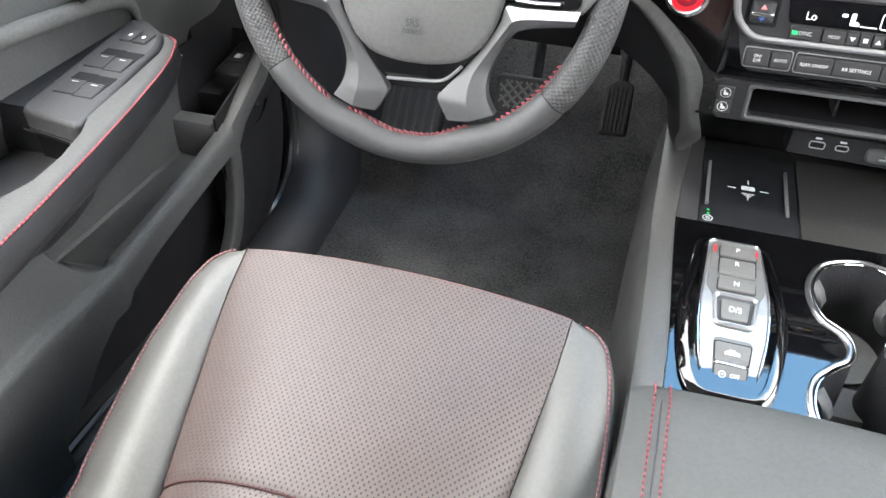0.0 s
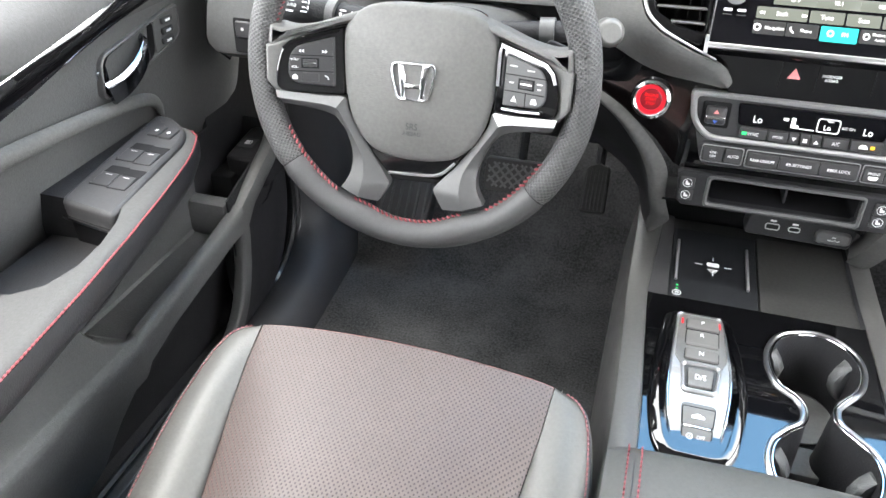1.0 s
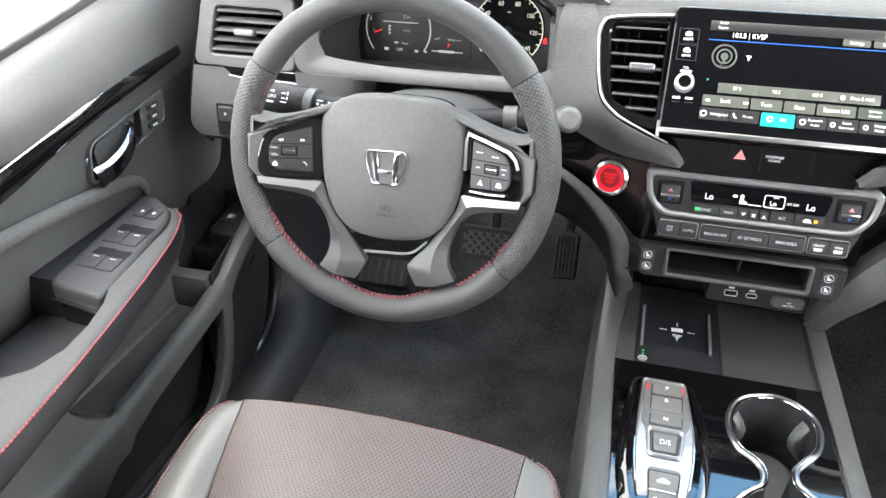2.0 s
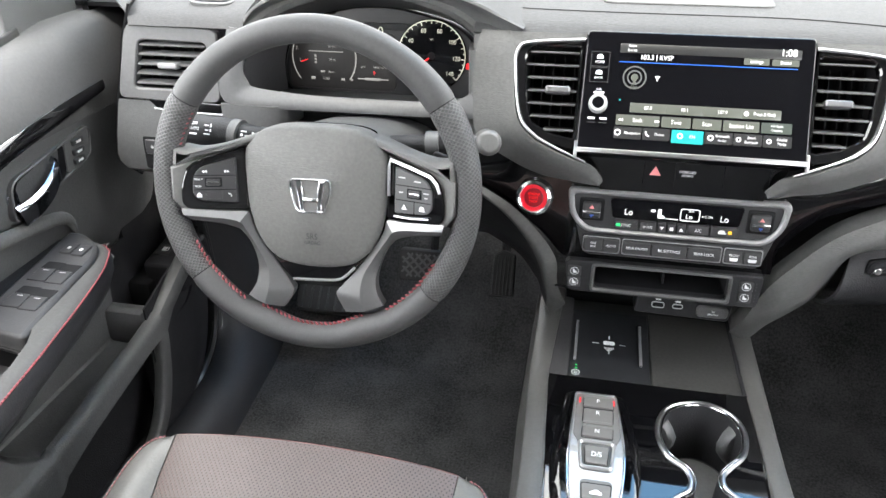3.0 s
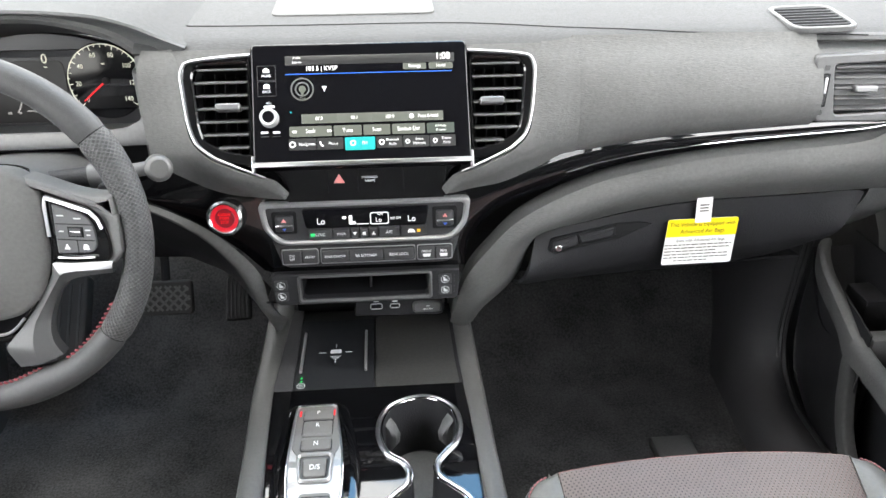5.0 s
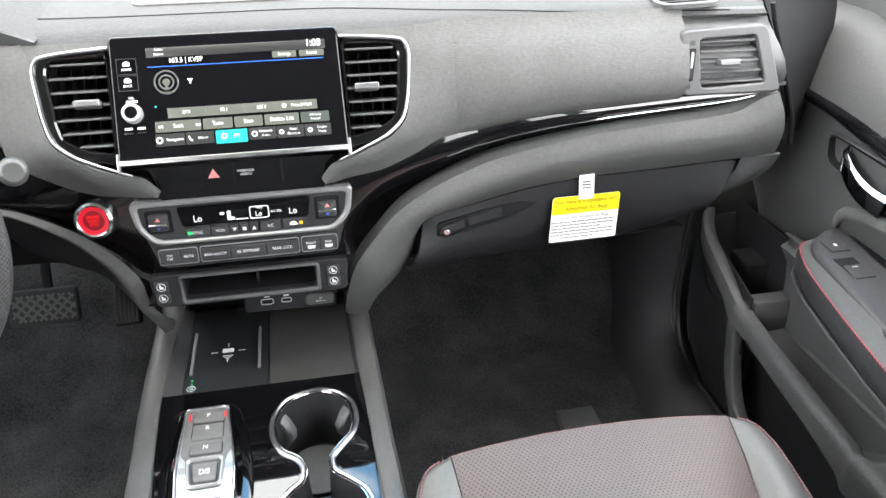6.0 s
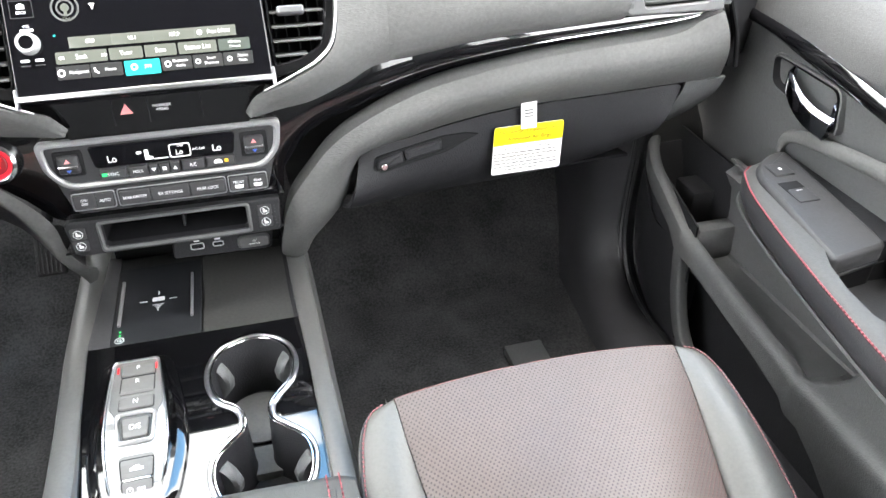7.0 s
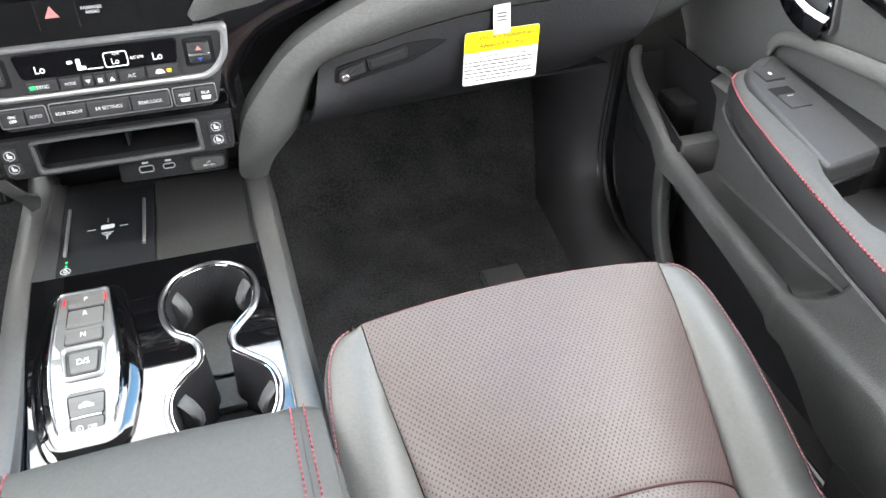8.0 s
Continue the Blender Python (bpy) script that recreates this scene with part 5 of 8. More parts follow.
part("rim", collar(rect(*mm(-91, 3, 76, 42), 0.005), rect(*mm(-86.5, 8, 71.5, 38), 0.003), 0.006, BN @ Matrix.Translation((0, 0, 0.002)), 0.002), HARD, binn)
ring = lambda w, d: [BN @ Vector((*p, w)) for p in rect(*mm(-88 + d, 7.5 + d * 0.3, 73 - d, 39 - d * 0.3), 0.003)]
# tray coloured near-black for the shade inside the bin
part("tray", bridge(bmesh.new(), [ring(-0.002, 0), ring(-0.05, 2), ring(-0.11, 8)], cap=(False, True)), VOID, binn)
part("divider", block(*mm(-3, 9, -90), *mm(0, 37, -25), BN, 0.001), DARK, binn)
for u in (-111, 92):
    for v in (30, 15):
        b = part("heater_switch", plate(rect(*mm(u - 8, v - 7, u + 8, v + 7), 0.002), 0.004, BN @ Matrix.Translation((0, 0, 0.0015)), 0.0008), GREY, binn)
        part("dial_mark", collar(circle(*mm(u, v, 5.2), 20), circle(*mm(u, v, 4.7), 20), 0.0003, BN @ Matrix.Translation((0, 0, 0.0018)), 0.0001), WHITE_INK, b)
        part("seat_mark", plate(fillet([mm(u - 2, v - 2.5), mm(u + 2.6, v - 2.5), mm(u + 2.6, v), mm(u, v + 0.5), mm(u - 0.4, v + 3), mm(u - 2.2, v + 3)], 0.0006), 0.0003, BN @ Matrix.Translation((0, 0, 0.0018)), 0.0001), WHITE_INK, b)
        for k in range(3):
            part("level_dot", plate(circle(*mm(u + (-11.5 if u < 0 else 11.5), v - 4 + k * 4, 0.7), 8), 0.0003, BN @ Matrix.Translation((0, 0, 0.0003)), 0.0001), GREY, b)
# near-black shelf, the shade below the bin put into its colour
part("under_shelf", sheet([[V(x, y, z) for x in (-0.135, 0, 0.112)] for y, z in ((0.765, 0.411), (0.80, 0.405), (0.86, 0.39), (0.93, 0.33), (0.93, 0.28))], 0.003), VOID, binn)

usb = thing("socket_panel", (0.03, 0.818, 0.36), "black panel with two charging ports and a power socket", "socket panel")
US = axes((0, 0.814, 0.365), (1, 0, 0), (0, 0.10, 1))
part("panel", plate(fillet([mm(-29, -14), mm(94, -17), mm(98, 12), mm(-26, 14)], 0.006), 0.03, US, 0.002), DARK, usb)
for u, w, h in ((2.5, 8.5, 4.5), (28, 7, 3.6)):
    part("port_rim", collar(rect(*mm(u - w, -h, u + w, h), min(h, 3.4) / 1000), rect(*mm(u - w + 1.4, -h + 1.4, u + w - 1.4, h - 1.4), 0.001), 0.002, US @ Matrix.Translation((0, 0, 0.001)), 0.0004), PALE_INK, usb, "pale grey port rim")
    part("port", plate(rect(*mm(u - w + 1, -h + 1, u + w - 1, h - 1), 0.001), 0.001, US @ Matrix.Translation((0, 0, 0.0003)), 0.0002), VOID, usb)
    part("port_mark", plate(rect(*mm(u - 3.5, h + 2.2, u + 3.5, h + 4.6), 0.0004), 0.0002, US @ Matrix.Translation((0, 0, 0.0003)), 0.0001), WHITE_INK, usb)
cap = part("socket_cap", plate(rect(*mm(52, -11, 93, 6), 0.007), 0.01, US @ Matrix.Translation((0, 0, 0.005)), 0.003), HARD, usb, "rubber socket cap")
word("12V", 3.6, 73, -0.5, WHITE_INK, cap, US @ Matrix.Translation((0, 0, 0.005)))
word("180W MAX", 3.2, 73, -4.6, WHITE_INK, cap, US @ Matrix.Translation((0, 0, 0.005)))

# ---- instrument cluster ----
clus = thing("instrument_cluster", (-0.4, 0.91, 0.6), "dark instrument cluster with a lit speedometer", "instrument cluster")
IC = axes((-0.40, 0.905, 0.600), (1, 0, 0), (0, 0.1, 1))
part("glass", plate(fillet([mm(-137, 2), mm(149, 2), mm(148, 60), mm(112, 102), mm(25, 122), mm(-30, 122), mm(-110, 100), mm(-137, 55)], 0.03), 0.02, IC, 0.002), mat("cluster_face", (0.012, 0.012, 0.014), 0.35, vary=0.05), clus)
part("top_bezel", plate(fillet([mm(-60, 92), mm(50, 92), mm(70, 101), mm(-80, 101)], 0.003), 0.002, IC @ Matrix.Translation((0, 0, 0.002)), 0.0008), DARK, clus)
part("centre_display", plate(rect(*mm(-128, 10, 25, 88), 0.01), 0.002, IC @ Matrix.Translation((0, 0, 0.0016)), 0.0004), mat("cluster_display", (0.012, 0.011, 0.011), 0.3, vary=0, spec=0.3, glow=(0.05, 0.045, 0.045), glow_power=0.12), clus)
gcx, gcy, gr = 74.0, 61.0, 46.0
part("dial", plate(circle(*mm(gcx, gcy, gr + 2), 48), 0.004, IC @ Matrix.Translation((0, 0, 0.003)), 0.001), GLASSBLACK, clus)
GF = IC @ Matrix.Translation((0, 0, 0.0034))
arc = [(-42 + i * (264 / 60)) for i in range(61)]
part("dial_ring", sweep([GF @ Vector((*mm(gcx + gr * math.cos(radians(a)), gcy + gr * math.sin(radians(a))), 0)) for a in arc], rect(-0.0006, -0.0003, 0.0006, 0.0003), GF.to_3x3() @ Vector((0, 0, 1))), LIT_IVORY, clus)
for k in range(29):
    a = radians(222 - k * 264 / 28)
    n0 = 5.5 if k % 4 == 0 else (4.2 if k % 2 == 0 else 2.6)
    d, e = Vector((math.cos(a), math.sin(a))), Vector((-math.sin(a), math.cos(a)))
    q = [Vector(mm(gcx, gcy)) + d * (x / 1000) + e * (y / 1000) for x, y in ((gr - n0, -0.5), (gr - 0.4, -0.5), (gr - 0.4, 0.5), (gr - n0, 0.5))]
    part("tick", plate([tuple(p) for p in q], 0.0003, GF @ Matrix.Translation((0, 0, 0.0002)), 0.00005), LIT_IVORY, clus)
for k, t in enumerate(("0", "20", "40", "60", "80", "100", "120", "140")):
    a = radians(222 - k * 264 / 7)
    word(t, 8.2, gcx + (gr - 12) * math.cos(a), gcy + (gr - 12) * math.sin(a), LIT_IVORY, clus, GF)
word("mph", 3.2, gcx, gcy + 22, LIT_IVORY, clus, GF)
a = radians(219)
d, e = Vector((math.cos(a), math.sin(a))), Vector((-math.sin(a), math.cos(a)))
q = [Vector(mm(gcx, gcy)) + d * (x / 1000) + e * (y / 1000) for x, y in ((4, -1.1), (38, -0.6), (38, 0.6), (4, 1.1))]
part("needle", plate([tuple(p) for p in q], 0.0008, GF @ Matrix.Translation((0, 0, 0.003)), 0.0002), LIT_RED, clus, "red needle")
part("needle_hub", plate(circle(*mm(gcx, gcy, 5), 24), 0.002, GF @ Matrix.Translation((0, 0, 0.0015)), 0.001), VOID, clus)
word("0", 17, 4, 90, LIT_IVORY, clus, GF)
word("mph", 3, 4, 80.5, LIT_IVORY, clus, GF)
DG = mat("lit_soft_grey", (0.1, 0.1, 0.1), 0.4, vary=0, glow=(0.62, 0.60, 0.55), glow_power=0.55)
part("tach_arc", sweep([GF @ Vector((*mm(-78 + 46 * math.cos(radians(a)), 52 + 46 * math.sin(radians(a))), 0)) for a in range(140, 225, 5)], rect(-0.0006, -0.0003, 0.0006, 0.0003), GF.to_3x3() @ Vector((0, 0, 1))), DG, clus)
part("fuel_arc", sweep([GF @ Vector((*mm(-78 + 46 * math.cos(radians(a)), 52 + 46 * math.sin(radians(a))), 0)) for a in range(-38, 25, 5)], rect(-0.0009, -0.0003, 0.0009, 0.0003), GF.to_3x3() @ Vector((0, 0, 1))), DG, clus)
for t, s0, u, v in (("2", 7, -117, 64), ("1", 7, -113, 48), ("1:08", 6, -76, 24), ("Reset", 4.2, -68, 33), ("52 mi", 5, -66, 68), ("59 mi", 4.5, -66, 50), ("000005 miles", 4, 2, 42), ("68 F", 4.5, -22, 42)):
    word(t, s0, u, v, DG, clus, GF)
for u0, v0, u1, v1 in ((-100, 60, -50, 61.2), (-92, 53, -89, 56), (-92, 48.5, -89, 51.5), (-92, 44, -89, 47), (-30, 25, 14, 26.5), (-20, 24, 2, 27.5), (-98, 73, -80, 76), (-84, 32, -78, 34.5), (-98, 22, -92, 26), (-54, 22, -49, 25), (-40, 22, -37, 25)):
    part("trip_bar", plate(rect(*mm(u0, v0, u1, v1)), 0.0003, GF @ Matrix.Translation((0, 0, 0.0002)), 0.00005), DG, clus)
word("P", 7, -6, 34, LIT_RED, clus, GF)
part("rev_needle", plate([mm(-112, 44.5), mm(-101, 49), mm(-101, 50), mm(-112, 46)], 0.0003, GF @ Matrix.Translation((0, 0, 0.0003)), 0.00005), LIT_RED, clus)
part("belt_lamp", plate(fillet([mm(120.5, 45), mm(126.5, 45), mm(125.5, 53), mm(121.5, 53)], 0.002), 0.0006, IC @ Matrix.Translation((0, 0, 0.0012)), 0.0001), LIT_RED, clus, "red belt lamp")

# ---- steering wheel ----
YW, TL = 0.045, 0.2192
wu = V(math.cos(YW), math.sin(YW), 0)
wv = V(-math.sin(YW) * math.sin(TL), math.cos(YW) * math.sin(TL), math.cos(TL))
WH = axes((-0.3965, 0.6275, 0.582), wu, wv)
wheel = thing("steering_wheel", (-0.3965, 0.6275, 0.582), "charcoal leather steering wheel with satin grey spokes", "steering wheel")
RR = 0.1695


def swell(d):
    """Leather that laps inwards over the foot of a spoke, at d degrees."""
    return 0.0025 * (max(0, 1 - abs(d % 360 - 250) / 13) + max(0, 1 - abs(d % 360 - 290) / 13))


def rim_radius(a):
    return RR - swell(math.degrees(a))


def rim_section(a):
    """Cross-section of the rim at angle a: sideways and out-of-plane half sizes."""
    d = math.degrees(a) % 360
    w, h = 0.0148, 0.0160
    for c in (32, 148):
        k = max(0, 1 - abs(d - c) / 26)
        w += 0.0022 * k
    w += swell(d)
    for c in (325, 215):
        k = max(0, 1 - abs(d - c) / 25)
        w += 0.0008 * k
    return w, h


def rim_piece(name, a0, a1, material, label="", inset=0.0):
    bm = bmesh.new()
    n, seg = max(8, int((a1 - a0) / 2.2)), 26
    uvs, rings = bm.loops.layers.uv.new("UVMap"), []
    for i in range(n + 1):
        a = radians(a0 + (a1 - a0) * i / n)
        w, h = rim_section(a)
        w, h = w - inset, h - inset
        e = 0.0012 if i in (0, n) and not inset else 0.0
        rings.append([bm.verts.new(WH @ Vector(((rim_radius(a) + (w - e) * math.cos(2 * math.pi * j / seg)) * math.cos(a), (rim_radius(a) + (w - e) * math.cos(2 * math.pi * j / seg)) * math.sin(a), (h - e) * math.sin(2 * math.pi * j / seg)))) for j in range(seg)])
    for i in range(n):
        for j in range(seg):
            k = (j + 1) % seg
            f = bm.faces.new((rings[i][j], rings[i][k], rings[i + 1][k], rings[i + 1][j]))
            for lp, (p, q) in zip(f.loops, ((i, j), (i, j + 1), (i + 1, j + 1), (i + 1, j))):
                lp[uvs].uv = (p / n * radians(a1 - a0) * RR, q / seg * 2 * math.pi * 0.016)
    bm.faces.new(rings[0][::-1])
    bm.faces.new(rings[-1])
    return part(name, bm, material, wheel, label)


rim_piece("rim_grip", -39.0, 34.6, GRIP, "dimpled leather grip")
rim_piece("rim_top", 35.0, 146.6, RIM, "smooth leather top of the rim")
rim_piece("rim_grip", 147.0, 217.2, GRIP, "dimpled leather grip")
rim_piece("rim_bottom", 217.6, 320.6, RIM, "smooth leather bottom of the rim")
rim_piece("rim_core", 0, 359.9, VOID, "", 0.0015)
for a0, a1 in ((206, 237), (246, 291), (303, 331)):
    pts = [WH @ Vector(((rim_radius(radians(a)) - rim_section(radians(a))[0] - 0.0002) * math.cos(radians(a)), (rim_radius(radians(a)) - rim_section(radians(a))[0] - 0.0002) * math.sin(radians(a)), 0.0030)) for a in np.linspace(a0, a1, 30)]
    stitches(pts, 0.0052, 0.0062, 0.0012, WH.to_3x3() @ Vector((0, 0, 1)), RED, wheel, 0.9)
pts = [WH @ Vector(((RR - rim_section(radians(a))[0] + 0.0016) * math.cos(radians(a)), (RR - rim_section(radians(a))[0] + 0.0016) * math.sin(radians(a)), 0.006)) for a in np.linspace(150, 168, 20)]
stitches(pts, 0.0052, 0.0052, 0.0009, WH.to_3x3() @ Vector((0, 0, 1)), RED, wheel, 0.9)

# the hub lies deeper than the rim: airbag pad, emblem, lettering
half = [mm(32, 69), mm(56, 65.5), mm(73, 52), mm(80, 41), mm(81, 23), mm(80, 0), mm(78, -27), mm(72, -50), mm(60, -71.5), mm(43.5, -85), mm(16, -90.5)]
pad = fillet([mm(0, 69.5)] + half + [(-x, y) for x, y in half[::-1]], 0.012)[::-1]
PD = WH @ Matrix.Translation((0, 0, -0.0025))
part("airbag_pad", plate(pad, 0.030, PD, 0.0065, crown=0.0115), PADGRAIN, wheel, "grained airbag pad")
part("pad_back", plate([p if p[1] > -0.02 else (p[0] * 1.05, p[1] * 1.045) for p in shrink(pad, 0.0005)], 0.03, WH @ Matrix.Translation((0, 0, -0.0125)), 0.002), PIANO, wheel)
EM = WH @ Matrix.Translation((-0.001, -0.003, 0.0108))
emb_o = fillet([mm(-23, 18.5), mm(23, 18.5), mm(24.5, 6), mm(17, -21), mm(-17, -21), mm(-24.5, 6)], [0.008, 0.008, 0.012, 0.007, 0.007, 0.012])
part("emblem_frame", collar(emb_o, shrink(emb_o, 0.0034), 0.004, EM, 0.0013, rise=0.0006), BRIGHT, wheel, "chrome emblem frame")
for s in (-1, 1):
    part("emblem_bar", plate([(s * p[0], p[1]) for p in (mm(10, 15.5), mm(16.5, 15.5), mm(11.5, -18), mm(7, -18), mm(8.0, -8), mm(7.5, 0))], 0.004, EM, 0.0010), BRIGHT, wheel)
part("emblem_bridge", plate([mm(-8.5, -8), mm(8.5, -8), mm(8, -3.5), mm(-8, -3.5)], 0.004, EM, 0.0008), BRIGHT, wheel)
word("SRS", 9.5, -1, -50.5, SIDE, wheel, WH @ Matrix.Translation((0, 0, 0.0072)))
word("AIRBAG", 6.2, -1, -58, SIDE, wheel, WH @ Matrix.Translation((0, 0, 0.0062)))
ARMHIDE = mat("arm_leather", (0.085, 0.085, 0.084), 0.52, grain=0.4, scale=700)
# leather arms, button pods and silver spokes fall from the rim to the hub
LIFT = WH.to_3x3() @ Vector((0, 0, 1))
for s in (-1, 1):
    f = lambda pl: [(s * p[0], p[1]) for p in pl]
    fall = Matrix.Identity(4)
    fall[2][0], fall[2][3] = 0.385 * s, -0.385 * 0.145
    WS = WH @ fall
    up = lambda h: WS @ Matrix.Translation((0, 0, h))
    arm = f(fillet([mm(50, 63), mm(80, 54), mm(103, 45.5), mm(119, 41), mm(138, 38), mm(156, 42), mm(158, 16), mm(146, 18), mm(133, 29.5), mm(82, 44), mm(60, 48)], [0.004, 0.02, 0.03, 0.03, 0.012, 0.004, 0.004, 0.01, 0.01, 0.003, 0.003]))
    slow = Matrix.Identity(4)
    slow[2][0], slow[2][3] = 0.24 * s, -0.24 * 0.145
    part("arm", plate(arm, 0.036, WH @ slow @ Matrix.Translation((0, 0, 0.0125)), 0.006), ARMHIDE, wheel, "leather covered arm")
    part("arm_core", plate(f([mm(76, 44), mm(131, 29), mm(158, 20), mm(158, -16), mm(148, -29), mm(76, -31)]), 0.02, up(0.0120), 0.003), ARMHIDE, wheel)
    pod = f(fillet([mm(80.5, 42), mm(131, 27.5), mm(141.5, 17), mm(147, -4), mm(146.5, -21), mm(140, -27.5), mm(79, -29)], [0.004, 0.010, 0.012, 0.012, 0.008, 0.006, 0.004]))
    part("button_pod", plate(pod, 0.012, up(0.0160), 0.002), PIANO, wheel, "gloss black button pod")
    keys = fillet([mm(90, 31), mm(126, 20.5), mm(133, 10), mm(134, -10), mm(127, -17.5), mm(89, -20)], [0.002, 0.006, 0.006, 0.006, 0.006, 0.002])
    k = part("button_pad", plate(f(keys), 0.006, up(0.0190), 0.0015), GREY if s < 0 else KEYTONE, wheel, "grey rubber buttons")
    PF = up(0.0192)
    for v0 in (11.5, -4.5):
        part("button_gap", plate(f(rect(*mm(90.5, v0 - 0.5, 132, v0 + 0.5))), 0.0003, PF @ Matrix.Translation((0, 0, 0.0002)), 0.00005), VOID, k)
    part("roller_well", plate(f(rect(*mm(104, -1.5, 121, 9))), 0.0006, PF @ Matrix.Translation((0, 0, 0.0002)), 0.0001), VOID, k)
    part("roller", plate(f(rect(*mm(106, 0.2, 119, 7.5), 0.001)), 0.002, PF @ Matrix.Translation((0, 0, 0.002)), 0.0007), GREY, k)
    part("roller_mark", plate(f(rect(*mm(106.5, 3.2, 118.5, 4.6))), 0.0003, PF @ Matrix.Translation((0, 0, 0.0022)), 0.0001), CHROME, k)
    TF = WS @ Matrix.Translation((0, 0, 0.0193))
    if s < 0:
        part("lower_rocker", plate(f(rect(*mm(104, -15, 120, -6), 0.001)), 0.0012, PF @ Matrix.Translation((0, 0, 0.001)), 0.0005), GREY, k)
        word("VOL+", 3.6, -127, 7.2, WHITE_INK, k, TF)
        word("VOL-", 3.6, -127, -0.5, WHITE_INK, k, TF)
        part("home_icon", plate([mm(-129.5, -13), mm(-124.5, -13), mm(-124.5, -10), mm(-127, -7.6), mm(-129.5, -10)], 0.0003, TF @ Matrix.Translation((0, 0, 0.0003)), 0.00005), WHITE_INK, k)
        for u, q in ((-121, -1), (-101, 1)):
            for j in range(2):
                c = u + 2.6 * j
                part("skip_icon", plate([mm(c, 14.2), mm(c, 17.4), mm(c + q * 2.3, 15.8)][::q], 0.0003, TF @ Matrix.Translation((0, 0, 0.0003)), 0.00005), WHITE_INK, k)
        part("voice_icon", sweep([TF @ Vector((*mm(a, b), 0.0003)) for a, b in ((-95, -12.5), (-95.5, -10), (-98.5, -8.5))], circle(0, 0, 0.0005, 6), LIFT), WHITE_INK, k)
    else:
        part("key_split", plate(rect(*mm(112, -19, 113, -4.5)), 0.0003, PF @ Matrix.Translation((0, 0, 0.0002)), 0.00005), VOID, k)
        part("warning_icon", plate([mm(97.5, -14.5), mm(104, -14.5), mm(100.8, -8.6)], 0.0003, TF @ Matrix.Translation((0, 0, 0.0003)), 0.00005), WHITE_INK, k)
        part("lane_icon", plate(fillet([mm(118, -14), mm(125, -14), mm(123.5, -8.5), mm(119.5, -8.5)], 0.001), 0.0003, TF @ Matrix.Translation((0, 0, 0.0003)), 0.00005), WHITE_INK, k)
        for u, v, w in ((98, 20, 8), (116, 17.5, 8), (97, 4, 5), (126, 6, 6), (126, 1, 4)):
            part("button_mark", plate(rect(*mm(u - w / 2, v - 0.7, u + w / 2, v + 0.7), 0.0003, 2), 0.0003, TF @ Matrix.Translation((0, 0, 0.0003)), 0.00005), PALE_INK, k)
        part("pod_edge", sweep([PF @ Vector((*mm(u, v), 0.0)) for u, v in ((89, -23.5), (108, -23.6), (129, -21.5))], circle(0, 0, 0.0013, 8), LIFT), SATIN, wheel)
    chr2 = [PF @ Vector((s * u / 1000, v / 1000, 0.0)) for u, v in ((82.5, -2), (82.5, 30), (84.5, 37.5), (106, 32), (131, 24.5), (138, 17.5), (141.5, 8))]
    part("pod_rim", sweep(chr2 if s > 0 else chr2[2:6], rect(-0.0016, -0.001, 0.0016, 0.001), LIFT), SATIN if s > 0 else PIANO, wheel)
    at = lambda pts: smooth([WH @ Vector((s * u / 1000, v / 1000, w / 1000)) for u, v, w in pts], 6)
    inn = at(((147, -25.5, 16), (122, -28, 7), (100, -30, -1), (80, -31, -8), (75.5, -45, -9), (61, -69, -9), (43, -93, -6), (29, -109, 0), (25, -117, 3), (36, -136, 5)))
    rdg = at(((145, -33, 15.5), (122, -35.5, 8.5), (101, -38, 1.5), (88, -42, -2.5), (80.5, -52, -3.5), (68, -71, -2.5), (56, -92, 1), (53, -108, 6), (54, -119, 9), (58, -133, 9)))
    out = at(((142, -40, 8), (122, -42.5, 3), (105, -46, -3), (92, -51, -8), (86, -57, -9), (78, -67.5, -9), (70.5, -86, -7), (68.5, -100, -3), (71, -113, 1), (79, -126, 3)))
    rows = [[p - LIFT * 0.012 for p in inn], inn, [a.lerp(b, 0.5) + LIFT * 0.0008 for a, b in zip(inn, rdg)], rdg, [a.lerp(b, 0.12) for a, b in zip(rdg, out)], [a.lerp(b, 0.6) + LIFT * 0.001 for a, b in zip(rdg, out)], out, [p - LIFT * 0.016 for p in out]]
    part("spoke", sheet(rows), SPOKE, wheel, "satin grey spoke", 22)
    part("spoke_edge", ribbon([p + LIFT * 0.0008 for p in inn[:19]], [p + LIFT * 0.0012 for p in rdg[:19]], 2, LIFT * 0.0006, 30, 0.001), SILVER, wheel, "bright upper edge of the spoke")
part("lower_bridge", plate(fillet([mm(-66, -62), mm(-46, -90), mm(-29, -108), mm(29, -108), mm(46, -90), mm(66, -62), mm(40, -66), mm(-40, -66)], 0.006), 0.014, WH @ Matrix.Translation((0, 0, -0.0065)), 0.003), PIANO, wheel, "gloss black bridge")
part("lower_bridge_trim", sweep(smooth([WH @ Vector((*mm(u, v), -0.0055)) for u, v in ((-28, -105.5), (0, -104.5), (22, -103), (33, -98), (44, -87))], 5), circle(0, 0, 0.0016, 6, 0.0022), LIFT), SILVER, wheel, "silver lip of the bridge")
part("lower_skirt", plate(fillet([mm(-30, -104), mm(30, -104), mm(34, -116), mm(-34, -116)], 0.005), 0.012, WH @ Matrix.Translation((0, 0, -0.016)), 0.002), VOID, wheel)

# column shroud and stalks
col = thing("steering_column", (-0.39, 0.75, 0.56), "charcoal plastic steering column cover", "steering column")
rows = []
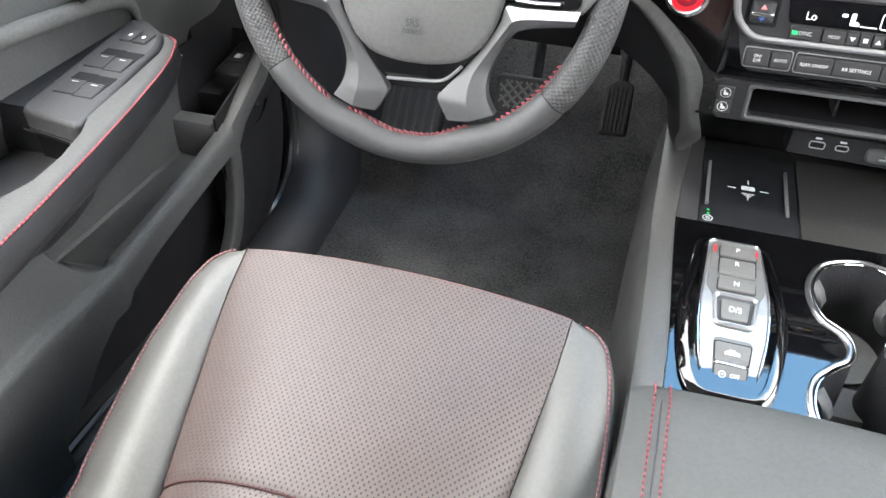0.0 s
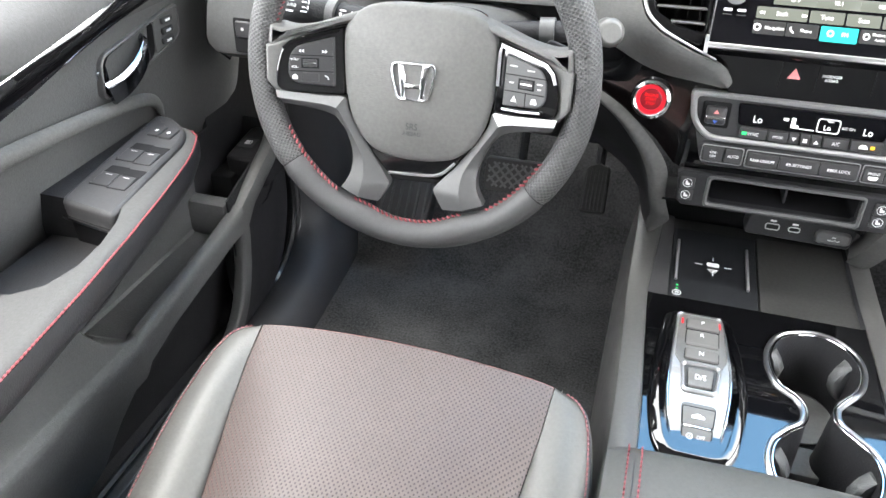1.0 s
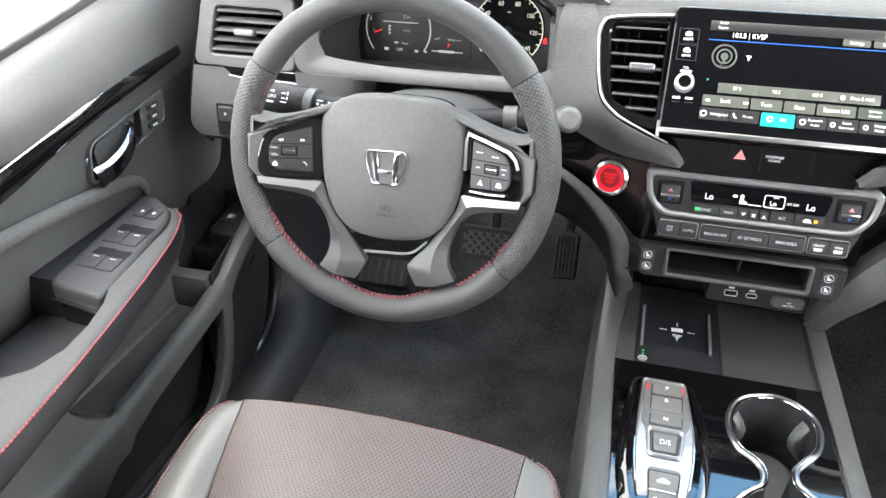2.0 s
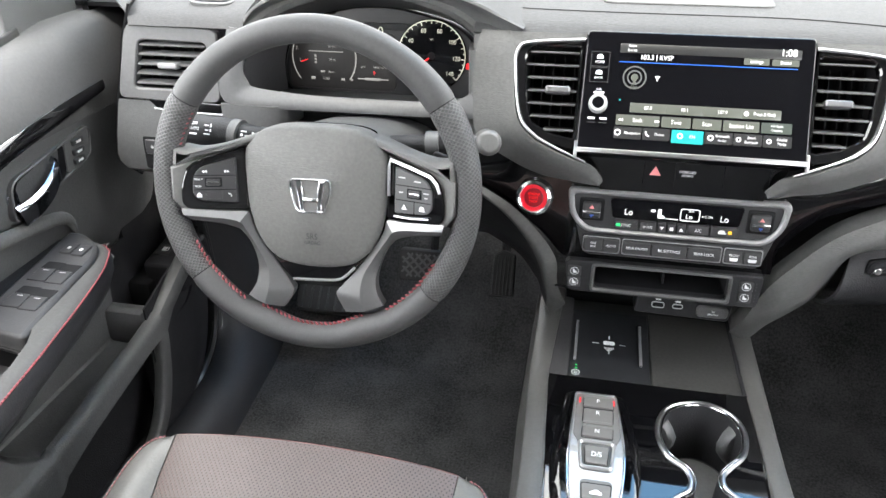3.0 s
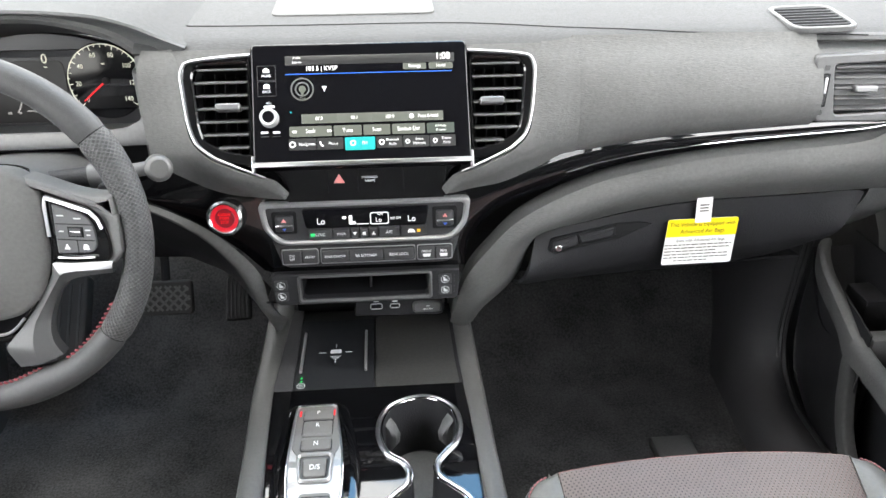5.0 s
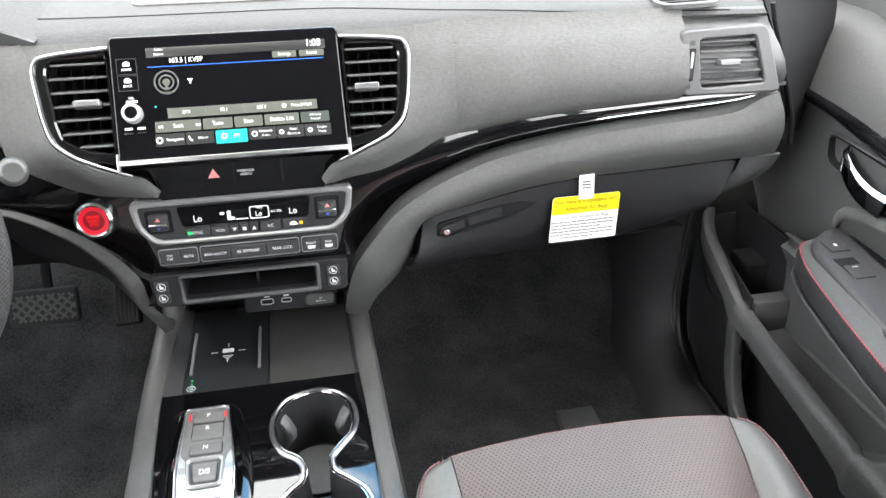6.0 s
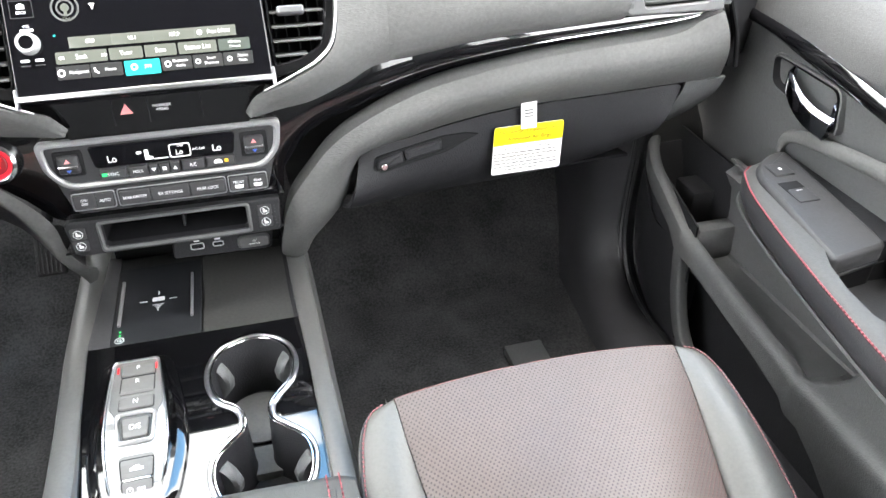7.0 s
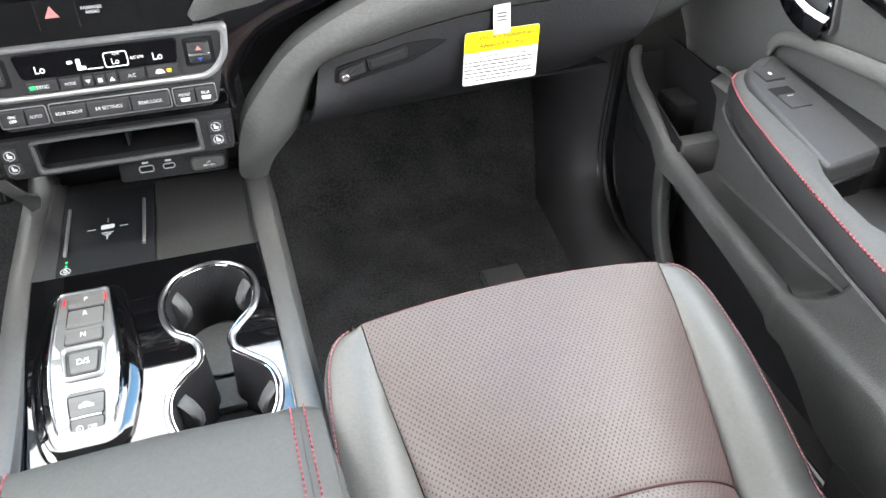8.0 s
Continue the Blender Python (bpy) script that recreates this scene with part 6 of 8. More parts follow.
for t in np.linspace(0, 1, 12):
    y = 0.668 + 0.17 * t
    w, h, zc = 0.068 + 0.022 * t, 0.048 - 0.004 * t, 0.596 - 0.042 * t
    rows.append([V(-0.386 + w * math.copysign(abs(math.cos(a)) ** 0.7, math.cos(a)), y, zc + h * math.copysign(abs(math.sin(a)) ** 0.8, math.sin(a)) * (1 if math.sin(a) > 0 else 1.2)) for a in np.linspace(0, 2 * math.pi, 33)[:-1]])
part("shroud", bridge(bmesh.new(), rows), HARD, col)
stalk = thing("wiper_stalk", (-0.25, 0.71, 0.62), "black control stalk with a pale grey tip", "stalk", "column stalks")
part("arm", tube([V(-0.33, 0.700, 0.612), V(-0.285, 0.703, 0.615), V(-0.255, 0.706, 0.618)], 0.011, 14, up=(0, 1, 0)), DARK, stalk)
part("collar", tube([V(-0.287, 0.703, 0.615), V(-0.280, 0.7035, 0.6155), V(-0.272, 0.704, 0.616)], 0.0145, 18, up=(0, 1, 0)), TRIM, stalk)
part("neck", tube([V(-0.262, 0.705, 0.617), V(-0.245, 0.707, 0.6185), V(-0.225, 0.71, 0.620)], 0.0075, 14, up=(0, 1, 0)), TRIM, stalk)
part("tip", plate(circle(0, 0, 0.0145, 24), 0.02, axes((-0.215, 0.7005, 0.622), (0.9, 0.35, 0.05), (0, 0.3, 1)), 0.005), RAIL, stalk, "pale grey rounded tip")
pm = axes((-0.268, 0.684, 0.607), (1, 0.1, -0.3), (0.2, 0.2, 1))
part("shift_paddle", plate(fillet([mm(-10, -16), mm(14, -20), mm(18, 4), mm(-8, 6)], 0.005), 0.004, pm, 0.0015), DARK, wheel, "black shift paddle")
word("+", 9, 6, -7, WHITE_INK, wheel, pm)
stalk = thing("light_stalk", (-0.52, 0.69, 0.615), "black light switch stalk with white markings", "stalk", "column stalks")
path = [V(-0.445, 0.700, 0.608), V(-0.482, 0.696, 0.611), V(-0.516, 0.692, 0.615), V(-0.575, 0.685, 0.621)]
part("arm", tube(path[:3], 0.0150, 16, up=(0, 1, 0), size=lambda t: 0.8 + 0.2 * t), DARK, stalk)
part("knob", tube([path[2].lerp(path[3], 0.02), path[2].lerp(path[3], 0.5), path[3]], 0.0185, 22, up=(0, 1, 0)), DARK, stalk)
part("ring", tube([path[2] + V(0.010, -0.001, -0.001), path[2]], 0.0188, 22, up=(0, 1, 0)), HARD, stalk, "grey grip ring")
lmk = axes((-0.545, 0.6712, 0.6275), (0.995, 0.10, -0.10), (0.05, 0.55, 0.85))
for t, v in (("OFF", 5.5), ("AUTO", -0.5)):
    word(t, 5.0, -8, v, WHITE_INK, stalk, lmk)
for u0, v0, u1, v1 in ((-12, -7.5, -4, -5.8), (4, 4, 9, 5.4), (10.5, 3, 12, 7), (5, -1.5, 9, -0.3), (10.5, -2.5, 12, 1), (4, -6, 11, -4.8)):
    part("lamp_mark", plate(rect(*mm(u0, v0, u1, v1)), 0.0003, lmk @ Matrix.Translation((0, 0, 0.0004)), 0.0001), WHITE_INK, stalk)
amk = axes((-0.492, 0.6812, 0.6215), (0.995, 0.10, -0.10), (0.05, 0.55, 0.85))
for u0, v0, u1, v1 in ((-9, 1, -2, 2.5), (-9, -4, -6, -1), (-4, -3.4, 0, -2), (4, -1, 7, 2), (9, -0.5, 13, 1)):
    part("beam_mark", plate(rect(*mm(u0, v0, u1, v1), 0.0004, 2), 0.0003, amk @ Matrix.Translation((0, 0, 0.0004)), 0.0001), WHITE_INK, stalk)
pm = axes((-0.537, 0.676, 0.594), (1, 0, 0.35), (-0.2, 0.2, 1))
part("shift_paddle", plate(fillet([mm(-14, -14), mm(14, -12), mm(12, 8), mm(-12, 4)], 0.005), 0.004, pm, 0.0015), DARK, wheel, "black shift paddle")
sw = thing("dimmer_switch", (-0.69, 0.79, 0.54), "small black dimmer switch beside the steering column", "switch")
dm = axes((-0.69, 0.789, 0.542), (1, 0, 0), (0, 0.05, 1))
part("panel", plate(rect(*mm(-16, -24, 16, 24), 0.005), 0.01, dm, 0.002), VOID, sw)
part("key", plate(rect(*mm(-11, -2, 11, 19), 0.003), 0.006, dm @ Matrix.Translation((0, 0, 0.003)), 0.0015), GREY, sw)
part("lamp_mark", plate(circle(*mm(0, 9, 2.2), 12), 0.0003, dm @ Matrix.Translation((0, 0, 0.0034)), 0.0001), PALE_INK, sw)


# ---- centre console ----
cons = thing("centre_console", (0, 0.6, 0.0), "charcoal centre console with gloss black top plate", "console")
RAIL_IN = {-1: [(0.40, 0.1205), (0.52, 0.1225), (0.647, 0.1285), (0.712, 0.1315), (0.80, 0.1275), (0.93, 0.121)], 1: [(0.40, 0.119), (0.519, 0.1175), (0.645, 0.1145), (0.70, 0.1125), (0.758, 0.1105), (0.93, 0.109)]}
RAIL_OUT = {-1: [(-0.35, 0.158), (0.40, 0.152), (0.521, 0.152), (0.607, 0.1545), (0.712, 0.1595), (0.93, 0.161)], 1: [(-0.35, 0.150), (0.40, 0.145), (0.518, 0.142), (0.605, 0.1395), (0.93, 0.138)]}
for s in (-1, 1):
    rows = []
    for y in np.linspace(-0.35, 0.93, 40):
        xi, xo = lerp(y, RAIL_IN[s]), lerp(y, RAIL_OUT[s])
        prof = [(xi, 0.285), (xi, 0.3035), (xi + 0.0015, 0.3065), (xi + 0.006, 0.3085), (xo - 0.010, 0.3085), (xo - 0.003, 0.3055), (xo, 0.299), (xo + 0.003, 0.285), (xo + 0.010, 0.22), (xo + 0.014, 0.10), (xo + 0.016, -0.01)]
        rows.append([V(s * a, y, b) for a, b in prof])
    part("side_rail", sheet(rows, 0.003), RAIL, cons, "grey satin side rail")
    part("rail_seam", tube([V(s * (lerp(y, RAIL_IN[s]) - 0.0005), y, 0.3045 + min(0, 0.12 * (y - 0.60))) for y in np.linspace(0.44, 0.885, 30)], 0.0012, 6), PIANO, cons)
# gloss plate with the opening for the cups
CT = axes((0, 0, 0.303), (1, 0, 0), (0, 1, 0))


def cup_outline(d):
    """The figure-eight rim of the two cups, grown by d."""
    right = [(0.0525, 0.690), (0.078, 0.684), (0.097, 0.664), (0.1025, 0.636), (0.096, 0.608), (0.079, 0.587), (0.071, 0.575), (0.072, 0.560), (0.086, 0.547), (0.103, 0.530), (0.109, 0.506), (0.103, 0.479), (0.085, 0.460), (0.057, 0.452)]
    left = [(0.030, 0.456), (0.010, 0.470), (0.001, 0.495), (0.004, 0.521), (0.019, 0.540), (0.032, 0.551), (0.035, 0.565), (0.029, 0.579), (0.011, 0.594), (0.0015, 0.621), (0.004, 0.652), (0.020, 0.678)]
    c = [(p.x, p.y) for p in smooth([(*p, 0) for p in right + left], 5, True)]
    return shrink(c, 0.003 - d)


def plate_drop(y):
    """Height of the gloss plate against its front: it falls towards the armrest."""
    return lerp(y, [(0.40, -0.034), (0.44, -0.026), (0.48, -0.018), (0.51, -0.0125), (0.54, -0.0075), (0.57, -0.003), (0.60, 0.0), (0.64, 0.002), (0.72, 0.004)])


def dropped(bm):
    for k in range(26):
        bmesh.ops.bisect_plane(bm, geom=bm.verts[:] + bm.edges[:] + bm.faces[:], plane_co=(0, 0.405 + 0.0123 * k, 0), plane_no=(0, 1, 0))
    for v in bm.verts:
        v.co.z += plate_drop(v.co.y)
    return bm


plate_poly = fillet([(-0.120, 0.40), (0.118, 0.40), (0.117, 0.519), (0.114, 0.645), (0.112, 0.7125), (-0.131, 0.7125), (-0.128, 0.647), (-0.122, 0.52)], 0.002)
part("top_plate", dropped(holed(plate_poly, [cup_outline(0.002)], 0.006, CT)), PIANO, cons, "gloss black top plate")
# wireless charging tray
part("tray_floor", plate([(-0.124, 0.7135), (0.109, 0.7135), (0.109, 0.905), (-0.120, 0.905)], 0.004, CT @ Matrix.Translation((0, 0, -0.001)), 0.0006), RUBBER, cons)
# left wall lighter, right darker: how light falls is put into the colour
for s, foot, stuff in ((-1, 0.1085, SWITCH), (1, 0.107, DARK)):
    rows = []
    for y in np.linspace(0.7135, 0.905, 14):
        xi = lerp(y, RAIL_IN[s])
        rows.append([V(s * x, y, z) for x, z in ((foot, 0.3048), (foot + 0.3 * (xi - foot), 0.3052), (xi - 0.004, 0.3062), (xi - 0.001, 0.3072), (xi + 0.001, 0.3070))])
    part("tray_wall", sheet(rows, 0.0015), stuff, cons, "sloping tray wall")
chg = thing("charging_pad", (-0.05, 0.79, 0.305), "black ribbed wireless charging pad with white symbol", "charging pad")
part("mat", plate(rect(-0.108, 0.7145, -0.003, 0.875, 0.004), 0.003, CT @ Matrix.Translation((0, 0, 0.0022)), 0.0008), mat("ribbed_rubber", (0.013, 0.014, 0.016), 0.5, grain=0.4, scale=1400, spec=0.25), chg)
CG = CT @ Matrix.Translation((0, 0, 0.0024))
for u in (-0.1005, -0.0145):
    part("side_bar", block(u - 0.0018, 0.750, -0.001, u + 0.0018, 0.842, 0.0035, CG, 0.001), SILVER, chg, "thin silver bar")
part("phone_mark", plate(rect(-0.0635, 0.792, -0.0485, 0.8005, 0.002), 0.0003, CG @ Matrix.Translation((0, 0, 0.0003)), 0.0001), WHITE_INK, chg)
for r, w in ((0.0135, 0.0011), (0.0095, 0.0011), (0.0055, 0.0011)):
    part("wave_mark", plate(rect(-0.056 - r / 2, 0.7885 - (0.018 - r) * 0.7 - w, -0.056 + r / 2, 0.7885 - (0.018 - r) * 0.7), 0.0003, CG @ Matrix.Translation((0, 0, 0.0003)), 0.0001), WHITE_INK, chg)
for a, b in (((-0.056, 0.806), (-0.056, 0.813)), ((-0.056, 0.772), (-0.056, 0.778)), ((-0.078, 0.794), (-0.070, 0.794)), ((-0.042, 0.794), (-0.034, 0.794))):
    part("aim_mark", plate(rect(a[0] - 0.0006, a[1] - 0.0006, b[0] + 0.0006, b[1] + 0.0006), 0.0003, CG @ Matrix.Translation((0, 0, 0.0003)), 0.0001), WHITE_INK, chg)
part("power_mark", collar(circle(-0.098, 0.7235, 0.0055, 20), circle(-0.098, 0.7235, 0.0047, 20), 0.0003, CG @ Matrix.Translation((0, 0, 0.0004)), 0.0001), WHITE_INK, chg)
part("power_dot", collar(circle(-0.098, 0.7235, 0.0024, 14), circle(-0.098, 0.7235, 0.0016, 14), 0.0003, CG @ Matrix.Translation((0, 0, 0.0004)), 0.0001), WHITE_INK, chg)
for v in (0.7325, 0.7395):
    part("charge_lamp", plate(circle(-0.098, v, 0.0014, 12), 0.0003, CG @ Matrix.Translation((0, 0, 0.0004)), 0.0001), LIT_GREEN, chg, "green lamp")
tray = thing("tray_mat", (0.055, 0.79, 0.305), "worn dark rubber tray mat beside the charging pad", "tray mat")
part("mat", plate(rect(-0.001, 0.7145, 0.1085, 0.880, 0.004), 0.003, CT @ Matrix.Translation((0, 0, 0.0022)), 0.0008), mat("worn_rubber", (0.032, 0.032, 0.031), 0.42, grain=0.12, scale=900, vary=0.3), tray)

# cup holder
CUPMAT = mat("grey_cup_rubber", (0.13, 0.129, 0.126), 0.6, grain=0.2, scale=500)
cup = thing("cup_holder", (0.053, 0.56, 0.22), "two-well black cup holder with a satin chrome rim", "cup holder")
prof = [(-0.0028, -0.0015), (-0.0024, 0.0012), (-0.0009, 0.0026), (0.0009, 0.0026), (0.0024, 0.0012), (0.0028, -0.0015)]
edge = [V(p[0], p[1], 0.3035 + plate_drop(p[1])) for p in cup_outline(0.0025)]
part("rim", sweep(edge, prof, (0, 0, 1), True), SATIN, cup, "satin chrome rim")
edge2 = [V(p[0], p[1], 0.3042 + plate_drop(p[1])) for p in cup_outline(-0.0022)]
part("inner_rim", sweep(edge2, circle(0, 0, 0.0009, 6), (0, 0, 1), True), BRIGHT, cup)
ring = lambda d, z: [V(p[0], p[1], z + plate_drop(p[1])) for p in cup_outline(d)]
part("well", bridge(bmesh.new(), [ring(-0.0005, 0.303), ring(-0.0025, 0.296), ring(-0.0035, 0.28), ring(-0.005, 0.235), ring(-0.007, 0.222)], cap=(False, True)), DARK, cup, "black moulded well")
for cx, cy, r in ((0.052, 0.636, 0.043), (0.055, 0.499, 0.043)):
    m = Matrix.Translation((cx, cy, 0.2245 + plate_drop(cy)))
    part("well_floor", plate(circle(0, 0, r - 0.002, 36), 0.002, m, 0.0008), CUPMAT, cup, "grey rubber disc")
    for k in range(17 if cy < 0.6 else 0):
        h = -0.037 + k * 0.0046
        w = math.sqrt(max(0, (r - 0.002) ** 2 - h * h)) - 0.003
        part("floor_rib", block(-w, h - 0.0006, 0, w, h + 0.0006, 0.0006, m, 0.0002), CUPMAT, cup)
    for a in ((148, 32) if cy > 0.6 else (150, 20)):
        c, s0 = math.cos(radians(a)), math.sin(radians(a))
        m2 = axes((cx + c * 0.0475, cy + s0 * 0.0475, 0.268 + plate_drop(cy)), (-s0, c, 0), (0, 0, 1))
        rows = []
        for t, out in ((0, 0.0), (0.15, -0.011), (0.35, -0.017), (0.6, -0.015), (1.0, 0.0)):
            z = 0.026 - 0.056 * t
            rows.append([m2 @ Vector((u, z, q)) for u, q in ((-0.0075, 0.004), (-0.0075, out * 0.75), (-0.005, out), (0.005, out), (0.0075, out * 0.75), (0.0075, 0.004))])
        part("spring_flap", bridge(bmesh.new(), rows), HARD, cup, "sprung rubber flap")
part("saddle", block(0.0365, 0.548, 0.205, 0.0705, 0.590, 0.2265, Matrix(), 0.003), CUPMAT, cup)

# armrest lid
lid = thing("armrest_lid", (0, 0.2, 0.31), "charcoal leather console armrest with red twin stitching", "armrest")
rows = []
for y, z, d in ((0.452, 0.275, 0.0), (0.450, 0.314, 0.002), (0.445, 0.322, 0.003), (0.435, 0.327, 0.003), (0.41, 0.330, 0.003), (0.30, 0.333, 0.004), (0.1, 0.335, 0.004), (-0.1, 0.333, 0.004), (-0.33, 0.325, 0.004)):
    rows.append([V(x, y + 0.004 * math.cos(x * 11), z - dz) for x, dz in ((-0.148 - d, 0.05), (-0.148 - d, 0.02), (-0.146 - d, 0.008), (-0.140, 0.003), (-0.130, 0.0005), (-0.124, 0.001), (-0.118, 0), (-0.06, -0.001), (0, -0.002), (0.06, -0.001), (0.112, 0), (0.118, 0.001), (0.123, 0.0005), (0.131, 0.003), (0.136 + d, 0.008), (0.138 + d, 0.02), (0.138 + d, 0.05))])
part("cushion", sheet(rows, 0.004), LEATHER, lid)
for x in (-0.124, 0.118):
    part("seam", tube([V(x, y, lerp(y, [(-0.3, 0.3255), (0.3, 0.3325), (0.41, 0.3295), (0.437, 0.3262), (0.449, 0.319)])) for y in np.linspace(0.449, -0.3, 30)], 0.0007, 6), SIDE, lid)
    for d in (-0.006, 0.006):
        stitches([V(x + d, y, lerp(y, [(-0.3, 0.3262), (0.3, 0.3337), (0.41, 0.3307), (0.437, 0.3275), (0.449, 0.321)])) for y in np.linspace(0.447, -0.1, 60)], 0.0058, 0.0042, 0.0009, (0, 0, 1), RED, lid)

# gear selector
gear = thing("gear_selector", (-0.068, 0.57, 0.305), "push-button gear selector in a satin silver housing", "gear selector")


def gear_outline(d=0.0, back=0.0):
    p = [(-0.0985, 0.668), (-0.045, 0.668), (-0.0365, 0.625), (-0.0285, 0.575), (-0.030, 0.535), (-0.038, 0.495), (-0.046, 0.482 - back), (-0.090, 0.482 - back), (-0.098, 0.495), (-0.106, 0.535), (-0.1075, 0.575), (-0.103, 0.625)]
    return shrink(fillet(p, [0.006, 0.006, 0.03, 0.03, 0.03, 0.03, 0.01, 0.01, 0.03, 0.03, 0.03, 0.03], 3), -d)


ring = lambda d, z: [V(p[0], p[1], z + plate_drop(p[1])) for p in gear_outline(d)]
part("base", bridge(bmesh.new(), [ring(0.012, 0.3025), ring(0.0105, 0.308), ring(0.006, 0.3105), ring(0.001, 0.311), ring(0.0, 0.309)]), PIANO, gear, "gloss black base")


def gear_top(y):
    """Height of the silver face along the car."""
    return lerp(y, [(0.47, 0.2815), (0.482, 0.2855), (0.495, 0.291), (0.507, 0.2965), (0.525, 0.3030), (0.545, 0.3085), (0.568, 0.3135), (0.59, 0.3170), (0.61, 0.3185), (0.64, 0.3190), (0.67, 0.3185)])


def on_gear(bm, cuts=True):
    """Lays a flat bmesh onto the curved silver face."""
    if cuts:
        for k in range(22):
            bmesh.ops.bisect_plane(bm, geom=bm.verts[:] + bm.edges[:] + bm.faces[:], plane_co=(0, 0.484 + 0.0085 * k, 0), plane_no=(0, 1, 0))
    for v in bm.verts:
        v.co.z += gear_top(v.co.y)
    return bm


def flat(z):
    return Matrix.Translation((-0.0675, 0.57, z))


def gear_key(poly, high=0.0012, depth=0.004, material=GREY, bevel=0.0008, name="push_key", label=""):
    part("key_slot", on_gear(plate(shrink(fillet(poly, 0.0025, 3), -0.0009), 0.002, flat(0.0009), 0.0002)), VOID, gear)
    return part(name, on_gear(plate(fillet(poly, 0.0025, 3), depth, flat(high), bevel)), material, gear, label)


def gear_word(text, size, u, v, parent, high=0.0012):
    y = 0.57 + v / 1000
    m = axes((-0.0675 + u / 1000, y, gear_top(y) + high), (1, 0, 0), (0, 1, (gear_top(y + 0.004) - gear_top(y - 0.004)) / 0.008))
    word(text, size, 0, 0, WHITE_INK, parent, m)


KEYGREY = mat("warm_grey_key", (0.108, 0.106, 0.103), 0.5, vary=0.06, spec=0.35)
GEARSILVER = mat("satin_silver_body", (0.31, 0.31, 0.31), 0.38, 0.7, vary=0.05)


def flat_out(d):
    """Outline of the silver face, grown by d."""
    p = [(-0.0965, 0.668), (-0.047, 0.668), (-0.0415, 0.625), (-0.036, 0.575), (-0.0375, 0.535), (-0.0435, 0.500), (-0.050, 0.489), (-0.086, 0.489), (-0.0925, 0.500), (-0.0985, 0.535), (-0.1005, 0.575), (-0.0985, 0.625)]
    return shrink(fillet(p, [0.006, 0.006, 0.03, 0.03, 0.03, 0.02, 0.008, 0.008, 0.02, 0.03, 0.03, 0.03], 3), -d)


part("edge", on_gear(collar(flat_out(0.0014), flat_out(-0.0014), 0.012, Matrix(), 0.0012, rise=0.001)), BRIGHT, gear, "chrome edge")
part("body", on_gear(plate(flat_out(-0.0016), 0.016, Matrix.Translation((0, 0, -0.0004)), 0.001)), GEARSILVER, gear, "satin silver body")
sur = [mm(-26, 95), mm(18, 95), mm(22.5, 70), mm(25.5, 36), mm(26, 24), mm(21, 15), mm(20, 5), mm(-21, 5), mm(-22, 15), mm(-28, 24), mm(-27.5, 36), mm(-27, 70)]
part("upper_surround", on_gear(plate(fillet(sur, [0.006, 0.006, 0.01, 0.01, 0.004, 0.004, 0.002, 0.002, 0.004, 0.004, 0.01, 0.01], 3), 0.003, flat(0.0006), 0.0005)), mat("grey_surround", (0.13, 0.128, 0.125), 0.42, 0.3, vary=0.05), gear, "grey key surround")
gear_word("P", 8.5, -1, 80, gear_key([mm(-18, 69), mm(17, 69), mm(16.5, 88), mm(-17.5, 88)], 0.003, material=KEYGREY), 0.003)
k = gear_key([mm(-18, 44), mm(16.5, 44), mm(16.5, 67.5), mm(-17.5, 67.5)], 0.0014, material=KEYGREY, label="scooped reverse key")
gear_word("R", 8.5, -1, 60, k, 0.0014)
part("scoop_shadow", on_gear(plate(rect(*mm(-18, 67.2, 17, 69.2)), 0.002, flat(0.0013), 0.0002)), VOID, gear)
part("scoop_lip", on_gear(plate(rect(*mm(-18, 41, 16.5, 45.5), 0.0015), 0.003, flat(0.0022), 0.0008)), KEYGREY, gear)
gear_word("N", 8.5, -1, 28.5, gear_key([mm(-18, 20), mm(16.5, 20), mm(16.5, 36.5), mm(-17.5, 36.5)], 0.003, material=KEYGREY), 0.003)
part("drive_frame", on_gear(collar(fillet([mm(-18.5, -22), mm(17.5, -22), mm(21, 15), mm(-22, 15)], 0.006, 5), fillet([mm(-15.2, -18.5), mm(14.2, -18.5), mm(17, 11.5), mm(-18, 11.5)], 0.004, 5), 0.006, flat(0.0045), 0.0022)), GEARSILVER, gear, "raised silver key frame")
part("drive_well", on_gear(plate(fillet([mm(-15.4, -18.8), mm(14.4, -18.8), mm(17.2, 11.8), mm(-18.2, 11.8)], 0.004, 5), 0.002, flat(0.0008), 0.0002)), mat("shaded_key_well", (0.05, 0.05, 0.05), 0.5, vary=0.05), gear)
gear_word("D/S", 9, -0.5, -4.5, gear_key([mm(-12.2, -15.5), mm(11.2, -15.5), mm(12.8, 7), mm(-13.8, 7)], 0.0034, material=KEYGREY), 0.0034)
part("lower_arch", on_gear(plate(fillet([mm(-13, -80), mm(15.5, -80), mm(18.5, -33), mm(-17, -33)], [0.002, 0.002, 0.006, 0.006]), 0.003, flat(0.0003), 0.0003)), mat("shaded_grey_arch", (0.10, 0.099, 0.097), 0.45, 0.3, vary=0.05), gear)
k = gear_key([mm(-13.5, -57.5), mm(15.5, -57.5), mm(17, -38), mm(-15, -38)], 0.0012, material=KEYGREY)
y = 0.57 - 0.048
CM = axes((-0.066, y, gear_top(y) + 0.0014), (1, 0, 0), (0, 1, (gear_top(y + 0.004) - gear_top(y - 0.004)) / 0.008))
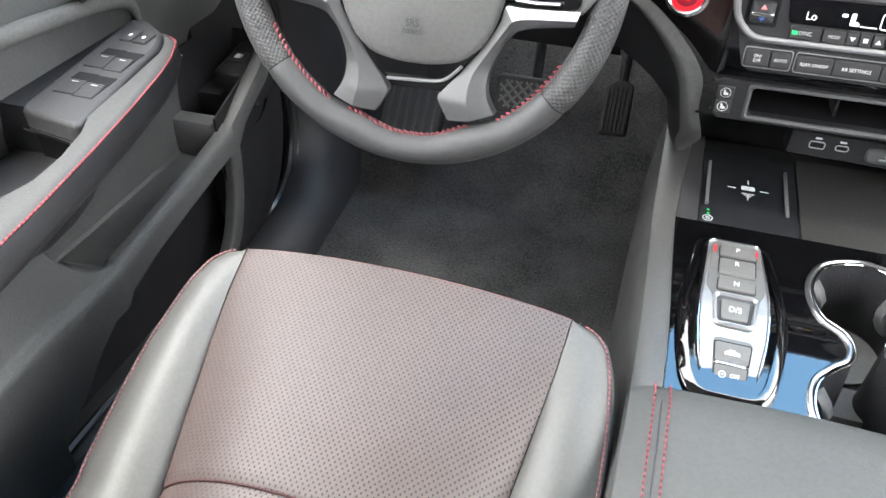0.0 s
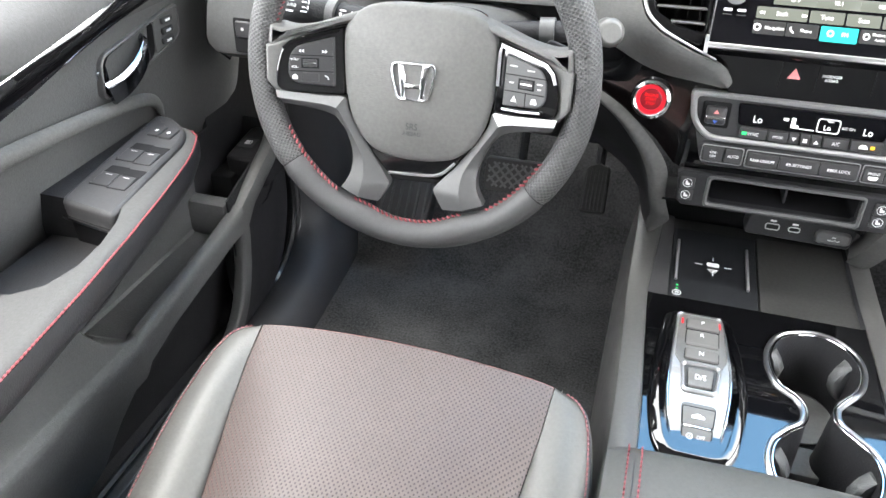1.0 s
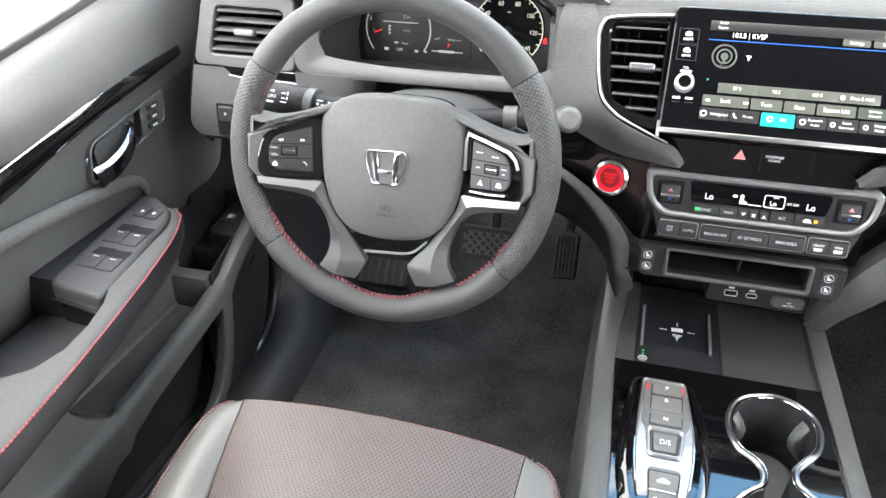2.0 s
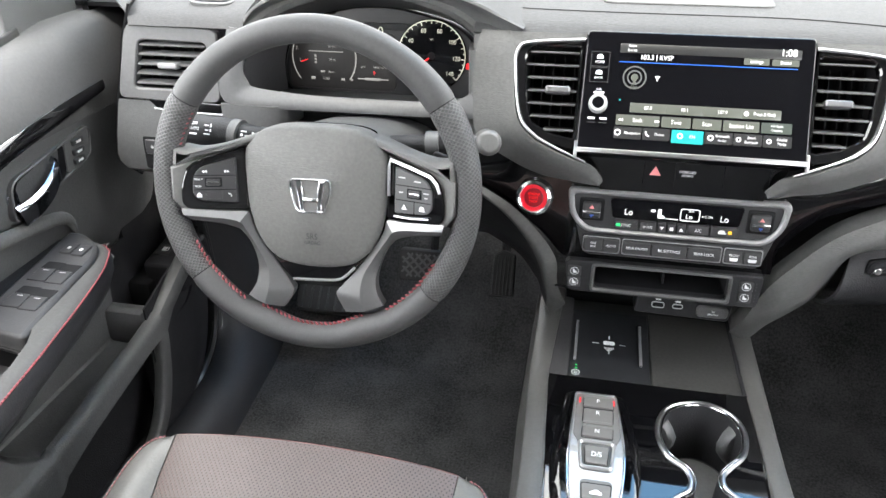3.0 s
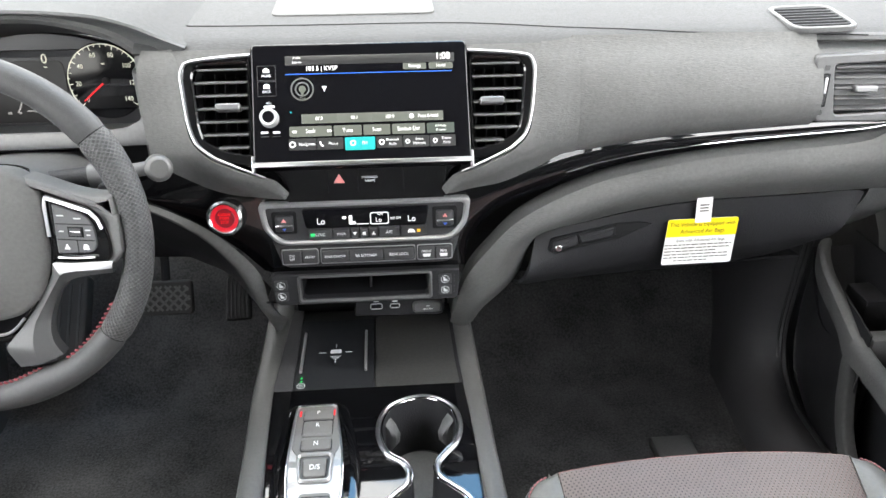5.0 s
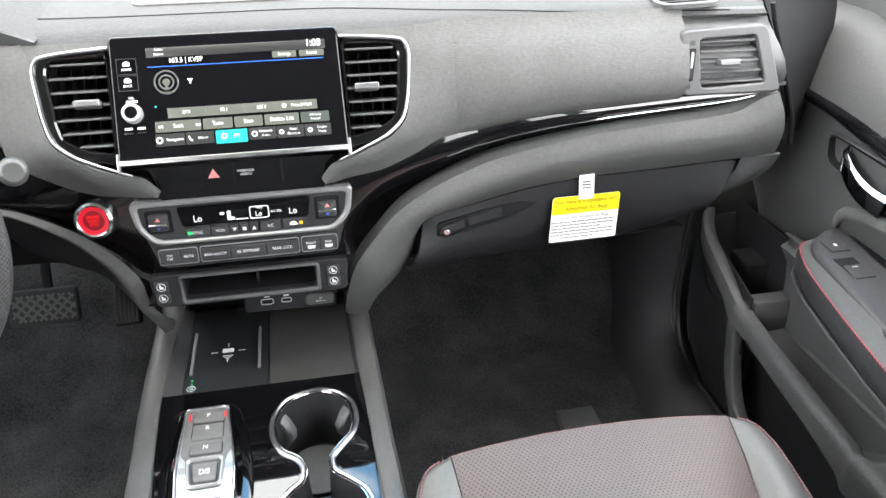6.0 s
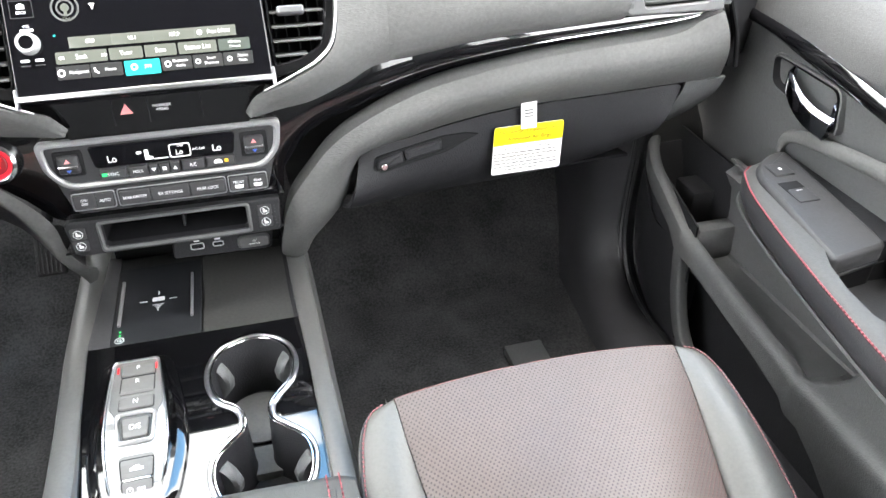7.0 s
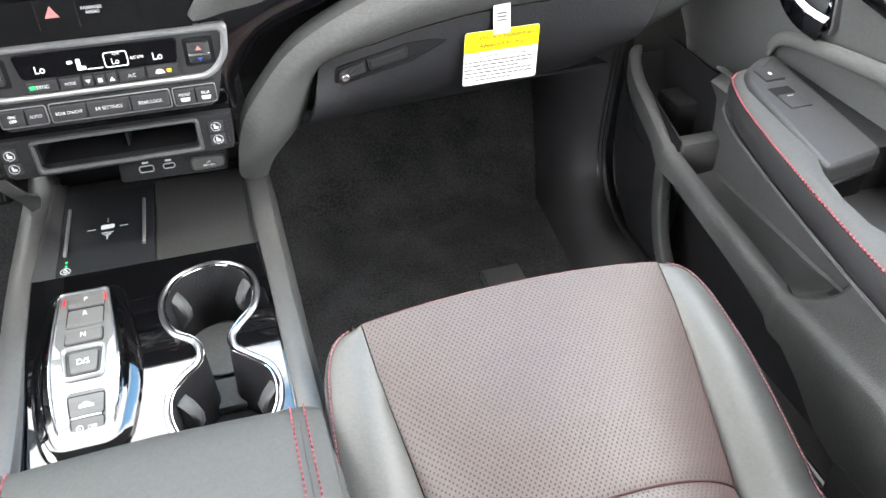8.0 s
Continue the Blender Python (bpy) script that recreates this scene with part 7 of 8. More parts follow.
part("car_icon", plate(fillet([mm(-7, -2.2), mm(6, -2.2), mm(6, 0.6), mm(3, 1.2), mm(1.5, 3), mm(-2.5, 3), mm(-4.5, 1.2), mm(-7, 0.6)], 0.0006), 0.0003, CM @ Matrix.Translation((0, 0, 0.0003)), 0.0001), WHITE_INK, k)
k = gear_key([mm(-11.8, -78), mm(14.2, -78), mm(15.5, -59.5), mm(-13.5, -59.5)], 0.0012, material=KEYGREY)
gear_word("OFF", 5.4, 5.2, -68.5, k)
gear_word("A", 3.4, -5.6, -68.5, k)
y = 0.57 - 0.0685
CM = axes((-0.0675, y, gear_top(y) + 0.0014), (1, 0, 0), (0, 1, (gear_top(y + 0.004) - gear_top(y - 0.004)) / 0.008))
part("idle_icon", collar(circle(*mm(-5.6, 0, 3.2), 18), circle(*mm(-5.6, 0, 2.5), 18), 0.0003, CM @ Matrix.Translation((0, 0, 0.0003)), 0.0001), WHITE_INK, k)
part("key_gap", on_gear(plate(rect(*mm(-12.5, -59.3, 13.5, -57.7)), 0.002, flat(0.0014), 0.0002)), CHROME, gear)
for u in (-22.5, 17.5):
    part("park_lamp", on_gear(plate(rect(*mm(u - 1.0, 77, u + 1.0, 87), 0.0008, 2), 0.0008, flat(0.0011), 0.0001)), LIT_RED, gear, "red lamp")
part("plate_switch", block(-0.1175, 0.582, 0.3005, -0.111, 0.606, 0.3045, Matrix(), 0.001), CHROME, cons)
part("plate_sensor", block(0.1045, 0.655, 0.3032, 0.1105, 0.659, 0.3042, Matrix(), 0.0005), CHROME, cons)


# ---- seats ----
mat_seam = mat("dark_red_seam", (0.045, 0.012, 0.012), 0.7, vary=0.1)
THREAD = mat("pink_red_thread", (0.22, 0.085, 0.09), 0.65, vary=0.15)


def seat(name, cx, yf, cross, s, label):
    st = thing(name, (cx, 0.2, 0.0), label, "seat", "front seats")
    SEAM = [(-0.002, 0.158, 0.0), (0.02, 0.1565, 0.0), (0.045, 0.155, 0.001), (0.09, 0.150, 0.005), (0.12, 0.146, 0.009), (0.16, 0.141, 0.014), (0.21, 0.134, 0.020), (0.30, 0.130, 0.022), (0.60, 0.128, 0.022)]
    half = lambda d: lerp(d, [(p[0], p[1]) for p in SEAM])

    def top(d):
        return 0.345 - 0.31 * min(d, 0.24) - 0.08 * max(0, d - 0.24)

    def valley(d):
        return top(d) - lerp(d, [(p[0], p[2]) for p in SEAM]) - 0.002

    def face(d, t):
        """Height of the cushion at depth d behind its front edge, t from seam to seam."""
        a = abs(t)
        crest = top(d) + 0.010 + 0.016 * min(1, d / 0.15) - valley(d)
        front = 1 - max(0, 1 - d / 0.10)
        return valley(d) + crest * ((1 - a ** 2) ** 0.8 * (1 - front) + (1 - a ** 2.6) ** 0.85 * front)

    def panel(d0, d1, name, n):
        rows = []
        for i in range(n + 1):
            d = d0 + (d1 - d0) * i / n
            r = []
            for j in range(-22, 23):
                t = math.sin(j / 22 * math.pi / 2)
                dip = 0.003 if (i == 0 and d0 > 0.01) or (i == n and d1 < 0.5) else 0.0
                r.append(V(cx + t * half(d), yf - d + 0.003 * (1 - t * t) * max(0, 1 - d / 0.1), face(d, t) - dip))
            rows.append(r)
        if d0 < 0.01:
            first = rows[0]
            rows = [[p + V(0, dy, dz) for p in first] for dy, dz in ((0.004, -0.10), (0.012, -0.045), (0.013, -0.02), (0.010, -0.010), (0.004, -0.003))] + rows
        part(name, sheet(rows, 0.006), PERF, st, "perforated brown-grey leather")

    dc = yf - cross
    panel(0.0, dc - 0.0008, "cushion_panel", 40)
    panel(dc + 0.0008, 0.57, "rear_panel", 20)
    part("cross_seam", tube([V(cx + half(dc) * t, yf - dc, face(dc, t) - 0.0022) for t in np.linspace(-0.97, 0.97, 40)], 0.0010, 6), mat_seam, st, "dark red seam thread")
    for q in (-1, 1):
        pipe = smooth([V(0.164, 0.0015, 0.338), V(0.180, -0.004, 0.336), V(0.190, -0.014, 0.333), V(0.1955, -0.026, 0.329), V(0.200, -0.043, 0.324), V(0.2045, -0.075, 0.313), V(0.207, -0.11, 0.302), V(0.208, -0.16, 0.283), V(0.207, -0.21, 0.264), V(0.206, -0.25, 0.250), V(0.205, -0.40, 0.235), V(0.205, -0.57, 0.225)], 5)
        seamd = [p[0] for p in smooth([(0.0, 0, 0), (0.010, 0, 0), (0.018, 0, 0), (0.028, 0, 0), (0.044, 0, 0), (0.075, 0, 0), (0.11, 0, 0), (0.16, 0, 0), (0.21, 0, 0), (0.25, 0, 0), (0.40, 0, 0), (0.57, 0, 0)], 5)]
        rows = []
        for i, (p, d) in enumerate(zip(pipe, seamd)):
            g = pipe[min(i + 1, len(pipe) - 1)] - pipe[max(i - 1, 0)]
            out = Vector((-g.y, g.x, 0)).normalized() if i else Vector((0.25, 1, 0)).normalized()
            a = V(half(d), -d, valley(d))
            span = (Vector((p.x, p.y)) - Vector((a.x, a.y))).length
            hump = 0.30 * span * min(1, 0.35 + d / 0.12)
            r = [a + V(0, 0, -0.004), a + V(0.0012, 0, 0.0006)]
            for t, h in ((0.12, 0.34), (0.25, 0.58), (0.4, 0.74), (0.55, 0.76), (0.7, 0.62), (0.85, 0.36), (0.94, 0.15)):
                r.append(a.lerp(p, t) + V(0, 0, hump * h))
            r += [p, p + out * 0.004 + V(0, 0, -0.006), p + out * 0.005 + V(0, 0, -0.025), V(p.x, p.y, 0) + out * 0.003 + V(0, 0, 0.22), V(p.x, p.y, 0) - out * 0.004 + V(0, 0, 0.16)]
            rows.append([V(cx + q * v.x, yf + v.y, v.z) for v in r])
        first = rows[0]
        rows = [[v + V(0, dy, min(0, dz)) for v in first[:10]] + [v + V(0, dy, 0) for v in first[10:]] for dy, dz in ((0.008, -0.06), (0.008, -0.018), (0.004, -0.004))] + rows
        part("bolster", sheet(rows), BOLSTER, st, "smooth grey leather bolster")
        pts = [r[9] + V(q * 0.0010, 0, 0.0004) for r in rows[6:]]
        part("piping", tube(pts, 0.0011, 6), SIDE, st)
        stitches([p + V(-q * 0.0020, 0, 0.0016) for p in pts], 0.0046, 0.0036, 0.0008, (q * 0.5, 0, 0.85), THREAD, st)
    part("base", block(cx - 0.185, -0.1, 0.10, cx + 0.185, yf - 0.03, 0.205, Matrix(), 0.02), DARK, st, "black plastic seat base")
    for q in (-1, 1):
        part("rail", block(cx + q * 0.16 - 0.02, -0.2, 0.0, cx + q * 0.16 + 0.02, yf - 0.08, 0.12, Matrix(), 0.006), VOID, st)
        part("side_cover", plate(fillet([(-0.1, 0.06), (yf - 0.14, 0.06), (yf - 0.07, 0.12), (yf - 0.08, 0.20), (-0.1, 0.24)], 0.02), 0.02, axes((cx + q * 0.212, 0, 0), (0, q, 0), (0, 0, 1)) if q > 0 else axes((cx + q * 0.212, 0, 0), (0, 1, 0), (0, 0, 1)), 0.004), DARK, st)
    return st


seat("driver_seat", -0.366, 0.478, 0.268, -1, "driver's seat in perforated brown-grey leather with charcoal bolsters")
seat("passenger_seat", 0.350, 0.508, 0.293, 1, "passenger seat in perforated brown-grey leather with charcoal bolsters")
anchor = thing("floor_bracket", (0.495, 0.88, 0.0), "flat black plastic bracket on the carpet", "bracket")
part("cover", block(0.462, 0.76, -0.004, 0.531, 0.905, 0.014, Matrix(), 0.003), HARD, anchor)

# ---- pedals ----
br = thing("brake_pedal", (-0.375, 1.07, 0.23), "wide brake pedal with a diamond rubber pad", "pedal")
bmx = axes((-0.377, 1.072, 0.236), (1, 0, 0), (0, 0.35, 0.94))
part("pad", plate(rect(*mm(-52, -30, 56, 30), 0.008), 0.012, bmx, 0.003), RUBBER, br)
for sgn in (-1, 1):
    for k in range(-6, 7):
        a = Vector((k * 0.016, 0, 0.0006))
        d = Vector((0.5, sgn * 0.5, 0)).normalized()
        pts = [a + d * t for t in np.linspace(-0.07, 0.07, 29) if -0.048 < (a + d * t).x < 0.052 and abs((a + d * t).y) < 0.024]
        if len(pts) > 2:
            part("tread", sweep([bmx @ pts[0], bmx @ pts[-1]], rect(-0.0018, -0.001, 0.0018, 0.0012), bmx.to_3x3() @ Vector((0, 0, 1))), TRIM, br)
part("arm", tube([bmx @ V(0.01, 0.01, -0.01), V(-0.37, 1.14, 0.34), V(-0.37, 1.2, 0.45)], 0.008, 8, up=(1, 0, 0)), DARK, br)
ac = thing("accelerator_pedal", (-0.233, 1.03, 0.1), "tall ribbed black accelerator pedal", "pedal")
am = axes((-0.233, 1.03, 0.262), (1, 0, 0), (0, 0.62, 0.78))
part("pad", plate(fillet([mm(-21, -42), mm(21, -40), mm(19, 36), mm(-2, 42), mm(-19, 30)], 0.005), 0.012, am, 0.002), RUBBER, ac)
for k in range(6):
    part("rib", block(*mm(-17 + k * 6.2, -37, 0), *mm(-14.5 + k * 6.2, 30, 2.5), am, 0.0006), GREY, ac)
part("arm", tube([am @ V(0, 0.0, -0.01), V(-0.233, 1.12, 0.34), V(-0.233, 1.2, 0.42)], 0.008, 8, up=(1, 0, 0)), DARK, ac)
fr = thing("foot_rest", (-0.60, 1.1, 0.1), "ribbed black rubber foot rest", "foot rest")
fm = axes((-0.595, 1.115, 0.135), (1, 0, 0), (0, 0.68, 0.73))
part("pad", plate(rect(-0.055, -0.045, 0.055, 0.12, 0.012), 0.03, fm, 0.004), RUBBER, fr)
for k in range(6):
    part("rib", block(-0.044 + k * 0.017, -0.04, 0, -0.039 + k * 0.017, 0.10, 0.003, fm, 0.001), GREY, fr)


# ---- doors ----
def door(s, dx, driver):
    nm = "driver_door" if driver else "passenger_door"
    d = thing(nm, (s * 0.8, 0.3, 0.05), "charcoal door panel with leather armrest and map pocket" if driver else "charcoal passenger door panel with leather armrest and pocket", "car door", "front doors")
    X = lambda x, y, z: V(s * (x + dx), y, z)
    front = [(0.03, 1.0), (0.10, 1.0), (0.20, 1.0), (0.30, 0.99), (0.40, 0.98), (0.50, 0.97), (0.56, 0.97), (0.60, 1.0), (0.70, 1.04)]
    skin = [(0.700, 0.860), (0.699, 0.835), (0.695, 0.822), (0.684, 0.810), (0.66, 0.798), (0.635, 0.788), (0.61, 0.780), (0.585, 0.778), (0.56, 0.780), (0.52, 0.783), (0.48, 0.786), (0.44, 0.789), (0.40, 0.800), (0.36, 0.82), (0.30, 0.838), (0.25, 0.842), (0.15, 0.84), (0.03, 0.83)]

    def sill(y):
        return min(0.70, max(0.56, 0.672 + 0.17 * (y - 0.684)))

    def lowered(z, y):
        return z if z < 0.62 else 0.62 + (z - 0.62) * (sill(y) - 0.62) / 0.08

    rows = []
    for z, x in skin:
        yf = lerp(z, front)
        rows.append([X(x + 0.02 * max(0, (y - yf + 0.06) / 0.06) ** 2 * (1 if y > yf - 0.06 else 0), y, lowered(z, y)) for y in np.linspace(-0.5, yf, 50)])
    part("skin", sheet(rows, 0.006), HARD, d)
    # padded shelf under the window, its seal and the black corner piece before the mirror
    rows = []
    for z, x in skin[:8]:
        yf = lerp(z, front) - 0.004
        rows.append([X(x - 0.004, y, lowered(z, y)) for y in np.linspace(-0.5, yf, 50)])
    part("upper_pad", sheet(rows, 0.004), DOORPAD, d, "padded grained shelf under the window")
    part("window_seal", sweep([X(0.853, y, sill(y) + 0.002) for y in np.linspace(0.80, -0.5, 24)], rect(-0.004, -0.006, 0.004, 0.008, 0.003), (0, 0, 1)), RUBBER, d, "black rubber window seal")
    ym = -s
    part("corner_piece", plate(fillet([(ym * a, b) for a, b in ((0.782, 0.67), (1.12, 0.69), (1.12, 0.735), (0.772, 0.90))], 0.004), 0.012, axes(X(0.853, 0, 0), (0, ym, 0), (0, 0, 1)), 0.003), HARD, d, "charcoal plastic corner piece")
    # gloss strip
    if driver:
        hi = ((0.84, 0.622), (0.76, 0.617), (0.666, 0.607), (0.566, 0.591), (0.482, 0.578), (0.2, 0.535), (-0.48, 0.49))
        lw = ((0.83, 0.612), (0.75, 0.600), (0.66, 0.588), (0.566, 0.570), (0.475, 0.550), (0.2, 0.505), (-0.48, 0.46))
    else:
        hi = ((0.84, 0.602), (0.754, 0.598), (0.662, 0.588), (0.574, 0.574), (0.45, 0.553), (0.2, 0.51), (-0.48, 0.47))
        lw = ((0.835, 0.592), (0.782, 0.588), (0.683, 0.573), (0.565, 0.556), (0.45, 0.535), (0.2, 0.49), (-0.48, 0.445))
    st = smooth([X(0.772, *p) for p in hi], 8)
    sl = smooth([X(0.772, *p) for p in lw], 8)
    part("gloss_strip", ribbon(st, sl, 5, (-s * 0.004, 0, 0), 60, 0.004), PIANO, d, "gloss black trim strip")
    part("strip_edge", tube([p + V(-s * 0.001, 0, 0.001) for p in st], 0.0013, 6), BRIGHT, d, "chrome line")
    # inner handle
    if driver:
        q = [(0.797, 0.577), (0.790, 0.532), (0.622, 0.502), (0.632, 0.556)]
    else:
        q = [(0.774, 0.566), (0.766, 0.523), (0.631, 0.502), (0.642, 0.562)]
    hm = axes(X(0.7735, 0.69, 0.545), (0, -s, 0), (0, 0, 1))
    # local u runs against or along y so that the face looks inwards
    loc = lambda y, z: (-s * (y - 0.69), z - 0.545)
    bez = fillet([loc(*p) for p in q], 0.016)
    bez = bez if s < 0 else bez[::-1]
    part("handle_bezel", collar(bez, shrink(bez, 0.0035), 0.01, hm, 0.0012, 72), TRIM, d, "grey handle surround")
    if driver:
        hq = [(0.735, 0.570), (0.728, 0.526), (0.627, 0.507), (0.637, 0.553)]
    else:
        hq = [(0.769, 0.562), (0.762, 0.526), (0.636, 0.507), (0.647, 0.557)]
    hp = fillet([loc(*p) for p in hq], 0.012)
    bm = bmesh.new()
    ring = lambda pl, w: [hm @ Vector((*p, w)) for p in pl]
    bridge(bm, [ring(hp, 0.001), ring(shrink(hp, 0.002), -0.006), ring(shrink(hp, 0.006), -0.02)], cap=(False, True))
    # cup interior darkened to hold the shade of the recess
    part("handle_cup", bm, VOID, d)
    if driver:
        mp = fillet([loc(*p) for p in ((0.792, 0.573), (0.786, 0.535), (0.733, 0.526), (0.739, 0.568))], 0.006)
        part("memory_panel", plate(mp, 0.006, hm @ Matrix.Translation((0, 0, -0.001)), 0.001), HARD, d)
        for k, z in enumerate((0.562, 0.549, 0.537)):
            u, v = loc(0.763 - k * 0.002, z)
            b = part("memory_button", plate(rect(u - 0.011, v - 0.004, u + 0.011, v + 0.004, 0.002), 0.004, hm @ Matrix.Translation((0, 0, 0.003)), 0.001), GREY, d)
            part("button_mark", plate(rect(u - 0.005, v - 0.0015, u + 0.005, v + 0.0015), 0.0003, hm @ Matrix.Translation((0, 0, 0.0034)), 0.0001), WHITE_INK, b)
    y0 = 0.010 if driver else 0.028
    hb = smooth([X(0.788, 0.712 + y0, 0.553), X(0.770, 0.698 + y0, 0.547), X(0.762, 0.668 + y0, 0.534), X(0.764, 0.640 + y0, 0.523), X(0.772, 0.622 + y0 * 0.7, 0.517)], 6)
    part("handle", sweep(hb, fillet([(-0.005, -0.015), (0.005, -0.017), (0.006, 0.004), (0, 0.009), (-0.006, 0.004)], 0.002), (0, 0, 1), size=lambda t: 0.75 + 0.45 * t), HANDLE, d, "dimmed chrome release handle")
    u, v = loc(0.630 + y0 * 0.6, 0.524)
    part("handle_pivot", plate(rect(u - 0.009, v - 0.014, u + 0.009, v + 0.018, 0.005), 0.01, hm @ Matrix.Translation((0, 0, -0.004)), 0.003), HANDLE, d)
    # pull lip above the armrest
    lip = smooth([X(0.778, -0.48, 0.525), X(0.776, 0.2, 0.523), X(0.775, 0.46, 0.508), X(0.776, 0.586, 0.496), X(0.778, 0.67, 0.483), X(0.781, 0.708, 0.472), X(0.784, 0.725, 0.457), X(0.786, 0.729, 0.440)], 8)
    part("pull_lip", sweep(lip, circle(0, 0, 0.009, 12, 0.013), (0, 0, 1), size=lambda t: 1.0 - 0.45 * t), SOFT, d, "soft padded lip")
    # armrest
    inner = [(0.716, 0.760), (0.712, 0.742), (0.704, 0.722), (0.69, 0.704), (0.66, 0.688), (0.62, 0.675), (0.55, 0.658), (0.46, 0.640), (0.375, 0.625), (0.24, 0.606), (0.0, 0.598), (-0.5, 0.596)]
    dips = [(0.51, 0.690), (0.484, 0.676), (0.44, 0.664), (0.40, 0.660), (0.365, 0.668), (0.345, 0.688), (0.332, 0.73)]
    ylist = [0.716, 0.714, 0.709, 0.70, 0.69, 0.675, 0.65, 0.62, 0.58, 0.54, 0.505, 0.503, 0.48, 0.46, 0.44, 0.42, 0.40, 0.38, 0.365, 0.355, 0.345, 0.338, 0.332, 0.33, 0.30, 0.25, 0.2, 0.1, 0.0, -0.2, -0.5]
    rows, red = [], []
    for y in ylist:
        xi = lerp(y, inner)
        zt = 0.443 - (0.5 * max(0, y - 0.70) if y > 0.70 else 0)
        dip = 0.331 < y < 0.504
        zo = 0.365 if dip else zt - 0.001
        xd = lerp(y, dips) if dip else max(0.735, xi + 0.03)
        prof = [(0.80, zo), (xd + 0.008, zo), (xd + 0.002, zo + 0.4 * (zt - zo)), (xd - 0.006, zt), (xi + 0.014, zt), (xi + 0.006, zt - 0.002), (xi + 0.002, zt - 0.006), (xi, zt - 0.014), (xi + 0.002, zt - 0.03), (xi + 0.008, zt - 0.042), (xi + 0.018, zt - 0.048), (0.79, zt - 0.055)]
        rows.append([X(a, y, b) for a, b in prof])
        red.append(X(xi + 0.0030, y, zt - 0.0045))
    part("armrest", sheet([r[3:7] for r in rows]), ARMREST, d, "padded leather armrest")
    part("pull_cup", sheet([r[:4] for r in rows]), DARK, d, "dark plastic pull cup")
    part("armrest_side", sheet([r[6:] for r in rows]), SIDE, d, "black leather side below the seam")
    part("armrest_nose", ribbon(rows[0][:6], rows[0][6:][::-1], 2, (0, 0.004, 0), 10), SIDE, d)
    part("armrest_seam", tube([p + V(0, 0, -0.0012) for p in red[1:]], 0.0009, 6), VOID, d)
    stitches([p + V(-s * 0.0004, 0, 0.0006) for p in red[2:]], 0.0054, 0.0046, 0.0011, (-s * 0.6, 0, 0.8), RED, d)
    # switch plate
    sp = [(0.776, 0.708), (0.752, 0.708), (0.716, 0.684), (0.702, 0.655), (0.678, 0.485), (0.757, 0.497)]
    sw_m = axes(X(0.735, 0.60, 0.4490), (1, 0, 0), (0, 1, 0.04))
    sl_ = lambda x, y: (s * (x + dx) - s * (0.735 + dx), y - 0.60)
    poly = fillet([sl_(*p) for p in sp], [0.006, 0.012, 0.012, 0.01, 0.012, 0.012])
    if s < 0:
        poly = poly[::-1]
    part("switch_plate", plate(poly, 0.020, sw_m, 0.005), SWITCH, d, "charcoal switch plate")
    part("plate_base", plate(shrink(poly, 0.0015), 0.04, sw_m @ Matrix.Translation((0, 0, -0.019)), 0.001), VOID, d, "black base under the switch plate")
    bx = [sl_(0.681, 0.4835), sl_(0.757, 0.4955)]
    part("plate_line", sweep([sw_m @ Vector((*bx[0], -0.022)), sw_m @ Vector((*bx[1], -0.022))], rect(-0.0012, -0.0015, 0.0012, 0.0015), (0, 0, 1)), CHROME, d, "thin silver line")

    def rocker(x0, y0_, x1, y1, deep, name="window_switch", mark=True):
        a, b = sl_(x0, y0_), sl_(x1, y1)
        u0, u1, v0, v1 = min(a[0], b[0]), max(a[0], b[0]), min(a[1], b[1]), max(a[1], b[1])
        if deep:
            part("switch_well", plate(rect(u0 - 0.0008, v0 - 0.0008, u1 + 0.0008, v1, 0.001, 2), 0.0006, sw_m @ Matrix.Translation((0, 0, 0.0005)), 0.0002), VOID, d)
            t = sw_m @ Matrix.Translation((0, v0, 0.001)) @ Matrix.Rotation(radians(4), 4, "X")
            k = part(name, plate(rect(u0, 0, u1, (v1 - v0) * 0.58, 0.0015, 2), 0.003, t, 0.0008), GREY, d, "charcoal window switch")
            if mark:
                part("switch_mark", plate(rect((u0 + u1) / 2 - 0.004, (v1 - v0) * 0.47, (u0 + u1) / 2 + 0.004, (v1 - v0) * 0.50), 0.0003, t @ Matrix.Translation((0, 0, 0.0003)), 0.0001), PALE_INK, k)
        else:
            k = part(name, plate(rect(u0, v0, u1, v1, 0.0015, 2), 0.003, sw_m @ Matrix.Translation((0, 0, 0.0025)), 0.0008), GREY, d)
            part("switch_mark", plate(rect((u0 + u1) / 2 - 0.002, (v0 + v1) / 2 - 0.0025, (u0 + u1) / 2 + 0.002, (v0 + v1) / 2 + 0.0025, 0.001, 2), 0.0003, sw_m @ Matrix.Translation((0, 0, 0.0029)), 0.0001), WHITE_INK, k)

    if driver:
        for i, (ya, yb) in enumerate(((0.590, 0.632), (0.535, 0.577))):
            sh = 0.010 * i
            rocker(0.751 - sh * 0.55, ya, 0.7275 - sh * 0.55, yb, True)
            rocker(0.726 - sh * 0.55, ya - 0.002, 0.7035 - sh * 0.55, yb - 0.002, True)
        rocker(0.752, 0.652, 0.736, 0.676, False, "lock_switch")
        rocker(0.734, 0.650, 0.717, 0.674, False, "lock_switch")
    else:
        rocker(0.740, 0.592, 0.714, 0.636, True)
        rocker(0.748, 0.650, 0.722, 0.676, False, "lock_switch")
    # lower shell: shoulder below the armrest, long pocket, its rim band and the map pocket's mouth
    dy, dz = (0.0, 0.0) if driver else (0.030, -0.006)
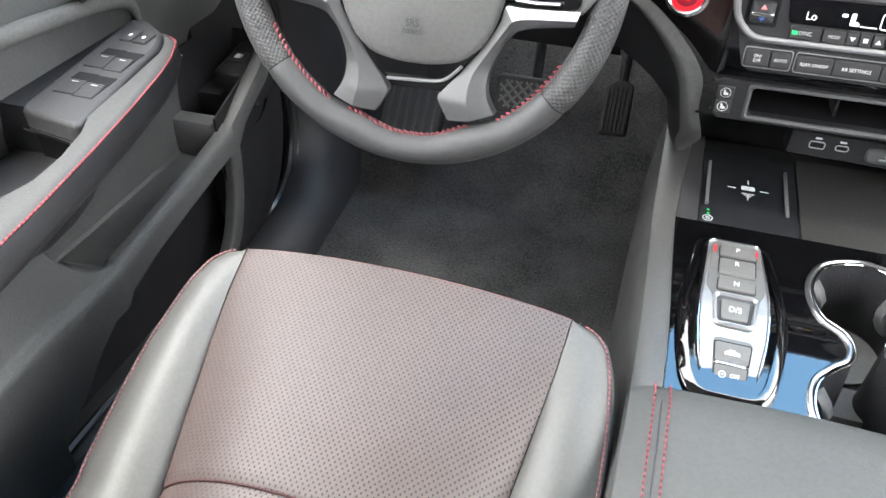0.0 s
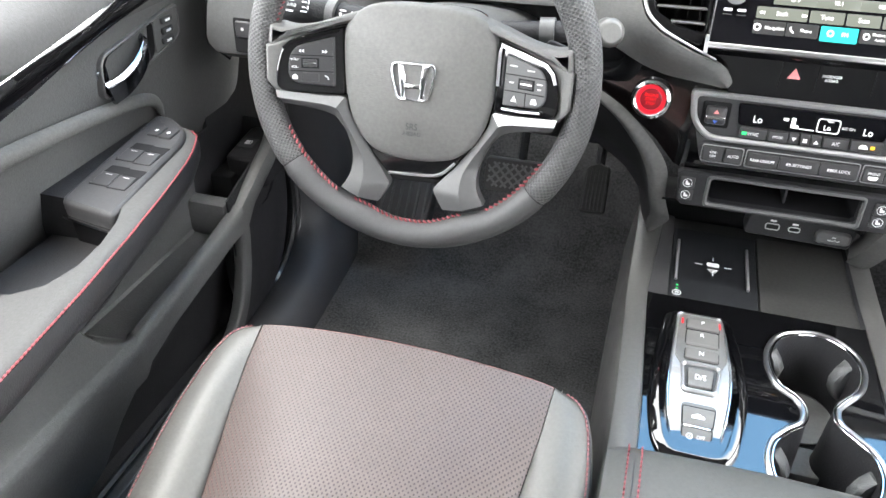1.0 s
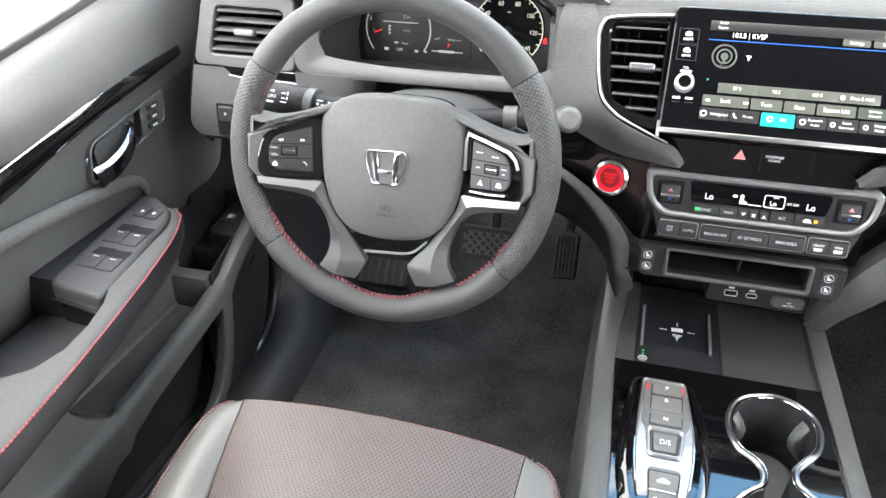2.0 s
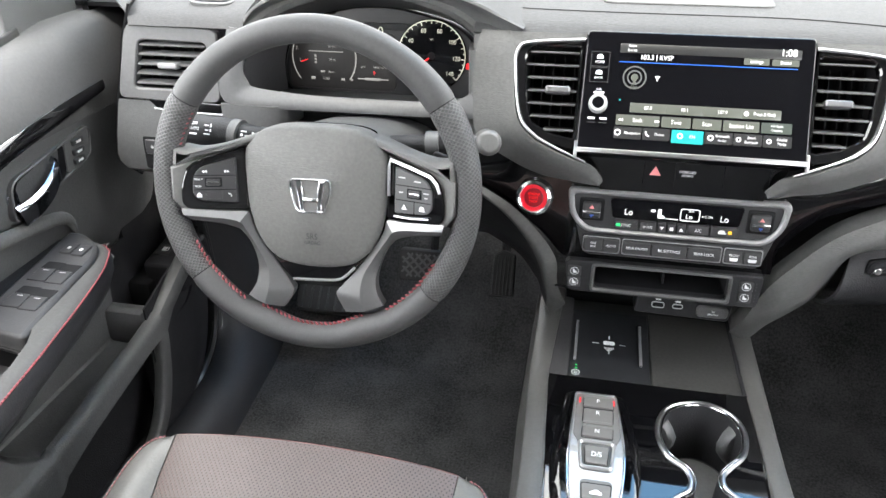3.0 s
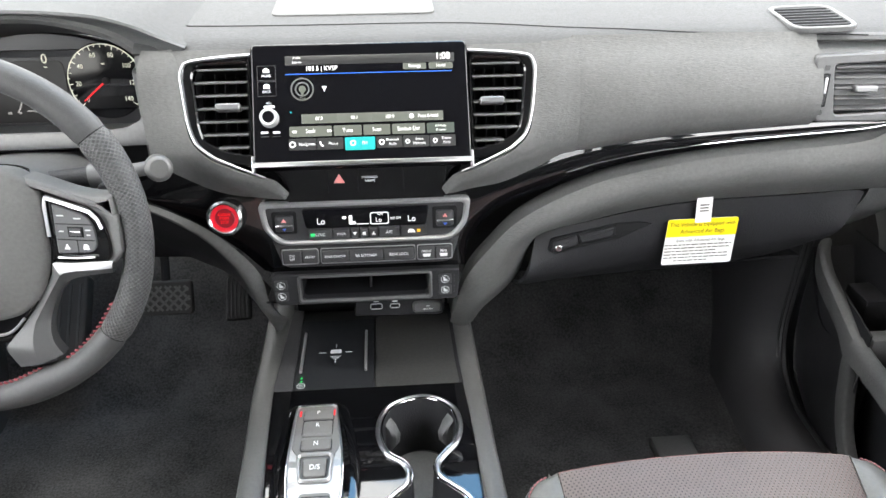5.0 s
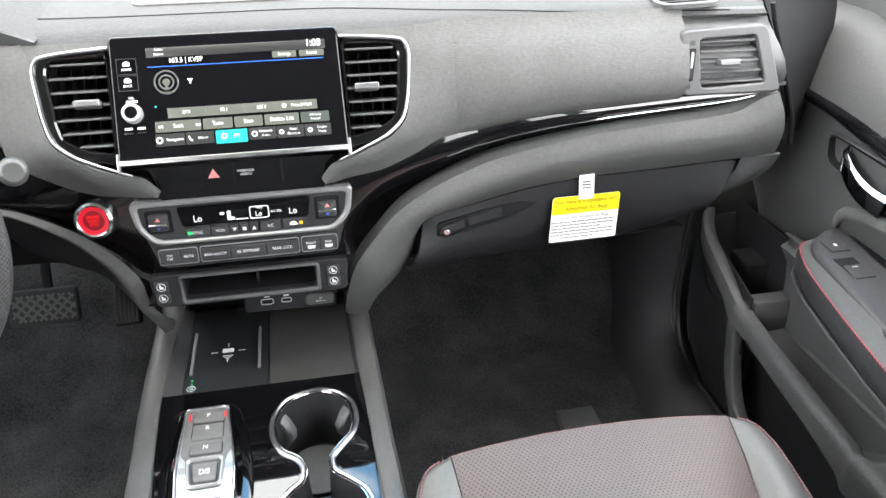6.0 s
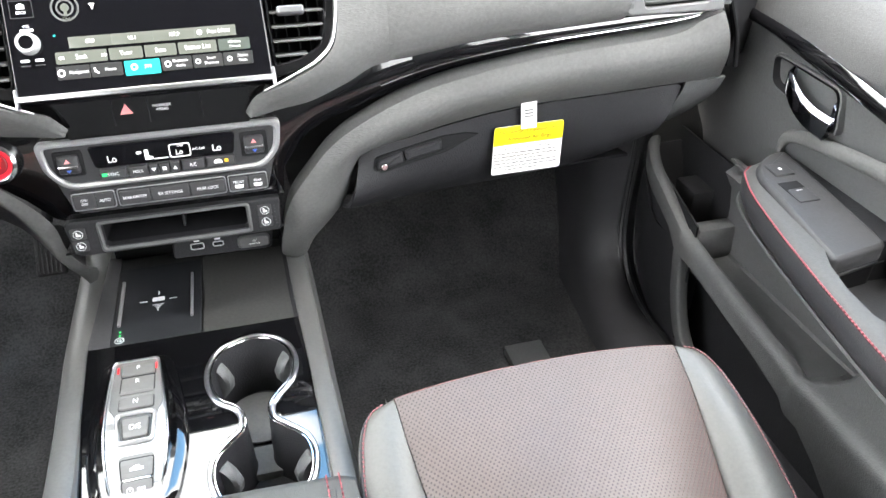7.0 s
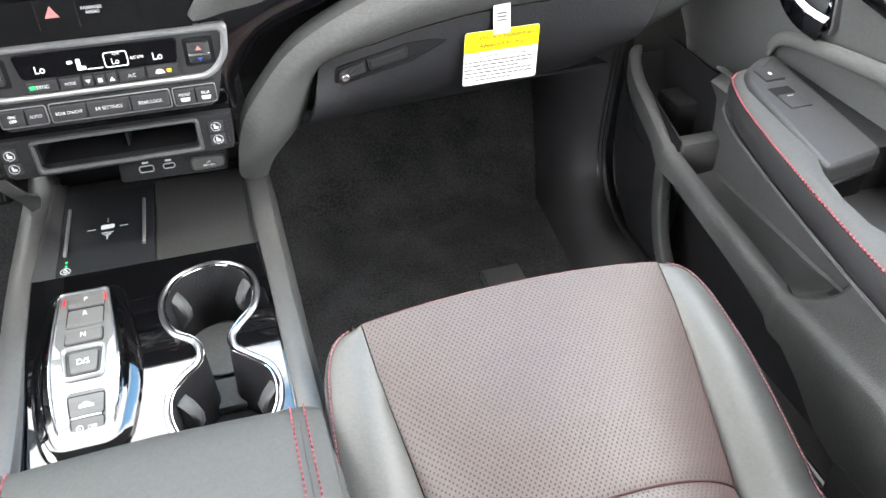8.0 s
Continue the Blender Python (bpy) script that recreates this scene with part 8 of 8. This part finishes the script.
    Y = lambda x, y, z: X(x, y + dy * min(1, max(0, (y - 0.37) / 0.42)), z + dz)
    RIMZ = [(-0.5, 0.205), (0.0, 0.212), (0.36, 0.228), (0.44, 0.232), (0.505, 0.236), (0.53, 0.239), (0.637, 0.252), (0.72, 0.2625), (0.775, 0.2725), (0.795, 0.282), (0.82, 0.294), (0.86, 0.314), (0.91, 0.336), (0.945, 0.348), (0.97, 0.350)]
    MOUTH = [(-0.5, 0.10), (0.36, 0.105), (0.40, 0.125), (0.445, 0.160), (0.494, 0.187), (0.58, 0.211), (0.688, 0.229), (0.74, 0.238), (0.775, 0.240), (0.97, 0.240)]
    rim_z = lambda y: lerp(y, RIMZ)

    def section(y):
        """The shell's cross-section at y, from the armrest's underside down to the mouth of the map pocket."""
        top, r = lerp(y, inner) + 0.018, rim_z(y)
        foot = 0.227 + 0.03 * max(0, (0.56 - y) / 0.1) ** 2
        slope = [(top, 0.396), (top + 0.012, 0.392), (max(top + 0.02, 0.742), 0.386), (0.778, 0.372), (0.794, 0.345), (0.800, 0.310), (0.8025, 0.275), (0.804, 0.244)]
        pocket = slope + [(0.8035, 0.234), (0.798, 0.2285), (0.782, foot), (0.748, foot), (0.7405, 0.232), (0.7385, r - 0.009), (0.7370, r - 0.003), (0.7340, r), (0.7275, r), (0.7225, r - 0.0035), (0.7200, r - 0.011), (0.7195, lerp(y, MOUTH))]
        lead = [(top, 0.396), (top + 0.012, 0.391), (max(top + 0.015, 0.695), 0.380), (max(top + 0.018, 0.712), 0.362)]
        plain = lead + [(0.728, 0.340), (0.733, 0.318), (0.735, 0.300), (0.736, 0.285), (0.736, 0.274), (0.7355, 0.264), (0.7345, 0.256), (0.733, 0.249), (0.731, 0.243), (0.729, 0.2395), (0.727, 0.237), (0.7245, 0.235), (0.721, 0.2325), (0.7185, 0.229), (0.7175, 0.221), (0.7195, min(0.180, lerp(y, MOUTH)))]
        return pocket, plain

    def station(v):
        """One line of the shell; near the pocket's closed end the upper points lie further back."""
        near = max(0, 1 - abs(v - 0.50) / 0.11)
        w = max(0, min(1, (v - 0.503) / 0.020))
        w = w * w * (3 - 2 * w)
        q = []
        for k in range(20):
            y = v - 0.07 * near * (1 - max(0, min(1, (k - 5) / 9)))
            pocket, plain = section(y)
            q.append(Y(pocket[k][0] * w + plain[k][0] * (1 - w), y, pocket[k][1] * w + plain[k][1] * (1 - w)))
        return q

    stops = list(np.linspace(-0.5, 0.40, 14)) + list(np.linspace(0.41, 0.495, 14)) + list(np.linspace(0.50, 0.526, 16)) + list(np.linspace(0.53, 0.56, 5)) + list(np.linspace(0.57, 0.782, 14))
    part("pocket_shell", sheet([station(y) for y in stops], 0.0035), HARD, d, "hard plastic pocket shell")
    part("pocket_liner", sheet([[Y(x, y, 0.2290) for x in (0.749, 0.768, 0.796)] for y in (0.545, 0.62, 0.70, 0.768)], 0.002), TRIM, d, "pale grey rubber liner")
    # rim band and front bin
    rows = []
    for y in list(np.linspace(0.780, 0.965, 20)):
        r = rim_z(y)
        pinch = 0.030 * max(0, (y - 0.88) / 0.085) ** 2
        rows.append([Y(0.7430 + pinch, y, r - 0.05), Y(0.7430 + pinch, y, r - 0.010), Y(0.7415 + pinch, y, r - 0.003), Y(0.7375 + pinch, y, r), Y(0.7290 + pinch, y, r), Y(0.7230 + pinch, y, r - 0.0035), Y(0.7200 + pinch, y, r - 0.011), Y(0.7215 + pinch, y, r - 0.032 - 0.02 * max(0, (0.82 - y) / 0.04)), Y(0.731 + pinch, y, r - 0.040 - 0.02 * max(0, (0.82 - y) / 0.04))])
    part("bin_rim", sheet(rows, 0.003), HARD, d, "rounded rim of the front bin")
    part("pocket_divider", block(s * (0.738 + dx), 0.760 + dy, 0.222 + dz, s * (0.836 + dx), 0.790 + dy, 0.287 + dz, Matrix(), 0.008), TRIM, d)
    part("front_bin", sheet([[Y(x, y, 0.225 + 0.11 * max(0, (y - 0.88) / 0.085) ** 2) for x in (0.741, 0.76, 0.80, 0.838)] for y in np.linspace(0.79, 0.965, 10)], 0.003), DARK, d)
    part("bin_step", block(s * (0.775 + dx), 0.845 + dy, 0.22 + dz, s * (0.835 + dx), 0.905 + dy, (0.285 if driver else 0.300) + dz, Matrix(), 0.006), DARK, d)
    part("bin_wall", sheet([[Y(0.815, y, z) for z in (0.22, 0.29, 0.36)] for y in np.linspace(0.78, 0.97, 6)], 0.003), DARK, d)
    # upright before the map pocket, and the panel recessed behind it
    bar = [(0.786, 0.268), (0.784, 0.232), (0.779, 0.20), (0.772, 0.165), (0.756, 0.125), (0.735, 0.095), (0.70, 0.068), (0.64, 0.052), (0.50, 0.044), (0.3, 0.04)]
    path = smooth([Y(0.7305 + 0.006 * max(0, (p[1] - 0.24) / 0.03), *p) for p in bar], 6)
    part("pocket_post", sweep(path, fillet([(-0.013, -0.010), (0.013, -0.010), (0.013, 0.010), (-0.013, 0.010)], 0.006), (s, 0, 0)), HARD, d, "rounded upright of the map pocket")
    edge = [(0.70, 0.028), (0.80, 0.030), (0.86, 0.042), (0.905, 0.066), (0.94, 0.10), (0.962, 0.145), (0.975, 0.20), (0.975, 0.26), (0.965, 0.330)]
    rows = []
    for k, q in ((0.7325, 0.0), (0.7375, 0.25), (0.742, 0.5), (0.746, 0.75), (0.748, 0.94), (0.752, 0.985), (0.765, 1.0), (0.80, 1.0)):
        rows.append([Y(k, 0.765 + (y - 0.765) * q if y > 0.765 else y, 0.20 + (z - 0.20) * (0.72 + 0.28 * q)) for y, z in [(p.x, p.y) for p in smooth([(*p, 0) for p in edge], 4)]])
    # DARK instead of HARD puts the recessed face's shade into the colour
    part("front_panel", sheet(rows, 0.003), DARK, d, "curved front of the door panel, coloured for shade")
    # inner wall of the map pocket darkened for the shade inside
    part("pocket_back", sheet([[Y(x, y, z) for y in np.linspace(0.20, 0.80, 10)] for x, z in ((0.738, 0.035), (0.776, 0.05), (0.786, 0.10), (0.786, 0.20), (0.770, 0.23))], 0.003), DARK, d)
    part("lower_edge", sheet([[Y(x, y, z) for y in np.linspace(-0.5, 0.36, 8)] for x, z in ((0.7195, 0.12), (0.722, 0.08), (0.728, 0.03))], 0.004), HARD, d)
    if driver:
        bx_m = axes(X(0.770, 0.905, 0.318), (1, 0, 0), (0, 1, 0.12))
        part("release_panel", plate(fillet([mm(-22, -45), mm(44, -45), mm(44, 60), mm(-22, 50)], 0.012), 0.05, bx_m, 0.005), DARK, d)
        part("fuel_release", plate(rect(*mm(-14, -16, 12, 12), 0.002), 0.005, bx_m @ Matrix.Translation((0, 0, 0.002)), 0.001), GREY, d, "fuel lid release button")
        part("fuel_mark", plate(rect(*mm(-6, -6, 2, 5), 0.001), 0.0003, bx_m @ Matrix.Translation((0, 0, 0.0024)), 0.0001), WHITE_INK, d)
        part("pump_hose", sweep([bx_m @ Vector((*mm(u, v), 0.0023)) for u, v in ((2.5, -5), (4.5, -5), (5, 2), (3.5, 5))], circle(0, 0, 0.0006, 6), (0, 0, 1)), WHITE_INK, d)
    return d


door(-1, 0.013, True)
door(1, -0.013, False)
